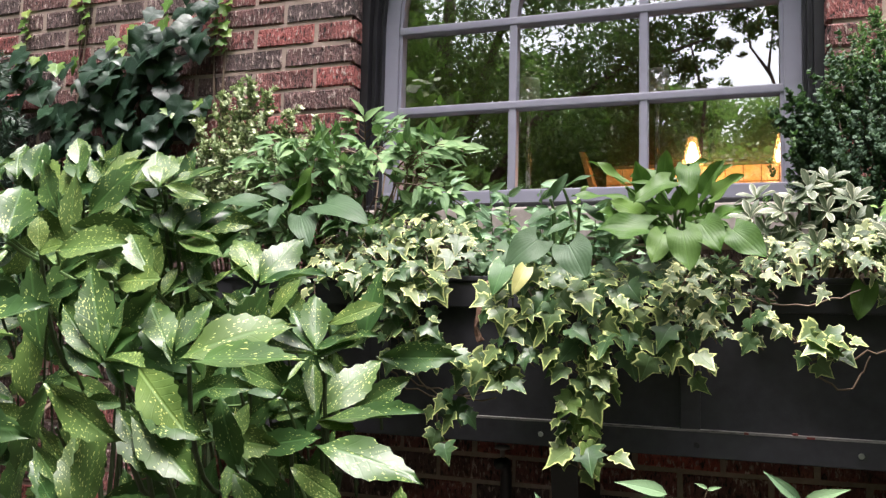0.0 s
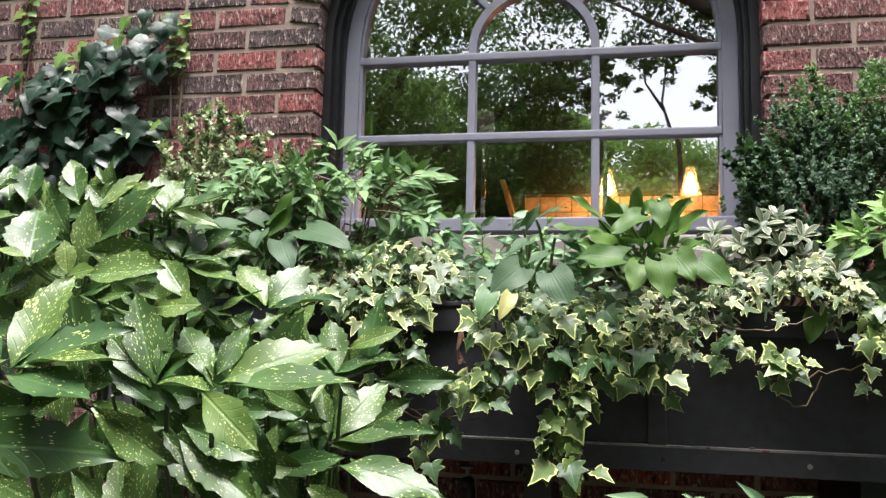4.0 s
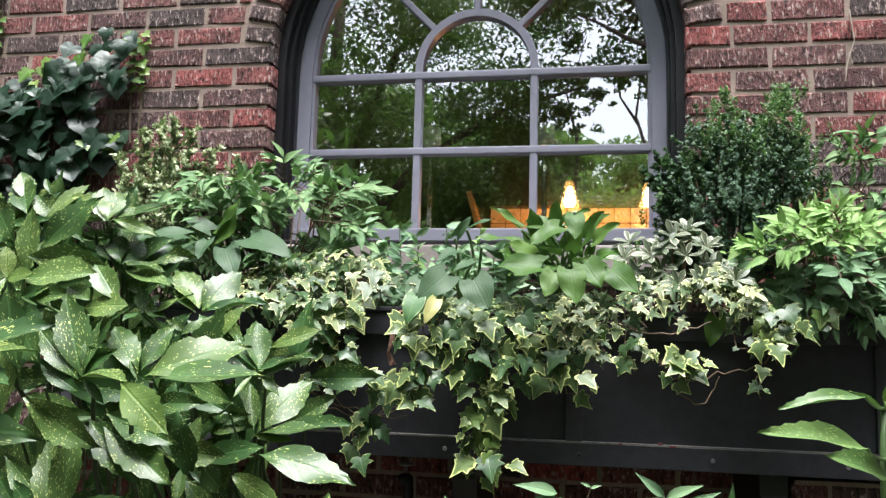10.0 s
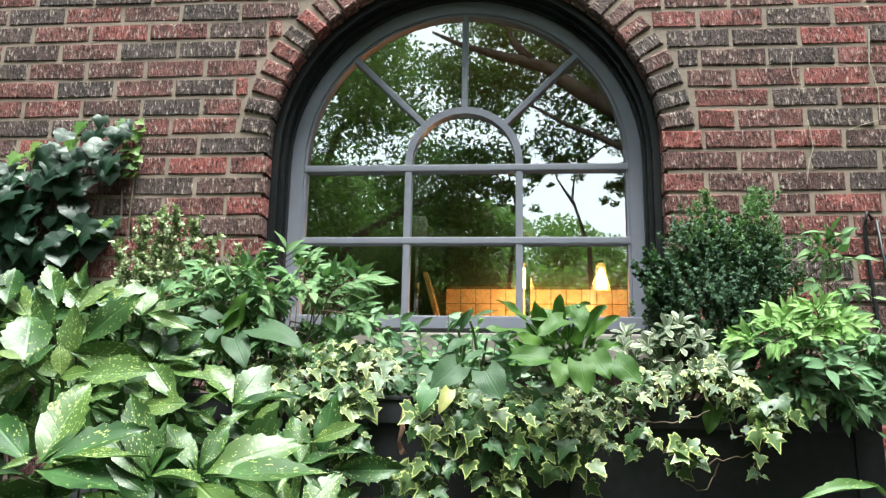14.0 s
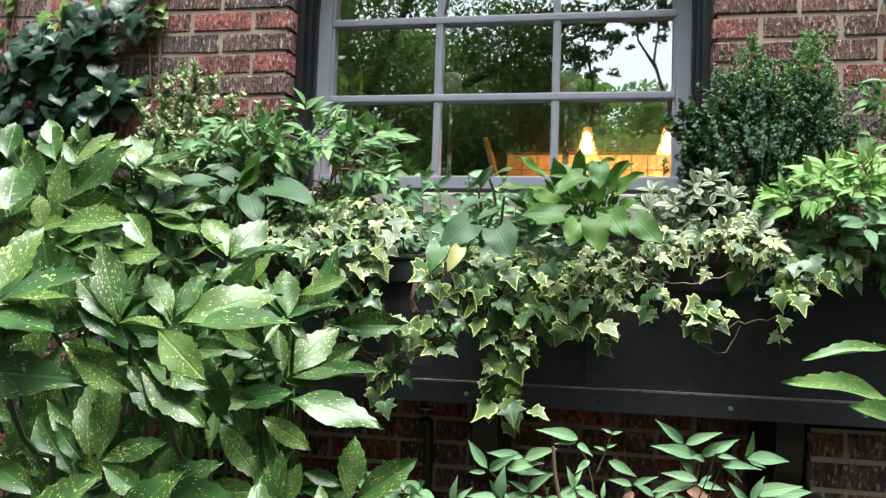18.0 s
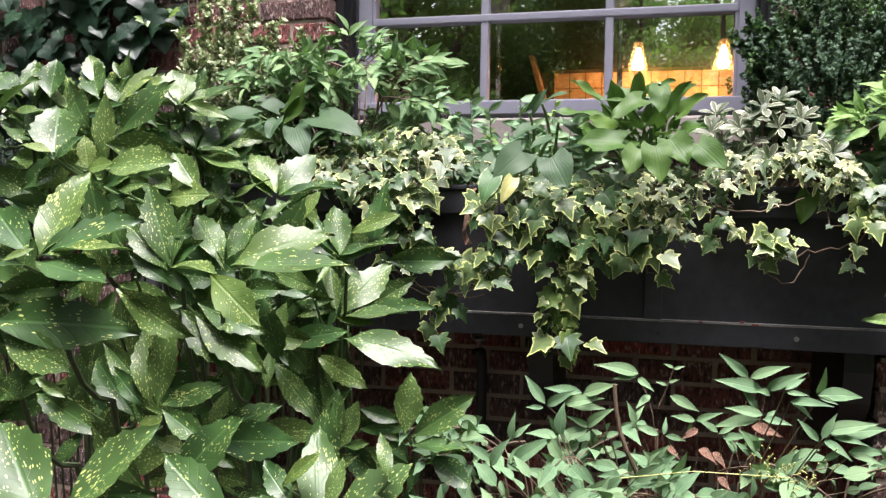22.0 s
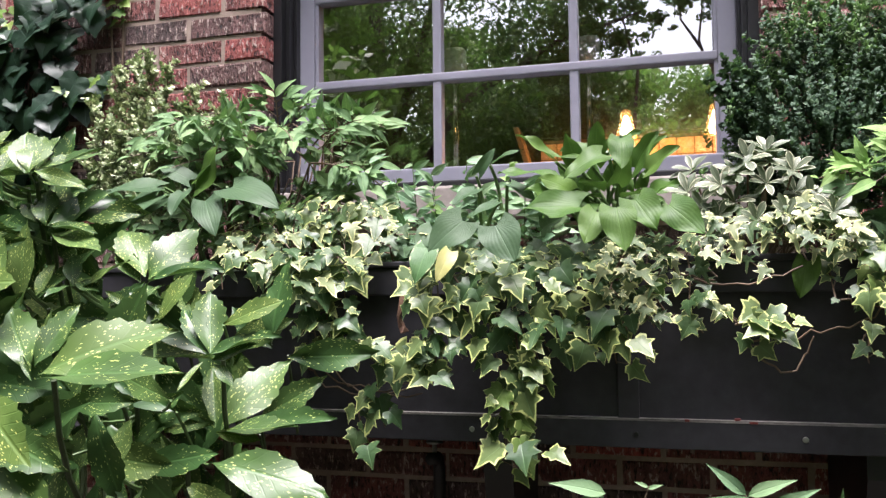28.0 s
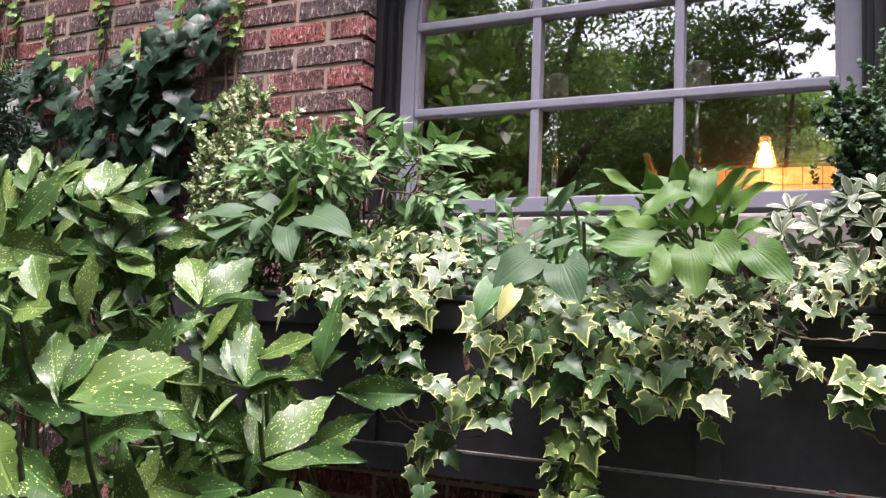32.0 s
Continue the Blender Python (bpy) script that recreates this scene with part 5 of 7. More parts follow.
HOSTA_LEAVES_C = (
    ((0.235, -0.40, 1.700), (0.205, -0.43, 1.762), (-0.5, -0.8, 0.3), 0.85),
    ((0.255, -0.41, 1.705), (0.275, -0.45, 1.775), (0.5, -0.8, 0.2), 0.8),
    ((0.345, -0.40, 1.690), (0.402, -0.43, 1.735), (-0.4, -0.8, 0.5), 0.7),
    ((0.325, -0.42, 1.690), (0.365, -0.46, 1.755), (-0.6, -0.8, 0.3), 0.75),
    ((0.295, -0.43, 1.665), (0.325, -0.475, 1.715), (0.6, -0.8, 0.2), 0.85),
    ((0.225, -0.43, 1.655), (0.180, -0.475, 1.690), (-0.3, -0.8, 0.6), 0.9),
    ((0.200, -0.44, 1.645), (0.150, -0.49, 1.665), (0.2, -0.8, 0.7), 0.8),
    ((0.350, -0.43, 1.650), (0.400, -0.48, 1.665), (0.1, -0.8, 0.7), 0.8),
    ((0.260, -0.45, 1.640), (0.235, -0.50, 1.610), (-0.2, -1.0, 0.4), 0.95),
    ((0.345, -0.46, 1.625), (0.392, -0.51, 1.595), (0.3, -1.0, 0.4), 0.95),
    ((0.22, -0.365, 1.677), (0.188, -0.38, 1.725), (0.1, -0.9, 0.2), 0.6),
    ((0.281, -0.365, 1.676), (0.292, -0.38, 1.722), (0.1, -0.9, 0.2), 0.8),
    ((0.317, -0.465, 1.633), (0.376, -0.48, 1.64), (0.1, -0.45, 1), 0.6),
    ((0.271, -0.445, 1.644), (0.219, -0.46, 1.657), (0.1, -0.45, 1), 0.7),)
for leaves in (HOSTA_LEAVES_A, HOSTA_LEAVES_B, HOSTA_LEAVES_C):
    hosta(h1, (0.29, -0.28, SOIL_Z), leaves, M_HOSTA, rng, 0.98)
for i in range(5):
    a, u = -2.2 + 4.4 * ((i * 0.618) % 1.0), rng.random()
    b_ = Vector((0.27 + 0.09 * math.sin(a), -0.35 - 0.06 * math.cos(a) * u, 1.60 + 0.07 * u))
    d = unit(a, rng.uniform(-0.7, 0.6)) * rng.uniform(0.055, 0.075)
    hosta(h1, (0.28, -0.29, SOIL_Z), ((b_, b_ + d, (-d.normalized() * 0.3 + UP + OUT * rng.uniform(0.2, 1.0)), rng.uniform(0.7, 1.0)),), M_HOSTA, rng)
h2 = plant("hosta_plant", (0.05, -0.33, SOIL_Z), "small grey-green hosta with round drooping leaves", "plant", "hostas in the planter")
BLUE_LEAVES_A = (
    ((0.093, -0.515, 1.604), (0.133, -0.56, 1.54), (0.05, -1, 0.35), 1.15),
    ((0.042, -0.485, 1.616), (-0.02, -0.53, 1.56), (0.05, -1, 0.35), 1.05),
    ((-0.029, -0.445, 1.605), (-0.053, -0.49, 1.565), (0.05, -1, 0.35), 0.9),
    ((0.048, -0.425, 1.674), (0.008, -0.47, 1.65), (0.1, -0.45, 1), 0.8),
    ((0.092, -0.435, 1.647), (0.046, -0.48, 1.631), (0.1, -0.45, 1), 0.6),
    ((0.099, -0.405, 1.684), (0.158, -0.45, 1.654), (0.1, -0.45, 1), 0.6),
    ((0.051, -0.325, 1.732), (0.113, -0.34, 1.767), (0.1, -0.45, 1), 0.55),
    ((0.021, -0.315, 1.713), (0.059, -0.33, 1.765), (0.1, -0.9, 0.2), 0.5),)
hosta(h2, (0.05, -0.33, SOIL_Z), BLUE_LEAVES_A, M_HOSTA_BLUE, rng)
hosta(h2, (0.03, -0.35, SOIL_Z), (((-0.024, -0.505, 1.567), (-0.04, -0.55, 1.51), (0.05, -1, 0.35), 0.9),), M_HOSTA_PALE, rng)
hosta(h2, (0.03, -0.35, SOIL_Z), (((0.022, -0.52, 1.560), (0.004, -0.56, 1.508), (0.3, -1, 0.35), 0.66),), M_YELLOW, rng)
h3 = plant("hosta_plant", (-0.55, -0.32, SOIL_Z), "dark green hosta spreading over the planter's edge", "plant", "hostas in the planter")
hosta(h3, (-0.55, -0.32, SOIL_Z), (((-0.47, -0.42, 1.70), (-0.338, -0.49, 1.679), (0, -0.8, 1), 1.0), ((-0.546, -0.45, 1.694), (-0.546, -0.51, 1.648), (-0.1, -1, 0.8), 1.0), ((-0.557, -0.40, 1.714), (-0.48, -0.41, 1.79), (-0.5, -0.6, 0.7), 1.0),
      ((-0.557, -0.40, 1.714), (-0.635, -0.41, 1.768), (0.2, -0.7, 0.8), 1.0), ((-0.593, -0.45, 1.70), (-0.711, -0.50, 1.704), (0, -0.6, 1), 1.0), ((-0.592, -0.45, 1.687), (-0.66, -0.55, 1.637), (-0.2, -0.8, 0.8), 1.0),
      ((-0.60, -0.40, 1.69), (-0.68, -0.48, 1.64), (-0.3, -0.8, 0.8), 1.0), ((-0.52, -0.42, 1.68), (-0.46, -0.50, 1.62), (0.2, -1, 0.6), 1.0), ((-0.62, -0.42, 1.70), (-0.73, -0.44, 1.665), (-0.3, -0.5, 1), 1.0)), M_HOSTA_BLUE, rng, 0.72)
set_leaf(h3, M_HOSTA, (-0.545, -0.41, 1.71), (-0.47, -0.42, 1.785), (-0.3, 0.7, -0.8), 0.8, rng)


# Nandina: arching canes with paired leaflets
def frond(parent, stems, at, aim, length, size, rng, meshes, pairs=4, subs=3):
    at, aim = Vector(at), Vector(aim).normalized()
    side = aim.cross(UP)
    side = side.normalized() if side.length > 0.1 else Vector((1, 0, 0))
    side = Matrix.Rotation(rng.uniform(-1.0, 1.0), 3, aim) @ side
    pts = [at + aim * (length * i / 6) + Vector((0, 0, -0.35 * length * (i / 6) ** 2)) for i in range(7)]
    tube(stems, pts, 0.0022, 0.001, 4)

    def on(u):
        i = min(5, int(u * 6))
        return pts[i].lerp(pts[i + 1], u * 6 - i)

    def leaflet(p, d, s):
        d = (d + Vector((rng.uniform(-0.5, 0.5), rng.uniform(-0.5, 0.3), rng.uniform(-0.55, 0.25)))).normalized()
        set_leaf(parent, meshes, p, p + d * s * rng.uniform(0.75, 1.15), UP * rng.uniform(0.1, 1.0) + OUT * rng.uniform(0.4, 1.0) + Vector((rng.uniform(-0.7, 0.7), 0, 0)), rng.uniform(0.95, 1.25), rng, "leaflet")

    for i in range(pairs):
        u = 0.30 + 0.62 * i / pairs
        p = on(u)
        for sgn in (-1, 1):
            d = (aim * 0.55 + side * sgn * 0.8 + UP * 0.1).normalized()
            if i < pairs - 1 and subs > 1:
                reach = length * 0.30 * (1 - 0.5 * u)
                q = p + d * reach
                tube(stems, [p, q], 0.0012, 0.0008, 3)
                leaflet(q, d, size)
                if subs > 2:
                    leaflet(p.lerp(q, 0.75), (d + aim * 0.9).normalized(), size * 0.85)
                leaflet(p.lerp(q, 0.6), (d - aim * 0.6).normalized(), size * 0.8)
            else:
                leaflet(p, d, size)
    leaflet(on(1.0), aim - UP * 0.3, size)


def nandina(parent, canes, rng, meshes, size, pairs=4, length=(0.14, 0.22), subs=3, low_shade_mesh=None):
    for x, y, z, az, el in canes:
        stems = bmesh.new()
        cane = part("cane", bmesh.new(), VINE, parent)
        rx, ry = parent.location.x + (x - parent.location.x) * 0.35, parent.location.y
        tip = Vector((x, y, z))
        d = unit(az, el)
        s = rng.uniform(*length)
        tube(stems, curve_pts((rx, ry, parent.location.z), tip - d * s * 0.5, (0, 0, 0.02), 5), 0.003, 0.002, 5)
        # canes below 1.675 m take the darker leaf: shade put into their colour
        frond(cane, stems, tip - d * s * 0.5, d, s, size, rng, low_shade_mesh if low_shade_mesh and z < 1.675 else meshes, pairs, subs)
        stems.to_mesh(cane.data)
        stems.free()


rng = random.Random(31)
nl = plant("nandina_plant", (-0.48, -0.20, SOIL_Z), "nandina with fine mid-green leaflets before the window", "plant", "nandinas")
canes = []
for i in range(72):
    a = (i * 0.618) % 1.0
    x = -0.74 + 0.50 * a + rng.uniform(-0.05, 0.05)
    canes.append((x, -0.24 + rng.uniform(-0.10, 0.07), rng.uniform(1.55, 1.88), (a - 0.45) * 2.6 + rng.uniform(-0.6, 0.6), rng.uniform(-0.3, 0.9)))
canes += [(-0.46, -0.22, 1.92, 0.3, 1.1), (-0.27, -0.20, 1.87, 1.3, 0.35), (-0.40, -0.24, 1.90, 0.9, 0.7), (-0.26, -0.25, 1.77, 1.2, 0.0), (-0.53, -0.25, 1.87, -0.8, 0.8)]
nandina(nl, canes[0::3], rng, M_NAN, 0.053, 4, (0.13, 0.19), 3)
nl2 = plant("nandina_plant", (-0.40, -0.24, SOIL_Z), "second nandina with fine mid-green leaflets before the window", "plant", "nandinas")
nandina(nl2, canes[1::3], rng, M_NAN, 0.053, 4, (0.13, 0.19), 3)
nl3 = plant("nandina_plant", (-0.55, -0.26, SOIL_Z), "low nandina shoots with mid-green leaflets behind the hosta", "plant", "nandinas")
nandina(nl3, canes[2::3], rng, M_NAN, 0.053, 4, (0.13, 0.19), 3)
nr = plant("nandina_plant", (0.88, -0.24, SOIL_Z), "nandina with bright lime-green new leaves at the planter's end", "plant", "nandinas")
nr2 = plant("nandina_plant", (0.84, -0.28, SOIL_Z), "low nandina with drooping lime leaves at the planter's end, the lowest coloured dark for shade", "plant", "nandinas")
for owner, first in ((nr, 0), (nr2, 1)):
    canes = []
    for i in range(first, 34, 2):
        a = (i * 0.618) % 1.0
        canes.append((0.70 + 0.29 * a + rng.uniform(-0.03, 0.03), -0.37 + rng.uniform(-0.13, 0.09), 1.62 + 0.15 * rng.random() ** 0.8 - 0.10 * abs(a - 0.5), (a - 0.5) * 3.0 + rng.uniform(-0.5, 0.5), rng.uniform(-0.1, 0.7)))
    canes += [(0.76 + 0.045 * k, -0.37 + 0.02 * (k % 3), 1.56 + 0.018 * ((k + first) % 4), (k - 3) * 0.35, -0.4) for k in range(first, 7, 2)]
    canes += [(0.72 + 0.33 * rng.random(), -0.37 + rng.uniform(-0.04, 0.08), rng.uniform(1.55, 1.61), rng.uniform(-1.2, 1.2), rng.uniform(-0.3, 0.3)) for _ in range(8)]
    canes += [(0.81, -0.32, 1.745, -0.3, 0.9), (0.70, -0.36, 1.68, -1.2, 0.1), (0.75, -0.40, 1.60, -0.7, -0.5), (0.82, -0.41, 1.58, 0.2, -0.6)] if first else [(1.0, -0.34, 1.64, 0.9, -0.2), (1.02, -0.30, 1.57, 0.9, -0.5), (0.88, -0.33, 1.755, 0.4, 0.8), (0.79, -0.41, 1.62, -0.2, -0.6), (0.88, -0.41, 1.60, 0.5, -0.5)]
    # lime leaves above, darker ones below in place of shade
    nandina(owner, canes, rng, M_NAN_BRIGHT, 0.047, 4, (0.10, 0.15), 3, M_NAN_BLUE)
nt_ = plant("nandina_plant", (0.96, -0.16, SOIL_Z), "tall nandina shoot with dark green leaflets against the brick", "plant", "nandinas")
nandina(nt_, [(0.985, -0.18, 1.97, 0.2, 1.3), (0.98, -0.2, 1.92, 0.9, 0.6), (0.97, -0.18, 1.95, -0.9, 0.7), (0.96, -0.2, 1.86, -0.8, 0.5), (1.0, -0.2, 1.84, 1.2, 0.3), (1.06, -0.2, 1.74, 1.3, 0.1), (1.08, -0.22, 1.66, 1.2, -0.1), (0.97, -0.22, 1.78, 0.2, 0.5)], rng, M_NAN, 0.05, 4, (0.12, 0.17), 2)
nb = plant("nandina_plant", (0.38, -0.66, 0.0), "nandina with blue-green leaves growing from the ground below the planter", "plant", "nandinas")
# the outer leaflets, foot and tip
LEAFLETS_A = (
    ((0.481, -0.6, 1.181), (0.433, -0.621, 1.225)),
    ((0.484, -0.6, 1.18), (0.54, -0.627, 1.214)),
    ((0.507, -0.6, 1.158), (0.428, -0.63, 1.184)),
    ((0.512, -0.6, 1.16), (0.567, -0.637, 1.202)),
    ((0.498, -0.6, 1.119), (0.476, -0.627, 1.165)),
    ((0.519, -0.6, 1.153), (0.497, -0.636, 1.167)),
    ((0.513, -0.8, 1.202), (0.544, -0.791, 1.222)),
    ((0.515, -0.8, 1.197), (0.545, -0.813, 1.2)),
    ((0.522, -0.8, 1.182), (0.566, -0.837, 1.197)),
    ((0.522, -0.8, 1.184), (0.552, -0.822, 1.167)),
    ((0.56, -0.8, 1.199), (0.57, -0.835, 1.238)),
    ((0.562, -0.8, 1.196), (0.634, -0.796, 1.205)),
    ((0.564, -0.8, 1.193), (0.589, -0.813, 1.188)),
    ((0.495, -0.66, 1.119), (0.414, -0.662, 1.105)),
    ((0.5, -0.66, 1.126), (0.44, -0.677, 1.143)),)
LEAFLETS_B = (
    ((0.5, -0.66, 1.119), (0.544, -0.679, 1.121)),
    ((0.505, -0.66, 1.123), (0.527, -0.651, 1.137)),
    ((0.558, -0.84, 1.132), (0.528, -0.841, 1.164)),
    ((0.562, -0.84, 1.136), (0.58, -0.844, 1.178)),
    ((0.565, -0.84, 1.134), (0.592, -0.876, 1.127)),
    ((0.567, -0.84, 1.148), (0.623, -0.868, 1.177)),
    ((0.574, -0.84, 1.144), (0.657, -0.838, 1.163)),
    ((0.578, -0.84, 1.14), (0.616, -0.87, 1.145)),
    ((0.599, -0.84, 1.119), (0.659, -0.837, 1.125)),
    ((0.603, -0.84, 1.115), (0.643, -0.861, 1.114)),
    ((0.591, -0.84, 1.119), (0.558, -0.836, 1.099)),
    ((0.116, -0.7, 1.128), (0.075, -0.69, 1.177)),
    ((0.119, -0.7, 1.125), (0.161, -0.734, 1.16)),
    ((0.113, -0.7, 1.12), (0.079, -0.7, 1.12)),
    ((0.183, -0.7, 1.153), (0.113, -0.701, 1.16)),)
LEAFLETS_C = (
    ((0.185, -0.7, 1.151), (0.242, -0.739, 1.182)),
    ((0.152, -0.7, 1.13), (0.207, -0.734, 1.158)),
    ((0.163, -0.7, 1.128), (0.226, -0.704, 1.129)),
    ((0.194, -0.7, 1.091), (0.223, -0.738, 1.135)),
    ((0.196, -0.7, 1.09), (0.165, -0.717, 1.114)),
    ((0.195, -0.7, 1.086), (0.128, -0.724, 1.07)),
    ((0.2, -0.7, 1.087), (0.211, -0.7, 1.044)),
    ((0.282, -0.66, 1.187), (0.22, -0.697, 1.213)),
    ((0.28, -0.66, 1.183), (0.24, -0.685, 1.181)),
    ((0.282, -0.66, 1.178), (0.301, -0.698, 1.174)),
    ((0.304, -0.66, 1.148), (0.282, -0.695, 1.137)),
    ((0.339, -0.66, 1.15), (0.393, -0.665, 1.128)),
    ((0.28, -0.74, 1.111), (0.268, -0.748, 1.15)),
    ((0.275, -0.74, 1.113), (0.291, -0.738, 1.146)),
    ((0.328, -0.74, 1.097), (0.332, -0.737, 1.127)),)
LEAFLETS_D = (
    ((0.331, -0.74, 1.096), (0.369, -0.733, 1.09)),
    ((0.319, -0.74, 1.096), (0.278, -0.745, 1.116)),
    ((0.379, -0.74, 1.126), (0.344, -0.76, 1.139)),
    ((0.375, -0.74, 1.123), (0.367, -0.73, 1.096)),
    ((0.381, -0.74, 1.126), (0.416, -0.764, 1.15)),
    ((0.417, -0.74, 1.109), (0.386, -0.747, 1.133)),
    ((0.419, -0.74, 1.107), (0.445, -0.745, 1.124)),
    ((0.426, -0.74, 1.1), (0.461, -0.771, 1.115)),
    ((0.067, -0.78, 1.076), (0.068, -0.794, 1.127)),
    ((0.072, -0.78, 1.082), (0.094, -0.786, 1.11)),
    ((0.032, -0.78, 1.038), (-0.014, -0.794, 1.069)),
    ((0.03, -0.78, 1.027), (0.056, -0.805, 1.084)),
    ((0.062, -0.78, 1.035), (0.108, -0.773, 1.085)),
    ((0.067, -0.78, 1.031), (0.133, -0.819, 1.102)),
    ((0.042, -0.78, 1.008), (0.008, -0.771, 1.007)),)
LEAFLETS_E = (
    ((0.048, -0.78, 1.003), (0.058, -0.807, 0.979)),)
for leaflets in (LEAFLETS_A, LEAFLETS_B, LEAFLETS_C, LEAFLETS_D, LEAFLETS_E):
    for foot, tip in leaflets:
        foot, tip = Vector(foot), Vector(tip)
        set_leaf(nb, M_NAN_BLUE, foot, tip, Vector((rng.uniform(-0.5, 0.5), -1.0, 0.6)), rng.uniform(0.66, 0.86), rng, "leaflet")
    for foot, tip in leaflets[::3]:
        foot = Vector(foot)
        root = Vector((0.38 + (foot.x - 0.38) * 0.4, -0.66, 0.0))
        low_ = foot.lerp(Vector((root.x, root.y, foot.z - 0.12)), 0.6) - UP * 0.1
        part("cane", tube(bmesh.new(), [root, root.lerp(low_, 0.6), low_] + curve_pts(low_, foot, (0.01, 0, 0.02), 4)[1:], 0.0022, 0.0009, 5), VINE, nb)
canes = []
for i in range(56):
    a = (i * 0.618) % 1.0
    x = -0.02 + 0.86 * a + rng.uniform(-0.05, 0.05)
    canes.append((x, -0.74 + rng.uniform(-0.22, 0.12), 1.10 + 0.02 * math.sin(a * 9) - rng.uniform(0.0, 0.20), (a - 0.5) * 1.8 + rng.uniform(-0.6, 0.6), rng.uniform(0.1, 0.7)))
nandina(nb, canes, rng, M_NAN_BLUE, 0.050, 4, (0.16, 0.24), 2)
bm = bmesh.new()
tube(bm, [(0.36, -0.78, 0.75), (0.30, -0.83, 1.02), (0.268, -0.85, 1.093), (0.256, -0.85, 1.125), (0.249, -0.85, 1.16), (0.245, -0.85, 1.203)], 0.0042, 0.0032, 7)
tagged(part("dead_twig", bm, VINE, None), "bare brown cut twig among the nandina leaves", "twig")
bm = bmesh.new()
for i in range(70):
    p = Vector((0.472, -1.05, 1.134)) + Vector((rng.gauss(0, 0.028), rng.gauss(0, 0.02), rng.gauss(0, 0.016)))
    tube(bm, [p, p + Vector((rng.uniform(-0.008, 0.008), -0.004, rng.uniform(0.002, 0.012)))], 0.0006, 0.0011, 4)
tube(bm, [(0.26, -0.98, 1.09), (0.36, -1.03, 1.125), (0.48, -1.05, 1.134)], 0.0008, 0.0006, 4)
part("flower_head", bm, plain("flower_bud", (0.5, 0.52, 0.18), 0.6), nb, "loose head of pale yellow buds")

M_WITHERED = [blade("withered_leaflet", DEAD, prof_lance, 5, 0.6, 0.5, wave=0.06, seed=2, across=(-1, 0, 1))]
for foot, tip in (((0.405, -0.8, 1.091), (0.424, -0.82, 1.078)), ((0.384, -0.8, 1.094), (0.403, -0.83, 1.092)), ((0.383, -0.76, 1.117), (0.361, -0.78, 1.109)), ((0.405, -0.9, 1.08), (0.421, -0.92, 1.073)), ((0.132, -0.7, 1.097), (0.157, -0.71, 1.105)), ((0.332, -0.78, 1.089), (0.35, -0.8, 1.082)), ((0.479, -0.68, 1.109), (0.523, -0.7, 1.108))):
    set_leaf(nb, M_WITHERED, foot, tip, (0.2, -1.0, 0.6), 1.2, rng, "withered_leaflet", "dry brown leaflet")
sprig_pts = [Vector(q) for q in ((0.318, -0.7, 1.135), (0.332, -0.7, 1.171), (0.344, -0.7, 1.21))]
part("sprig", tube(bmesh.new(), sprig_pts, 0.0012, 0.0006, 5), VINE, nb, "thin bare brown sprig")
for u, side in ((0.55, -1), (0.62, 1), (0.98, -1), (0.95, 1)):
    p = sprig_pts[0].lerp(sprig_pts[2], u)
    set_leaf(nb, M_NAN_BLUE, p, p + Vector((0.018 * side, -0.004, 0.008)), (0.1, -1.0, 0.5), 0.8, rng, "leaflet")

# Grey-green herb before the sill
rng = random.Random(77)
herb = plant("feathery_herb", (-0.05, -0.22, SOIL_Z), "feathery grey-green herb in front of the stone sill", "plant")
for i in range(24):
    x = -0.22 + 0.38 * ((i * 0.618) % 1.0) + rng.uniform(-0.02, 0.02)
    top = Vector((x, -0.25 + rng.uniform(-0.09, 0.06), rng.uniform(1.61, 1.775)))
    foot = Vector((x * 0.85, -0.22, SOIL_Z))
    part("stem", tube(bmesh.new(), curve_pts(foot, top, (0, 0, 0), 4), 0.002, 0.001, 4), STEM, herb)
    lime = i % 6 == 0
    for k in range(22):
        p = foot.lerp(top, 0.3 + 0.7 * k / 22)
        d = unit(rng.uniform(-2.6, 2.6), rng.uniform(-0.5, 0.7))
        set_leaf(herb, M_NAN_BRIGHT if lime else M_HERB, p, p + d * (rng.uniform(0.015, 0.026) if lime else rng.uniform(0.03, 0.056)), UP * rng.uniform(-0.2, 1) + OUT, 1.35, rng)

# Low ivy filling the planter's rim between the larger plants
rng = random.Random(78)
low = plant("low_ivy", (0.1, -0.28, SOIL_Z), "low dark ivy covering the soil between the larger plants", "ivy", "ivies in the planter")
for i in range(130):
    x = -0.55 + 1.40 * ((i * 0.618) % 1.0)
    p = Vector((x, rng.uniform(-0.385, -0.22), SOIL_Z + rng.uniform(0.015, 0.10)))
    d = unit(rng.uniform(-1.6, 1.6), rng.uniform(-0.6, 0.5))
    set_leaf(low, M_IVY_SHADE, p, p + d * rng.uniform(0.03, 0.05), UP * rng.uniform(0.3, 1) + OUT * 0.7 + Vector((rng.uniform(-0.5, 0.5), 0, 0)), 1.0, rng)
for i in range(30):
    x = -0.5 + 1.3 * rng.random()
    part("vine", tube(bmesh.new(), curve_pts((x, -0.25, SOIL_Z), (x + rng.uniform(-0.08, 0.08), -0.36, SOIL_Z + rng.uniform(0.05, 0.10)), (0, 0, 0.02), 4), 0.0018, 0.0012, 4), VINE, low)

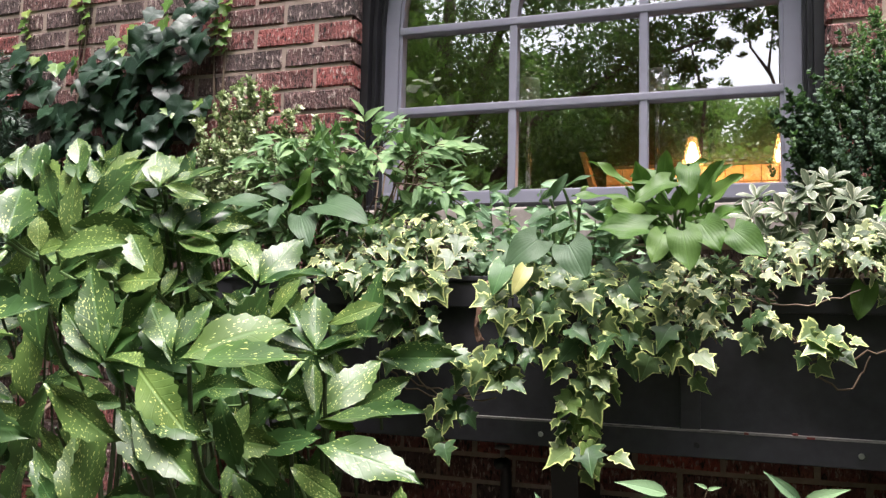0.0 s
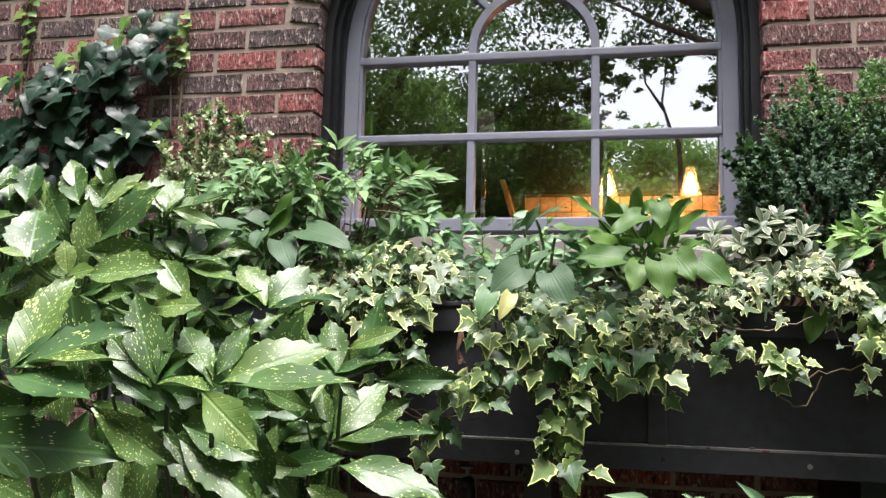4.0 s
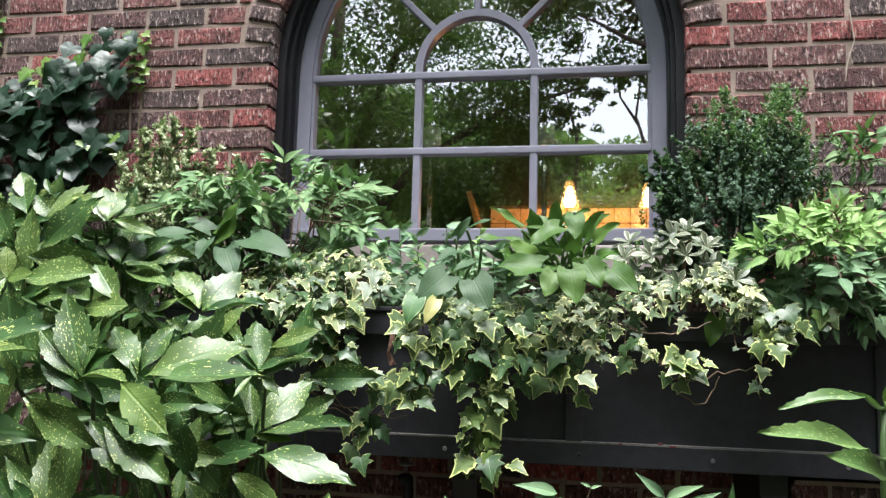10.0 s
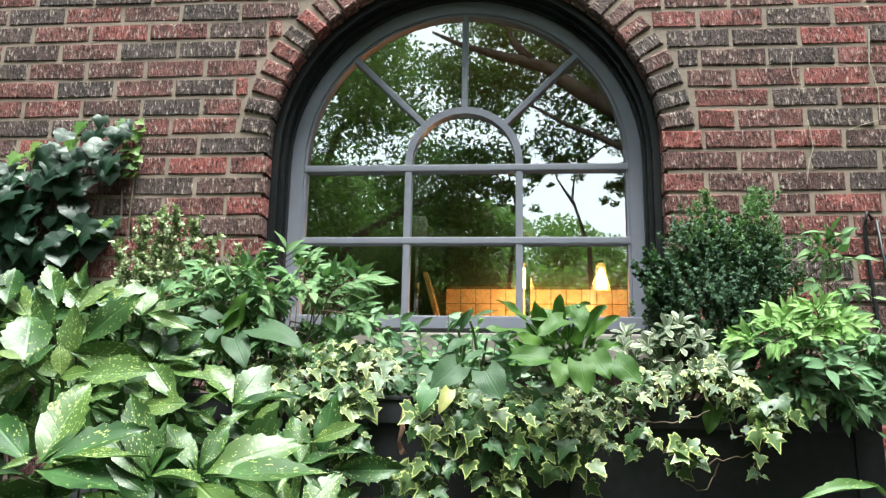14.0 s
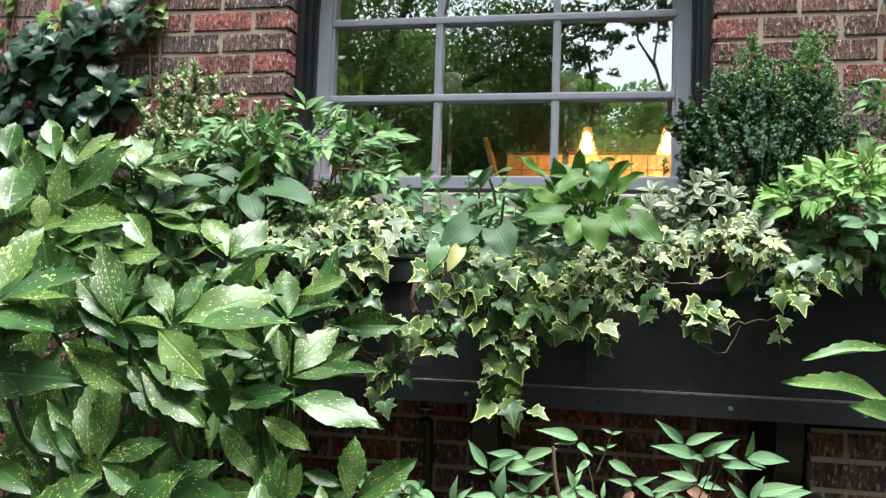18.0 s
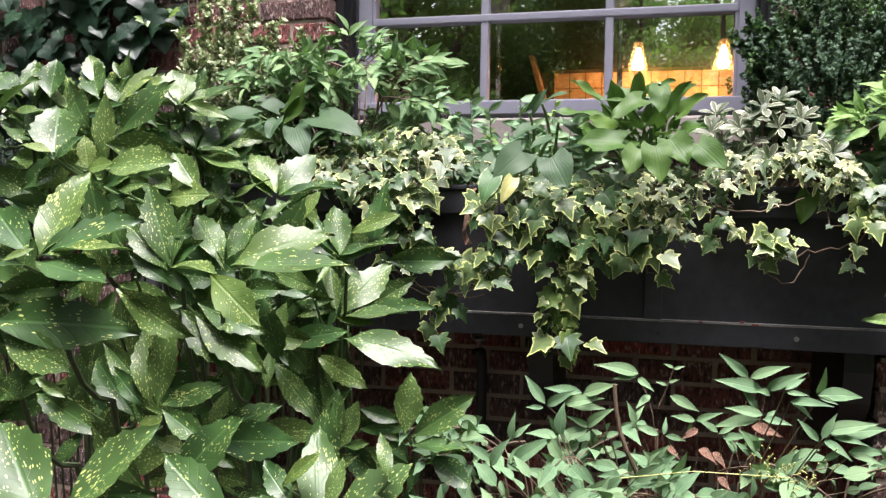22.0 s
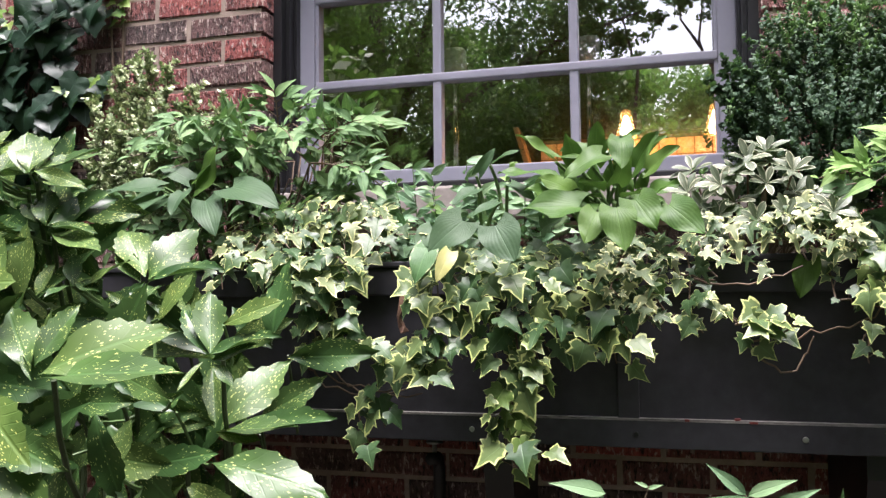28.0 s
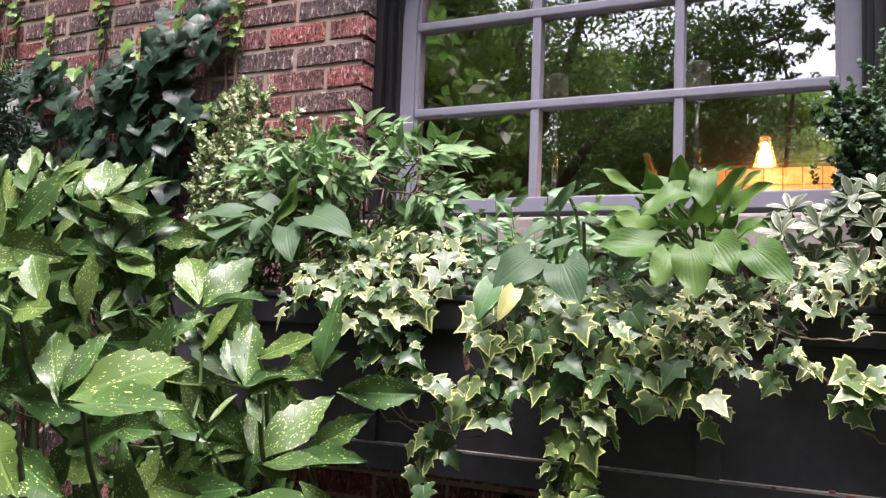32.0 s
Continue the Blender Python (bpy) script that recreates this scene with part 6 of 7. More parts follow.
# Variegated pittosporum rosettes
rng = random.Random(52)
pit = plant("variegated_pittosporum", (0.53, -0.34, SOIL_Z), "grey-green pittosporum with cream-edged spoon leaves in rosettes", "shrub")
spots = [(0.431, 1.708), (0.473, 1.671), (0.52, 1.714), (0.496, 1.641), (0.561, 1.715), (0.596, 1.654), (0.549, 1.672), (0.467, 1.616), (0.525, 1.605), (0.572, 1.612), (0.619, 1.642), (0.641, 1.613), (0.419, 1.664), (0.443, 1.634), (0.556, 1.735), (0.59, 1.69), (0.50, 1.69), (0.61, 1.59), (0.46, 1.58), (0.66, 1.585)]
for x, z in spots:
    y = -0.345 - (1.74 - z) * 0.65 + rng.uniform(-0.03, 0.03)
    at = Vector((x, y, z - 0.008))
    aim = (Vector((x - 0.53, y + 0.18, z - 1.52)).normalized() + OUT * 0.4 + UP * 0.3).normalized()
    s1 = aim.orthogonal().normalized()
    s2 = aim.cross(s1)
    part("stem", tube(bmesh.new(), curve_pts((0.53 + (x - 0.53) * 0.3, -0.32, SOIL_Z), at, (0, 0.01, 0), 4), 0.003, 0.002, 5), VINE, pit)
    n = rng.randint(8, 10)
    for i in range(n):
        a = i * 2.4 + rng.uniform(-0.2, 0.2)
        tilt = 1.25 - 0.6 * i / n
        d = aim * math.cos(tilt) + (s1 * math.cos(a) + s2 * math.sin(a)) * math.sin(tilt)
        set_leaf(pit, M_PIT, at, at + d * rng.uniform(0.030, 0.044), aim + UP * 0.3, rng.uniform(0.85, 1.1), rng)


# Small-leaved shrubs: twigs set with tiny leaves, joined
def tiny_leaves(twigs, per, size, rng, wide=0.42):
    verts, faces = [], []
    for a, b_ in twigs:
        d = (b_ - a).normalized()
        s1 = d.orthogonal().normalized()
        s2 = d.cross(s1)
        for i in range(per):
            u = rng.random()
            p = a.lerp(b_, u)
            q = rng.uniform(0, 6.28)
            o = (s1 * math.cos(q) + s2 * math.sin(q)) * rng.uniform(0.6, 1.0) + d * rng.uniform(0.2, 0.9)
            o.normalize()
            s = size * rng.uniform(0.6, 1.2)
            w = o.cross(d + Vector((rng.uniform(-0.5, 0.5), rng.uniform(-0.5, 0.5), rng.uniform(-0.5, 0.5))))
            w = w.normalized() * s * wide if w.length > 0.01 else s1 * s * wide
            up = o.cross(w).normalized() * s * 0.12
            n = len(verts)
            verts += [p, p + o * s * 0.35 + w * 0.85 + up, p + o * s * 0.75 + w * 0.7 + up, p + o * s, p + o * s * 0.75 - w * 0.7 + up, p + o * s * 0.35 - w * 0.85 + up]
            faces += [(n, n + 1, n + 2, n + 3), (n, n + 3, n + 4, n + 5)]
    return verts, faces


def joined(name, data, mat_, parent, label=""):
    me = bpy.data.meshes.new(name)
    me.from_pydata([tuple(v) for v in data[0]], [], data[1])
    me.materials.append(mat_)
    ob = part(name, me, mat_, parent, label)
    ob["kind"] = "stuff"
    return ob


rng = random.Random(61)
bx = plant("boxwood_shrub", (0.69, -0.20, SOIL_Z), "dense dark green boxwood with two feathery tops", "shrub")
twigs, tips = [], []
for i in range(1000):
    while True:
        p = Vector((rng.uniform(-1, 1), rng.uniform(-1, 1), rng.uniform(-1, 1)))
        if 0.35 < p.length < 1:
            break
    c = Vector((0.69 + p.x * 0.168, -0.20 + p.y * 0.12, 1.79 + p.z * 0.21))
    c += Vector((noise.noise(c * 9), 0, noise.noise(c * 7 + Vector((5, 0, 0))))) * 0.05
    d = (Vector((p.x * 0.8, p.y * 0.8 - 0.15, p.z * 0.5 + 0.8))).normalized()
    twigs.append((c, c + d * rng.uniform(0.03, 0.07)))
for x, z, n in ((0.66, 2.08, 40), (0.67, 2.0, 40), (0.797, 2.09, 70), (0.76, 2.03, 60), (0.73, 1.98, 50), (0.58, 1.93, 30), (0.84, 1.96, 40), (0.52, 1.84, 16), (0.62, 1.98, 30)):
    for i in range(n):
        u = rng.random()
        c = Vector((x + rng.gauss(0, 0.048) * (1.25 - u), -0.2 + rng.gauss(0, 0.04), z - 0.19 + 0.17 * u))
        tips.append((c, c + Vector((rng.uniform(-0.3, 0.3), rng.uniform(-0.3, 0.1), 1)).normalized() * rng.uniform(0.03, 0.055)))
for x, z in ((0.480, 1.872), (0.500, 1.842), (0.500, 1.90), (0.51, 1.80)):
    a, b_ = Vector((0.60, -0.22, z - 0.07)), Vector((x, -0.25, z))
    part("branch", tube(bmesh.new(), curve_pts(a, b_, (0, 0, 0.012), 5), 0.0025, 0.001, 4), BARK, bx)
    for k in range(26):
        p = a.lerp(b_, 0.15 + 0.85 * k / 25) + Vector((0, 0, 0.012))
        twigs.append((p, p + Vector((rng.uniform(-0.8, 0.3), rng.uniform(-0.6, 0.4), rng.uniform(-0.5, 1.0))).normalized() * rng.uniform(0.015, 0.03)))
for i in range(14):
    tube(br := bmesh.new(), curve_pts((0.69 + rng.uniform(-0.04, 0.04), -0.20, SOIL_Z), (0.69 + rng.uniform(-0.13, 0.15), -0.2 + rng.uniform(-0.08, 0.08), rng.uniform(1.75, 1.98)), (0, 0, 0), 4), 0.004, 0.002, 5)
    part("branch", br, BARK, bx)
joined("foliage", tiny_leaves(twigs, 36, 0.0092, rng, 0.5), BOX, bx, "tiny glossy dark green leaves")
joined("new_growth", tiny_leaves(tips, 30, 0.0110, rng, 0.27), BOX_TIP, bx, "paler green new tips")

rng = random.Random(62)
vs = plant("variegated_holly", (-0.78, -0.24, SOIL_Z), "small-leaved cream-variegated holly with upright sprigs", "shrub")
twigs = []
for x, z, n in ((-0.868, 2.03, 15), (-0.75, 2.03, 15), (-0.664, 1.97, 11), (-0.585, 1.93, 9), (-0.925, 1.95, 9), (-0.81, 1.95, 12), (-0.70, 1.92, 10), (-0.83, 1.88, 12), (-0.74, 1.87, 12), (-0.90, 1.87, 10), (-0.66, 1.88, 10), (-0.86, 1.80, 10), (-0.78, 1.82, 11), (-0.72, 1.79, 10), (-0.93, 1.79, 9), (-0.64, 1.80, 9), (-0.60, 1.86, 10), (-0.69, 2.0, 10), (-0.80, 2.04, 12), (-0.56, 1.80, 9)):
    foot, top = Vector((-0.78 + (x + 0.78) * 0.4, -0.24, SOIL_Z)), Vector((x, -0.25 + rng.uniform(-0.05, 0.03), z))
    part("branch", tube(bmesh.new(), curve_pts(foot, top, (0, 0, 0), 6), 0.003, 0.001, 4), VINE, vs)
    for k in range(n * 4):
        u = 0.34 + 0.64 * k / (n * 4 - 1)
        p = foot.lerp(top, u)
        twigs.append((p, p + Vector((rng.uniform(-1, 1), rng.uniform(-1, 0.5), rng.uniform(0.4, 1.4))).normalized() * rng.uniform(0.05, 0.12) * (1.25 - u)))
    twigs.append((foot.lerp(top, 0.85), top))
joined("foliage", tiny_leaves(twigs, 20, 0.0125, rng, 0.42), VARI, vs, "tiny cream and green leaves")

rng = random.Random(63)
jn = plant("dark_juniper", (-1.72, -0.28, 0), "dark feathery juniper against the ivy-covered wall", "shrub")
twigs, stems = [], bmesh.new()
tube(stems, [(-1.72, -0.28, 0), (-1.72, -0.27, 1.9)], 0.03, 0.01, 7)
for i in range(260):
    h = rng.random()
    a = rng.uniform(0, 6.28)
    r = (0.26 - 0.17 * h) * math.sqrt(rng.random())
    c = Vector((-1.72 + r * math.cos(a), -0.28 + r * 0.7 * math.sin(a), 1.35 + 0.78 * h))
    d = Vector((math.cos(a) * 0.7, math.sin(a) * 0.5 - 0.3, rng.uniform(0.0, 0.8))).normalized()
    twigs.append((c, c + d * 0.10))
part("trunk", stems, BARK, jn)
joined("needles", tiny_leaves(twigs, 42, 0.028, rng, 0.07), CONIFER, jn, "fine dark blue-green needles")


# Trailing ivy over the planter's front
def strand(parent, stems, pts, step, size, rng, meshes, spread=0.03, face=OUT, start=0.0):
    pts = [Vector(p) for p in pts]
    tube(stems, pts, 0.0022, 0.0012, 4)
    lens = [(b_ - a).length for a, b_ in zip(pts, pts[1:])]
    total, s = sum(lens), start
    flip = 1
    while s < total:
        r, i = s, 0
        while i < len(lens) - 1 and r > lens[i]:
            r -= lens[i]
            i += 1
        p = pts[i].lerp(pts[i + 1], min(1, r / lens[i]))
        along = (pts[i + 1] - pts[i]).normalized()
        sz = size * rng.choice((0.5, 0.75, 0.9, 1.0, 1.1, 1.25)) * rng.uniform(0.9, 1.1)
        hang = Vector((flip * rng.uniform(0.0, 1.1), rng.uniform(-0.6, 0.1), -rng.uniform(0.15, 1.0))) + along * 0.35
        hang.normalize()
        base = p + Vector((flip * rng.uniform(0.0, spread), -rng.uniform(0.004, 0.035), rng.uniform(-0.005, 0.02)))
        n = face * rng.uniform(0.5, 1.1) + UP * rng.uniform(0.3, 1.5) + Vector((rng.uniform(-0.9, 0.9), 0, 0))
        set_leaf(parent, meshes, base, base + hang * sz, n, rng.uniform(0.9, 1.1), rng)
        tube(stems, [p, base], 0.0008, 0.0006, 3)
        flip = -flip
        s += step * rng.uniform(0.7, 1.3)


IVY_CENTRE = (
    ((0.010, 1.529), (0.034, 1.480), (0.047, 1.427)),
    ((0.053, 1.530), (0.083, 1.470), (0.104, 1.388), (0.123, 1.330)),
    ((0.098, 1.512), (0.132, 1.447), (0.158, 1.378), (0.171, 1.321)),
    ((0.142, 1.507), (0.167, 1.437), (0.181, 1.379)),
    ((0.076, 1.481), (0.085, 1.411), (0.093, 1.341)),
    ((0.121, 1.412), (0.129, 1.342), (0.114, 1.295), (0.108, 1.248), (0.117, 1.202), (0.134, 1.170)),
    ((0.123, 1.319), (0.104, 1.271), (0.097, 1.219), (0.151, 1.210)),
    ((0.189, 1.521), (0.203, 1.449), (0.222, 1.381)),
    ((0.231, 1.509), (0.244, 1.440), (0.258, 1.365)),
    ((0.266, 1.487), (0.280, 1.418), (0.298, 1.361)),
    ((0.302, 1.442), (0.320, 1.397), (0.344, 1.363)),
    ((-0.026, 1.515), (-0.016, 1.479), (0.004, 1.444)),
    ((0.178, 1.497), (0.143, 1.466), (0.133, 1.412)),
    ((0.243, 1.486), (0.214, 1.456), (0.204, 1.403)))
IVY_SIDE = (
    ((-0.220, 1.498), (-0.224, 1.448), (-0.235, 1.393), (-0.213, 1.351)),
    ((-0.182, 1.493), (-0.185, 1.437), (-0.163, 1.377), (-0.111, 1.349)),
    ((-0.204, 1.424), (-0.138, 1.378), (-0.062, 1.370), (0.006, 1.384)),
    ((-0.164, 1.401), (-0.099, 1.362), (-0.035, 1.335), (-0.016, 1.323)),
    ((-0.054, 1.478), (-0.020, 1.430), (0.012, 1.384), (0.028, 1.367)),
    ((-0.245, 1.473), (-0.249, 1.422), (-0.252, 1.362)),
    ((-0.147, 1.318), (-0.126, 1.283), (-0.115, 1.242)),
    ((-0.170, 1.280), (-0.156, 1.234), (-0.144, 1.205)),
    ((-0.039, 1.430), (-0.013, 1.383), (-0.035, 1.335)))
CREAM_SIDE = (
    ((-0.324, 1.628), (-0.319, 1.573), (-0.279, 1.522), (-0.220, 1.485)),
    ((-0.277, 1.655), (-0.264, 1.601), (-0.232, 1.549), (-0.194, 1.493)),
    ((-0.229, 1.649), (-0.217, 1.602), (-0.194, 1.556)),
    ((-0.373, 1.627), (-0.335, 1.587), (-0.298, 1.547), (-0.260, 1.497)),
    ((-0.181, 1.643), (-0.164, 1.603), (-0.132, 1.577), (-0.110, 1.564)),
    ((-0.304, 1.641), (-0.281, 1.588), (-0.246, 1.523)),
    ((-0.426, 1.613), (-0.429, 1.571), (-0.399, 1.519)),
    ((-0.381, 1.600), (-0.380, 1.546), (-0.339, 1.495)),
    ((-0.450, 1.599), (-0.441, 1.544), (-0.434, 1.493)),
    ((-0.241, 1.589), (-0.212, 1.549), (-0.171, 1.511)),
    ((-0.308, 1.534), (-0.272, 1.484), (-0.238, 1.447)),
    ((-0.393, 1.545), (-0.332, 1.521), (-0.274, 1.502)),
    ((-0.140, 1.630), (-0.108, 1.591), (-0.069, 1.592)))
CREAM_STAR = (
    ((0.294, 1.554), (0.318, 1.512), (0.331, 1.466), (0.360, 1.421)),
    ((0.318, 1.554), (0.290, 1.488), (0.308, 1.453), (0.354, 1.444)),
    ((0.353, 1.561), (0.388, 1.538), (0.364, 1.490)),
    ((0.341, 1.489), (0.377, 1.444), (0.411, 1.434), (0.438, 1.412)),
    ((0.411, 1.468), (0.466, 1.458), (0.488, 1.425)),
    ((0.429, 1.563), (0.439, 1.527), (0.455, 1.503)),
    ((0.488, 1.425), (0.522, 1.432), (0.560, 1.450)),
    ((0.500, 1.392), (0.533, 1.404), (0.570, 1.428)))
CREAM_STAR_UPPER = (
    ((0.482, 1.589), (0.491, 1.552), (0.513, 1.529), (0.534, 1.512)),
    ((0.506, 1.601), (0.527, 1.571), (0.549, 1.565)),
    ((0.587, 1.615), (0.594, 1.578), (0.607, 1.543)),
    ((0.632, 1.616), (0.637, 1.567), (0.644, 1.532)),
    ((0.663, 1.592), (0.670, 1.562), (0.676, 1.539)),
    ((0.560, 1.565), (0.603, 1.549), (0.657, 1.544)),
    ((0.584, 1.591), (0.620, 1.594), (0.649, 1.567)))
IVY_END = (
    ((0.710, 1.534), (0.699, 1.499), (0.689, 1.466)),
    ((0.747, 1.535), (0.736, 1.500), (0.714, 1.477)),
    ((0.729, 1.517), (0.752, 1.500), (0.736, 1.484)),
    ((0.803, 1.530), (0.817, 1.519), (0.823, 1.511)),
    ((0.687, 1.522), (0.704, 1.483), (0.699, 1.455)),
    ((0.630, 1.464), (0.651, 1.465), (0.662, 1.453)),
    ((0.693, 1.455), (0.710, 1.449), (0.719, 1.434)),
    ((0.674, 1.410), (0.677, 1.388), (0.677, 1.366)))
LOOPS_END = (
    ((0.421, 1.498), (0.488, 1.488), (0.543, 1.500), (0.589, 1.519)),
    ((0.571, 1.400), (0.598, 1.413), (0.640, 1.418), (0.683, 1.432), (0.704, 1.455)),
    ((0.511, 1.381), (0.543, 1.354), (0.567, 1.347), (0.587, 1.373), (0.600, 1.407)),
    ((0.678, 1.465), (0.681, 1.432), (0.677, 1.388)),
    ((0.388, 1.514), (0.416, 1.505), (0.455, 1.498)))
LOOPS_SIDE = (
    ((-0.264, 1.348), (-0.230, 1.314), (-0.159, 1.299), (-0.084, 1.309), (-0.035, 1.322)),
    ((-0.272, 1.373), (-0.212, 1.321), (-0.133, 1.292), (-0.046, 1.304)),
    ((-0.239, 1.362), (-0.186, 1.316), (-0.109, 1.307), (-0.047, 1.334)),
    ((0.110, 1.202), (0.122, 1.163), (0.140, 1.161), (0.137, 1.187)))


def over(path, rng):
    """A vine's line over the rim and down the planter's front."""
    pts = [Vector((x + rng.uniform(-0.006, 0.006), -0.425 - 0.065 * min(1.0, max(0.0, (1.62 - z) / 0.12)) + rng.uniform(-0.016, 0.014), z)) for x, z in path]
    if pts[0].z > 1.44:
        x, z = pts[0].x, max(1.55, pts[0].z)
        pts = [Vector((x, -0.31, SOIL_Z)), Vector((x, -0.385, z + 0.005))] + pts
    smooth_ = [pts[0]]
    for a, b_ in zip(pts, pts[1:]):
        smooth_ += [a.lerp(b_, 0.5) + Vector((rng.uniform(-0.006, 0.006), rng.uniform(-0.005, 0.005), 0)), b_]
    return smooth_


def ivy(parent, paths, step, size, rng, meshes, face=OUT, spread=0.03):
    stems = bmesh.new()
    for path in paths:
        pts = over(path, rng)
        first = 0.11 if (pts[0].y > -0.35) else 0.0
        strand(parent, stems, pts, step, size, rng, meshes, spread, face, first)
    part("vine", stems, VINE, parent, "thin brown vines")


def loops(parent, paths, rng):
    for path in paths:
        pts = [Vector((x, -0.48 + rng.uniform(-0.012, 0.012), z)) for x, z in path]
        fine = [a.lerp(b_, u) + Vector((0, 0, 0.004 * math.sin(7 * u + 3 * a.x))) for a, b_ in zip(pts, pts[1:]) for u in (0, 0.33, 0.67)] + [pts[-1]]
        part("vine", tube(bmesh.new(), fine, 0.0020, 0.0014, 5), VINE, parent, "bare looping brown vine")


rng = random.Random(91)
iv = plant("trailing_ivy", (0.15, -0.33, SOIL_Z), "trailing ivy with pale-edged green leaves hanging over the planter", "ivy", "ivies in the planter")
ivy(iv, IVY_CENTRE[:5] + IVY_CENTRE[7:], 0.021, 0.043, rng, M_IVY)
ivy(iv, IVY_CENTRE[5:7], 0.016, 0.045, rng, M_IVY[:2] + M_IVY_LIME)
iv2 = plant("trailing_ivy", (-0.25, -0.33, SOIL_Z), "trailing ivy with pale-edged leaves and looping brown vines", "ivy", "ivies in the planter")
ivy(iv2, IVY_SIDE, 0.018, 0.043, rng, M_IVY, spread=0.022)
loops(iv2, LOOPS_SIDE, rng)
iv3 = plant("cream_ivy", (-0.26, -0.30, SOIL_Z), "mounded ivy with green and cream variegated leaves", "ivy", "ivies in the planter")
ivy(iv3, CREAM_SIDE[0::2], 0.018, 0.038, rng, M_IVY_CREAM, OUT * 0.7 + UP * 0.5)
ivy(iv3, CREAM_SIDE[1::2], 0.018, 0.038, rng, M_IVY_CREAM[:1] + M_IVY, OUT * 0.7 + UP * 0.5)
iv4 = plant("cream_ivy", (0.48, -0.33, SOIL_Z), "star-leaved cream and yellow variegated ivy below the pittosporum", "ivy", "ivies in the planter")
ivy(iv4, CREAM_STAR[:3] + CREAM_STAR[5:6], 0.0125, 0.033, rng, M_IVY_STAR, spread=0.022)
ivy(iv4, CREAM_STAR[3:5], 0.015, 0.034, rng, M_IVY_STAR[:1] + M_IVY, spread=0.022)
ivy(iv4, CREAM_STAR[6:], 0.018, 0.037, rng, M_IVY)
ivy(iv4, CREAM_STAR_UPPER, 0.0115, 0.029, rng, M_IVY_STAR, OUT * 0.8 + UP * 0.4, spread=0.02)
loops(iv4, LOOPS_END, rng)
iv5 = plant("trailing_ivy", (0.76, -0.33, SOIL_Z), "short ivy trail with yellow-green leaves below the nandina", "ivy", "ivies in the planter")
ivy(iv5, IVY_END[:5], 0.019, 0.035, rng, M_IVY_LIME + M_IVY, spread=0.012)
ivy(iv5, IVY_END[5:], 0.022, 0.028, rng, M_IVY, spread=0.006)
lone = plant("creeping_vine", (0.59, -0.36, SOIL_Z), "single smooth heart-shaped leaf hanging over the planter's rim", "vine")
set_leaf(lone, M_HOSTA, (0.60, -0.455, 1.527), (0.586, -0.465, 1.468), (0, -1, 0.5), 0.85, rng)
part("stalk", tube(bmesh.new(), [(0.59, -0.34, SOIL_Z), (0.60, -0.41, 1.545), (0.60, -0.455, 1.527)], 0.002, 0.0015, 5), VINE, lone)
bm = bmesh.new()
tube(bm, [(-0.088, -0.385, 1.535), (-0.090, -0.425, 1.525), (-0.095, -0.44, 1.49), (-0.091, -0.445, 1.465), (-0.100, -0.445, 1.44), (-0.094, -0.445, 1.42), (-0.09, -0.445, 1.41)], 0.002, 0.007, 7)
for v in bm.verts:
    v.co += Vector((noise.noise(v.co * 90), noise.noise(v.co * 80), 0)) * 0.007
tagged(part("withered_leaf", bm, DEAD, None), "curled brown withered leaf hanging over the planter", "leaf")

# Ivy climbing the wall
rng = random.Random(17)
wi = plant("wall_ivy", (-1.4, -0.03, 0.0), "dark green ivy climbing the brick wall with young lime tips", "ivy")
stems = bmesh.new()
OUTLINE = ((-2.2, 2.30), (-1.75, 2.27), (-1.47, 2.22), (-1.36, 2.31), (-1.22, 2.33), (-1.11, 2.40), (-1.0, 2.38), (-1.02, 2.22), (-1.13, 2.19), (-1.19, 2.08), (-1.10, 2.06), (-1.05, 2.09), (-1.03, 2.05), (-1.15, 1.98), (-1.18, 1.85), (-1.2, 1.6), (-2.2, 1.6))


def inside(x, z, line):
    hit = False
    for (x0, z0), (x1, z1) in zip(line, line[1:] + line[:1]):
        if (z0 > z) != (z1 > z) and x < x0 + (z - z0) / (z1 - z0) * (x1 - x0):
            hit = not hit
    return hit


count = 0
while count < 500:
    x, z = rng.uniform(-2.15, -0.98), rng.uniform(1.62, 2.42)
    if not inside(x, z, OUTLINE) or (x < -1.5 and rng.random() < 0.45):
        continue
    count += 1
    high_up = not inside(x, z + 0.05, OUTLINE)
    p = Vector((x, -rng.uniform(0.012, 0.085), z + 0.015))
    d = Vector((rng.uniform(-0.8, 0.8), -rng.uniform(0.05, 0.5), -rng.uniform(0.4, 1.0))).normalized()
    s = rng.choice((0.040, 0.052, 0.062, 0.074)) * rng.uniform(0.9, 1.15)
    young = high_up and rng.random() < 0.4
    n = OUT + UP * rng.uniform(0.1, 1.2) + Vector((rng.uniform(-0.45, 0.45), 0, 0))
    set_leaf(wi, M_IVY_YOUNG if young else M_IVY_WALL, p, p + d * (s * 0.7 if young else s), n, rng.uniform(0.88, 1.08), rng)
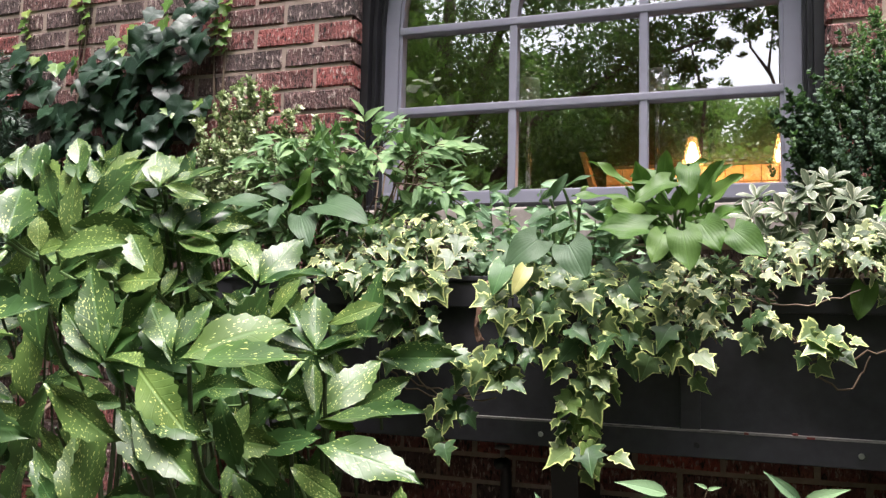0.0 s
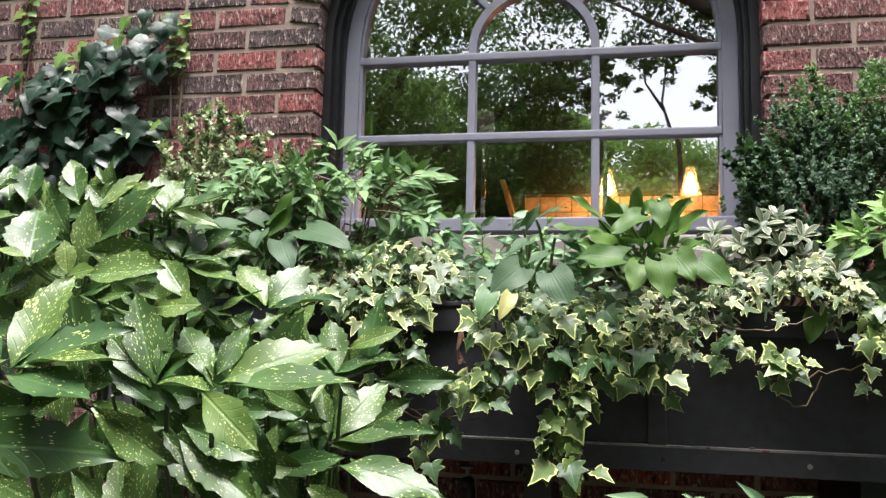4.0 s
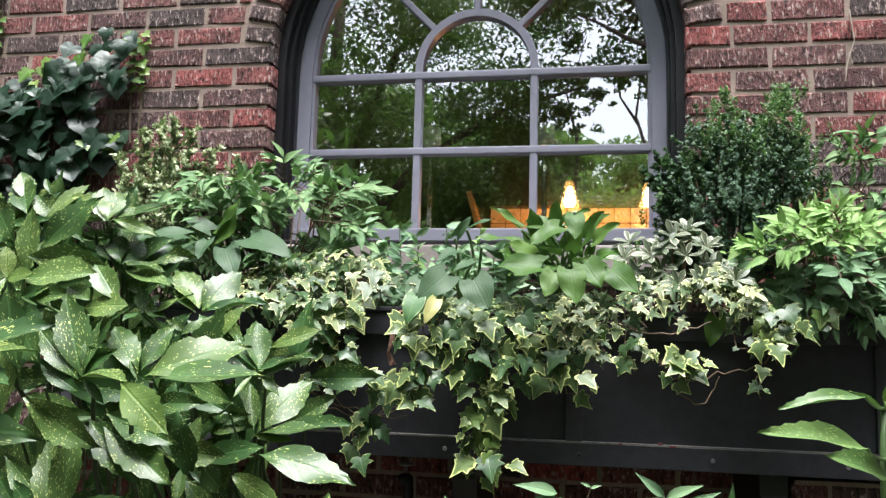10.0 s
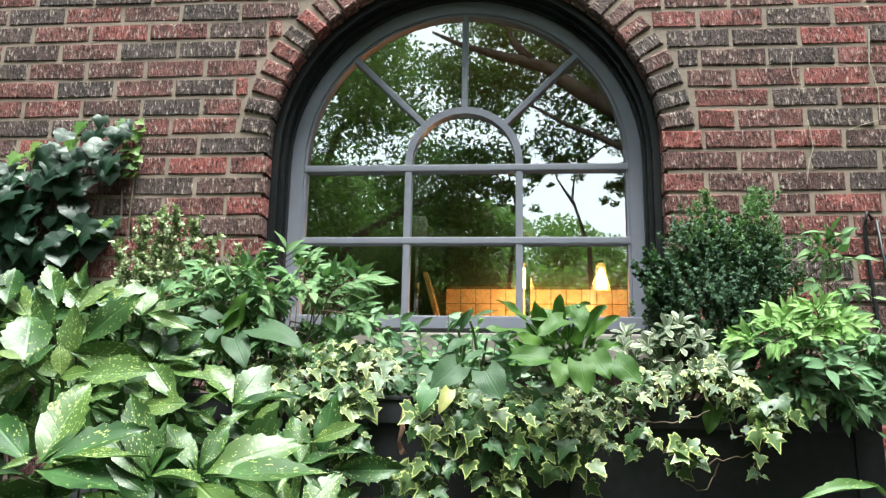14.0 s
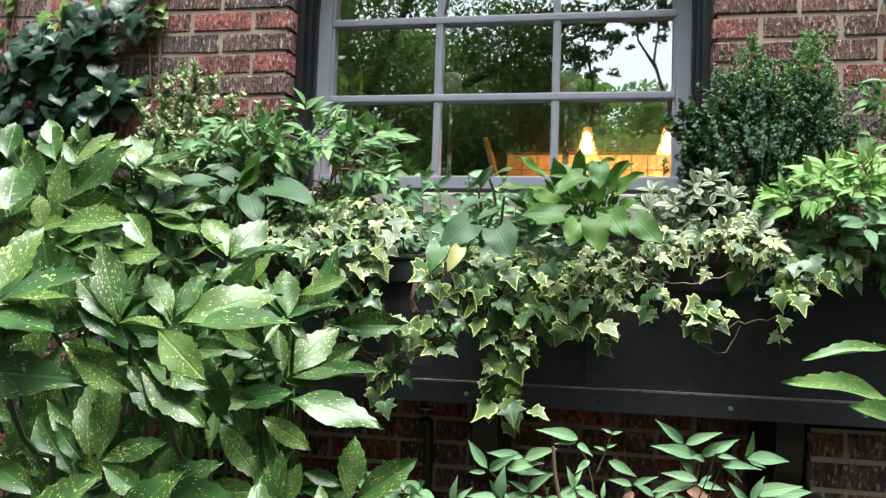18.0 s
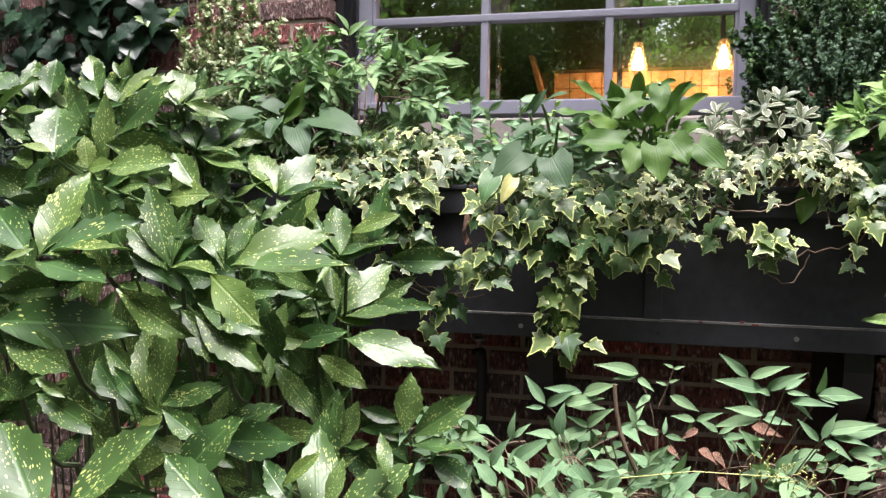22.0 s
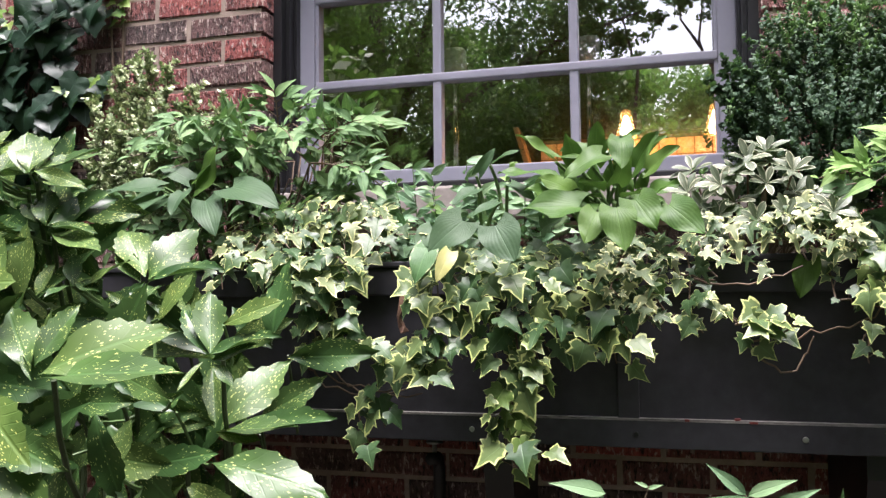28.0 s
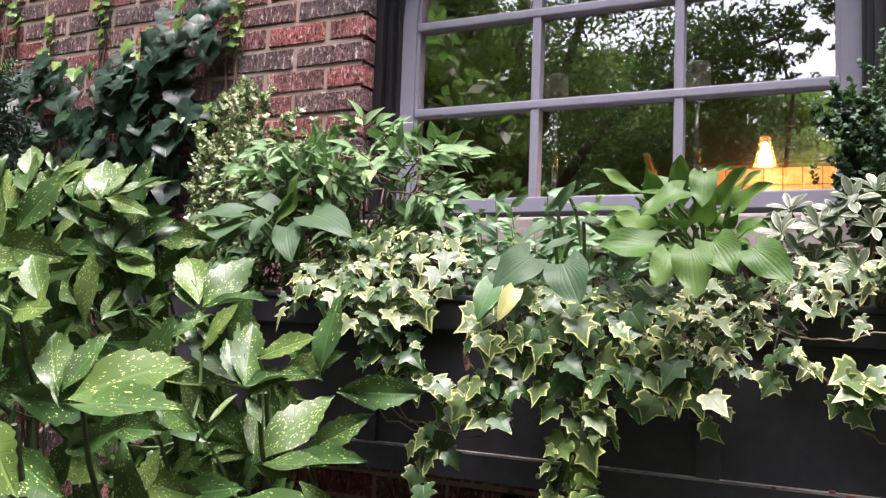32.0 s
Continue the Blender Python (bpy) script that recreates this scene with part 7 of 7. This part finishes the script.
for x0, z1 in ((-2.05, 2.56), (-1.95, 2.54), (-1.54, 2.50), (-1.56, 2.62), (-1.06, 2.40), (-1.02, 2.40), (-1.78, 2.42), (-2.0, 2.72), (-2.1, 2.8)):
    pts = [(x0 + rng.uniform(-0.05, 0.05), -0.008, 2.05), (x0, -0.008, 2.25), (x0 + 0.01, -0.008, z1)]
    tube(stems, pts, 0.004, 0.0015, 5)
    for k in range(7):
        p = Vector((x0 + rng.uniform(-0.01, 0.01), -0.012, z1 - 0.03 * k))
        d = Vector((rng.choice((-1, 1)) * rng.uniform(0.3, 0.9), -0.3, rng.uniform(-0.8, 0.3))).normalized()
        set_leaf(wi, M_IVY_YOUNG, p, p + d * rng.uniform(0.025, 0.045), OUT + UP * 0.5, 1.0, rng)
tube(stems, [(-1.5, -0.01, 0.0), (-1.45, -0.29, 1.1), (-1.4, -0.01, 1.3), (-1.3, -0.01, 2.2), (-1.05, -0.012, 2.34)], 0.010, 0.003, 6)
part("vine", stems, VINE, wi, "brown climbing stems")
for pts in (((1.021, 2.375), (1.025, 2.33), (1.03, 2.289), (1.018, 2.25), (1.026, 2.215)), ((1.018, 2.26), (1.008, 2.21), (1.004, 2.178)), ((1.219, 2.66), (1.21, 2.55), (1.228, 2.46), (1.224, 2.372), (1.18, 2.36), (1.133, 2.342)), ((0.99, 2.58), (0.985, 2.53), (0.995, 2.49)), ((1.01, 2.50), (1.015, 2.46))):
    bm = tube(bmesh.new(), [(x, -0.004, z) for x, z in pts], 0.0022, 0.0012, 5)
    tagged(part("dry_vine_root", bm, ROOT, None), "pale dry vine root clinging to the brick", "vine root", "dry roots on the wall")
bm = tube(bmesh.new(), [(1.175, -0.006, 2.07), (1.160, -0.008, 2.092), (1.150, -0.008, 2.05), (1.152, -0.008, 1.95), (1.158, -0.008, 1.85), (1.165, -0.008, 1.70), (1.17, -0.008, 1.55)], 0.006, 0.006, 8)
tagged(part("wall_cable", bm, CABLE, None, smooth=True), "thin black cable running down the brick wall", "cable")
bm = tube(bmesh.new(), [(1.185, -0.006, 2.07), (1.2, -0.006, 1.9), (1.195, -0.006, 1.6)], 0.004, 0.004, 6)
tagged(part("wall_cable", bm, CABLE, None, smooth=True), "thin black cable running down the brick wall", "cable")


# ---- trees across the garden, seen mirrored in the panes; some added to block light ----
def crown(clusters, leaves, size, rng):
    v = np.empty((leaves * 4, 3))
    c = np.array([q[:3] for q in clusters])
    rr = np.array([q[3] for q in clusters])
    w = rr ** 2
    pick = rng.choice(len(clusters), leaves, p=w / w.sum())
    d = rng.normal(size=(leaves, 3))
    d /= np.linalg.norm(d, axis=1)[:, None]
    pos = c[pick] + d * (rr[pick] * rng.random(leaves) ** 0.45)[:, None] * np.array([1, 1, 0.6])
    a = rng.normal(size=(leaves, 3))
    a /= np.linalg.norm(a, axis=1)[:, None]
    b2 = np.cross(a, rng.normal(size=(leaves, 3)))
    b2 /= np.linalg.norm(b2, axis=1)[:, None]
    s = size * rng.uniform(0.6, 1.3, leaves)[:, None]
    v[0::4], v[1::4], v[2::4], v[3::4] = pos - a * s, pos + b2 * s * 0.45, pos + a * s, pos - b2 * s * 0.45
    f = np.arange(leaves * 4).reshape(-1, 4)
    return v.tolist(), f.tolist()


def tree(at, height, spread, limbs, clusters, leaves, size, seed, mat_, label, trunk=0.22):
    t = thing("garden_tree", at, label, "tree", "trees across the garden")
    bm = bmesh.new()
    x, y, _ = at
    tube(bm, [(x, y, 0), (x + 0.1, y, height * 0.35), (x - 0.1, y, height * 0.7), (x, y, height * 0.95)], trunk, trunk * 0.3, 9)
    part("trunk", bm, BARK, t, smooth=True)
    for pts, r in limbs:
        part("limb", tube(bmesh.new(), pts, r, r * 0.1, 7), BARK, t, smooth=True)
    joined("crown", crown(clusters, leaves, size, np.random.default_rng(seed)), mat_, t)
    return t


nrng = random.Random(3)
# ring of mostly unseen trees, added to keep low sky light off the wall
for k, (x, y, h) in enumerate(((-8, -7, 9), (-10, -2, 9), (-7, -11, 9), (9.0, -7, 9), (10.5, -2, 9), (6.5, -11, 9), (-3, -15, 5.0), (-1, -16, 4.6), (-7.0, -4.5, 7.5), (7.5, -4.5, 7.5), (-6.5, -8, 8), (7.2, -8.5, 8), (-8, 0.5, 8), (8.5, 0.5, 8))):
    hc = [(x + nrng.gauss(0, 1.6), y + nrng.gauss(0, 1.0), nrng.uniform(0.4, h), nrng.uniform(0.8, 1.4)) for _ in range(40)]
    coarse = y > -12 and (x > 0 or y > -4)
    tree((x, y, 0), h * 0.9, 3, [], hc, 22000 if coarse else 60000 if y > -12 else 40000, 0.30 if coarse else 0.14 if y > -12 else 0.09, 40 + k, CROWN_DARK, "bushy dark green tree added round the garden to close off low sky light", 0.15)
# two more trees added at the sides, blocking light from there
for k, (x, y) in enumerate(((-4.8, -5.0), (5.2, -5.0))):
    hc = [(x + nrng.gauss(0, 1.0), y + nrng.gauss(0, 1.0), nrng.uniform(1.2, 8.2), nrng.uniform(0.6, 1.1)) for _ in range(46)]
    tree((x, y, 0), 7.5, 3, [], hc, 45000, 0.10, 60 + k, CROWN_DARK, "tall leafy tree added beside the garden to block side light", 0.14)
# dense tree: dark to the one side, its crown broken by specks of sky
cl = [(-3.8 + nrng.gauss(0, 1.4), -9.5 + nrng.gauss(0, 1.2), nrng.uniform(1.4, 6.2), nrng.uniform(0.6, 1.2)) for _ in range(70)]
cl += [(-1.4 + nrng.gauss(0, 0.55), -9.2 + nrng.gauss(0, 0.8), nrng.uniform(1.6, 5.8), nrng.uniform(0.4, 0.8)) for _ in range(36)]
cl += [(-1.8 + nrng.gauss(0, 1.6), -8.6 + nrng.gauss(0, 0.8), nrng.uniform(5.8, 8.8), nrng.uniform(0.35, 0.75)) for _ in range(46)]
tree((-3.6, -9.5, 0), 8.0, 3, [(((-3.6, -9.5, 2.6), (-2.2, -9.0, 4.2), (-0.9, -8.8, 4.9), (0.3, -8.6, 5.2)), 0.10), (((-3.6, -9.5, 3.5), (-2.6, -9.2, 6.0), (-1.2, -9.0, 7.2)), 0.10)], cl, 95000, 0.045, 1, CROWN_DARK, "dense dark leafy tree across the garden")
cl = [(1.4 + nrng.gauss(0, 1.5), -8.7 + nrng.gauss(0, 0.5), nrng.uniform(6.0, 8.8), nrng.uniform(0.3, 0.65)) for _ in range(60)]
cl += [(1.9 + nrng.gauss(0, 0.6), -8.6 + nrng.gauss(0, 0.3), nrng.uniform(6.2, 8.0), nrng.uniform(0.3, 0.55)) for _ in range(16)]
cl += [(2.9 + nrng.gauss(0, 0.45), -8.9 + nrng.gauss(0, 0.5), nrng.uniform(3.4, 7.0), nrng.uniform(0.3, 0.7)) for _ in range(24)]
cl += [(-0.7 + nrng.gauss(0, 0.25), -8.9 + nrng.gauss(0, 0.5), nrng.uniform(3.0, 5.8), nrng.uniform(0.25, 0.5)) for _ in range(15)]
cl += [(1.9 + nrng.gauss(0, 0.35), -8.8, nrng.uniform(5.0, 6.0), nrng.uniform(0.12, 0.26)) for _ in range(10)]
cl += [(nrng.uniform(-0.5, 1.6), -8.8, nrng.uniform(5.2, 6.1), nrng.uniform(0.13, 0.30)) for _ in range(24)]
cl += [(nrng.uniform(-0.6, 0.15), -8.8, nrng.uniform(4.2, 5.6), nrng.uniform(0.10, 0.24)) for _ in range(9)]
cl += [(0.2 + nrng.gauss(0, 0.25), -8.8, nrng.uniform(4.6, 5.6), nrng.uniform(0.10, 0.2)) for _ in range(6)]
BOUGHS = [(((3.4, -9.2, 3.8), (2.22, -8.0, 5.35), (1.66, -8.0, 5.75), (1.13, -8.0, 6.05), (0.59, -8.0, 6.42), (0.04, -8.0, 6.58), (-0.53, -8.0, 6.75), (-1.03, -8.0, 7.0)), 0.20), (((0.37, -8.0, 6.52), (0.13, -8.0, 6.8), (-0.03, -8.0, 7.15)), 0.09), (((3.4, -9.1, 3.2), (2.21, -8.0, 5.03), (1.65, -8.0, 5.24), (1.28, -8.0, 5.42), (0.86, -8.0, 5.6), (0.47, -8.0, 5.84), (0.21, -8.0, 5.96)), 0.085), (((3.4, -9.2, 2.5), (4.3, -9, 4.5), (5.0, -8.8, 6.2)), 0.12),
          (((1.25, -8.9, 3.2), (1.2, -8.8, 4.2), (1.02, -8.8, 4.8), (1.15, -8.8, 5.9)), 0.045), (((1.05, -8.8, 4.7), (0.8, -8.8, 5.1), (0.75, -8.8, 5.9)), 0.025), (((1.12, -8.8, 5.3), (1.5, -8.8, 5.6), (1.8, -8.8, 5.7)), 0.02), (((0.1, -8.9, 3.4), (0.2, -8.8, 4.5), (0.05, -8.8, 5.2), (0.3, -8.8, 6.0)), 0.03)]
# unseen high canopy, added to screen the front sky's light from the house
cl += [(nrng.uniform(-4, 4.5), -8 + nrng.gauss(0, 0.8), nrng.uniform(8.8, 11.5), nrng.uniform(0.5, 1.0)) for _ in range(40)]
spread = tree((3.4, -9.2, 0), 7.5, 3, BOUGHS, cl, 115000, 0.042, 2, CROWN_DARK, "spreading tree with a heavy dark limb, airy leaves and an added light-blocking top", 0.26)
low_twigs = [(nrng.uniform(0.1, 2.1), -8.3, nrng.uniform(4.72, 5.25), nrng.uniform(0.06, 0.15)) for _ in range(20)]
low_twigs += [(nrng.uniform(1.35, 2.2), -8.3, nrng.uniform(4.35, 5.0), nrng.uniform(0.06, 0.14)) for _ in range(10)]
low_twigs += [(nrng.uniform(-0.35, 0.35), -8.3, nrng.uniform(4.0, 4.9), nrng.uniform(0.06, 0.13)) for _ in range(6)]
joined("low_twigs", crown(low_twigs, 2000, 0.036, np.random.default_rng(6)), CROWN_DARK, spread, "airy hanging leaf sprays")
for k, (x, y, h, n) in enumerate(((-14, -24, 10, 9000), (-6, -26, 10, 9000), (-1.8, -28, 10.0, 16000), (1.4, -27, 8.0, 70000), (4.6, -27, 8.4, 70000), (9, -25, 9.0, 12000), (14, -24, 9, 8000))):
    cl = [(x + nrng.gauss(0, 1.9), y + nrng.gauss(0, 1.2), nrng.uniform(0.8, h), nrng.uniform(0.8, 1.5)) for _ in range(42)]
    tree((x, y, 0), h * 0.9, 3, [], cl, n, 0.17 if n < 40000 else 0.085, 10 + k, CROWN if x > 1 else CROWN_DARK, "leafy green tree at the garden's far side")


cl = [(nrng.uniform(-1.6, 3.4), -10.6 + nrng.gauss(0, 0.5), nrng.uniform(0.5, 3.5), nrng.uniform(0.35, 0.7)) for _ in range(60)]
tree((0.9, -10.6, 0), 2.6, 2, [], cl, 24000, 0.075, 77, CROWN, "broad olive-green garden shrub under the trees", 0.05)


# ---- bricks: the nearest as pieces, the rest joined ----
def brick_shape(bm, cx, cz, length, height, rng, y=0.0, turn=0.0, deep=0.095, soft=0.004):
    """One rough brick with worn front edges; its front near y."""
    hx, hz = length / 2, height / 2
    ca, sa = math.cos(turn), math.sin(turn)

    def put(x, yy, z):
        return bm.verts.new((cx + x * ca - z * sa, yy, cz + x * sa + z * ca))

    j = lambda: rng.uniform(-0.003, 0.003)
    d = y + rng.uniform(-0.0015, 0.0015)
    f = [put(sx * (hx - soft) + j(), d + j() * 0.5, sz * (hz - soft) + j()) for sx, sz in ((-1, -1), (1, -1), (1, 1), (-1, 1))]
    m_ = [put(sx * hx + j() * 0.6, d + soft, sz * hz + j() * 0.6) for sx, sz in ((-1, -1), (1, -1), (1, 1), (-1, 1))]
    k = [put(sx * hx, y + deep, sz * hz) for sx, sz in ((-1, -1), (1, -1), (1, 1), (-1, 1))]
    bm.faces.new(f)
    for i in range(4):
        n = (i + 1) % 4
        bm.faces.new((m_[i], m_[n], f[n], f[i]))
        bm.faces.new((k[i], k[n], m_[n], m_[i]))


brick_cache = {}
brick_rng = random.Random(5)


def brick_mesh(length):
    key = (round(length / 0.004), brick_rng.randrange(4))
    if key not in brick_cache:
        bm = bmesh.new()
        brick_shape(bm, 0, 0, key[0] * 0.004, COURSE - JOINT, brick_rng)
        brick_cache[key] = mesh_of(bm, "brick", BRICK)
    return brick_cache[key]


far = bmesh.new()


def lay(x0, x1, z, near, y=0.0, parent=wall):
    if x1 - x0 < 0.03:
        return
    if near:
        ob = new("brick", brick_mesh(x1 - x0 - JOINT))
        ob.parent = parent
        ob.location = Vector(((x0 + x1) / 2, y, z)) - parent.location
    else:
        brick_shape(far, (x0 + x1) / 2, z, x1 - x0 - JOINT, COURSE - JOINT, brick_rng, y)


for k in range(-33, 36):
    z0 = LINE + COURSE * k
    zc = z0 + COURSE / 2
    if zc > SPRING + 0.03:
        h = zc - SPRING
        inner = 0.715
        edge = math.sqrt(inner ** 2 - h ** 2) if h < inner else 0.0
    elif zc < SILL - 0.08:
        edge = 0.0
    else:
        edge = HALF
    left_joint = -0.723 if k % 2 == 0 else -0.826
    right_joint = 0.818 if k % 2 == 0 else 0.722
    if edge == 0:
        xs = [left_joint + MODULE * i for i in range(-17, 25)]
        for a, c in zip(xs, xs[1:]):
            lay(a, c, zc, 0.80 < zc < 1.2 and -0.35 < a < 0.8)
        continue
    near_z = 1.85 < z0 < 2.72
    cuts = [left_joint - MODULE * i for i in range(-6, 18)]
    cuts = sorted([c for c in cuts if c < -edge - 0.035] + [-edge + JOINT / 2])
    for a, c in zip(cuts, cuts[1:]):
        lay(a, c, zc, near_z and c > -1.62)
    cuts = [right_joint + MODULE * i for i in range(-6, 18)]
    cuts = sorted([c for c in cuts if c > edge + 0.035] + [edge - JOINT / 2])
    for a, c in zip(cuts, cuts[1:]):
        lay(a, c, zc, near_z and a < 1.2)
for k in range(30):
    a = radians(7.4 + 165.2 * k / 29)
    bm = bmesh.new()
    brick_shape(bm, 0, 0, 0.098, 0.052, brick_rng, soft=0.007)
    ob = new("arch_brick", mesh_of(bm, "arch_brick", BRICK))
    ob.parent = wall
    ob.matrix_basis = Matrix.Translation((0.651 * math.cos(a), -0.003, SPRING + 0.651 * math.sin(a))) @ Matrix.Rotation(-a, 4, "Y")
part("brickwork", far, BRICK_FAR, wall, "rough red and charcoal bricks").update_tag()
wall.children[-1]["kind"] = "stuff"
for a, c, z, pier in PIER_BRICKS:
    lay(a, c, z, True, PIER_Y, pier)
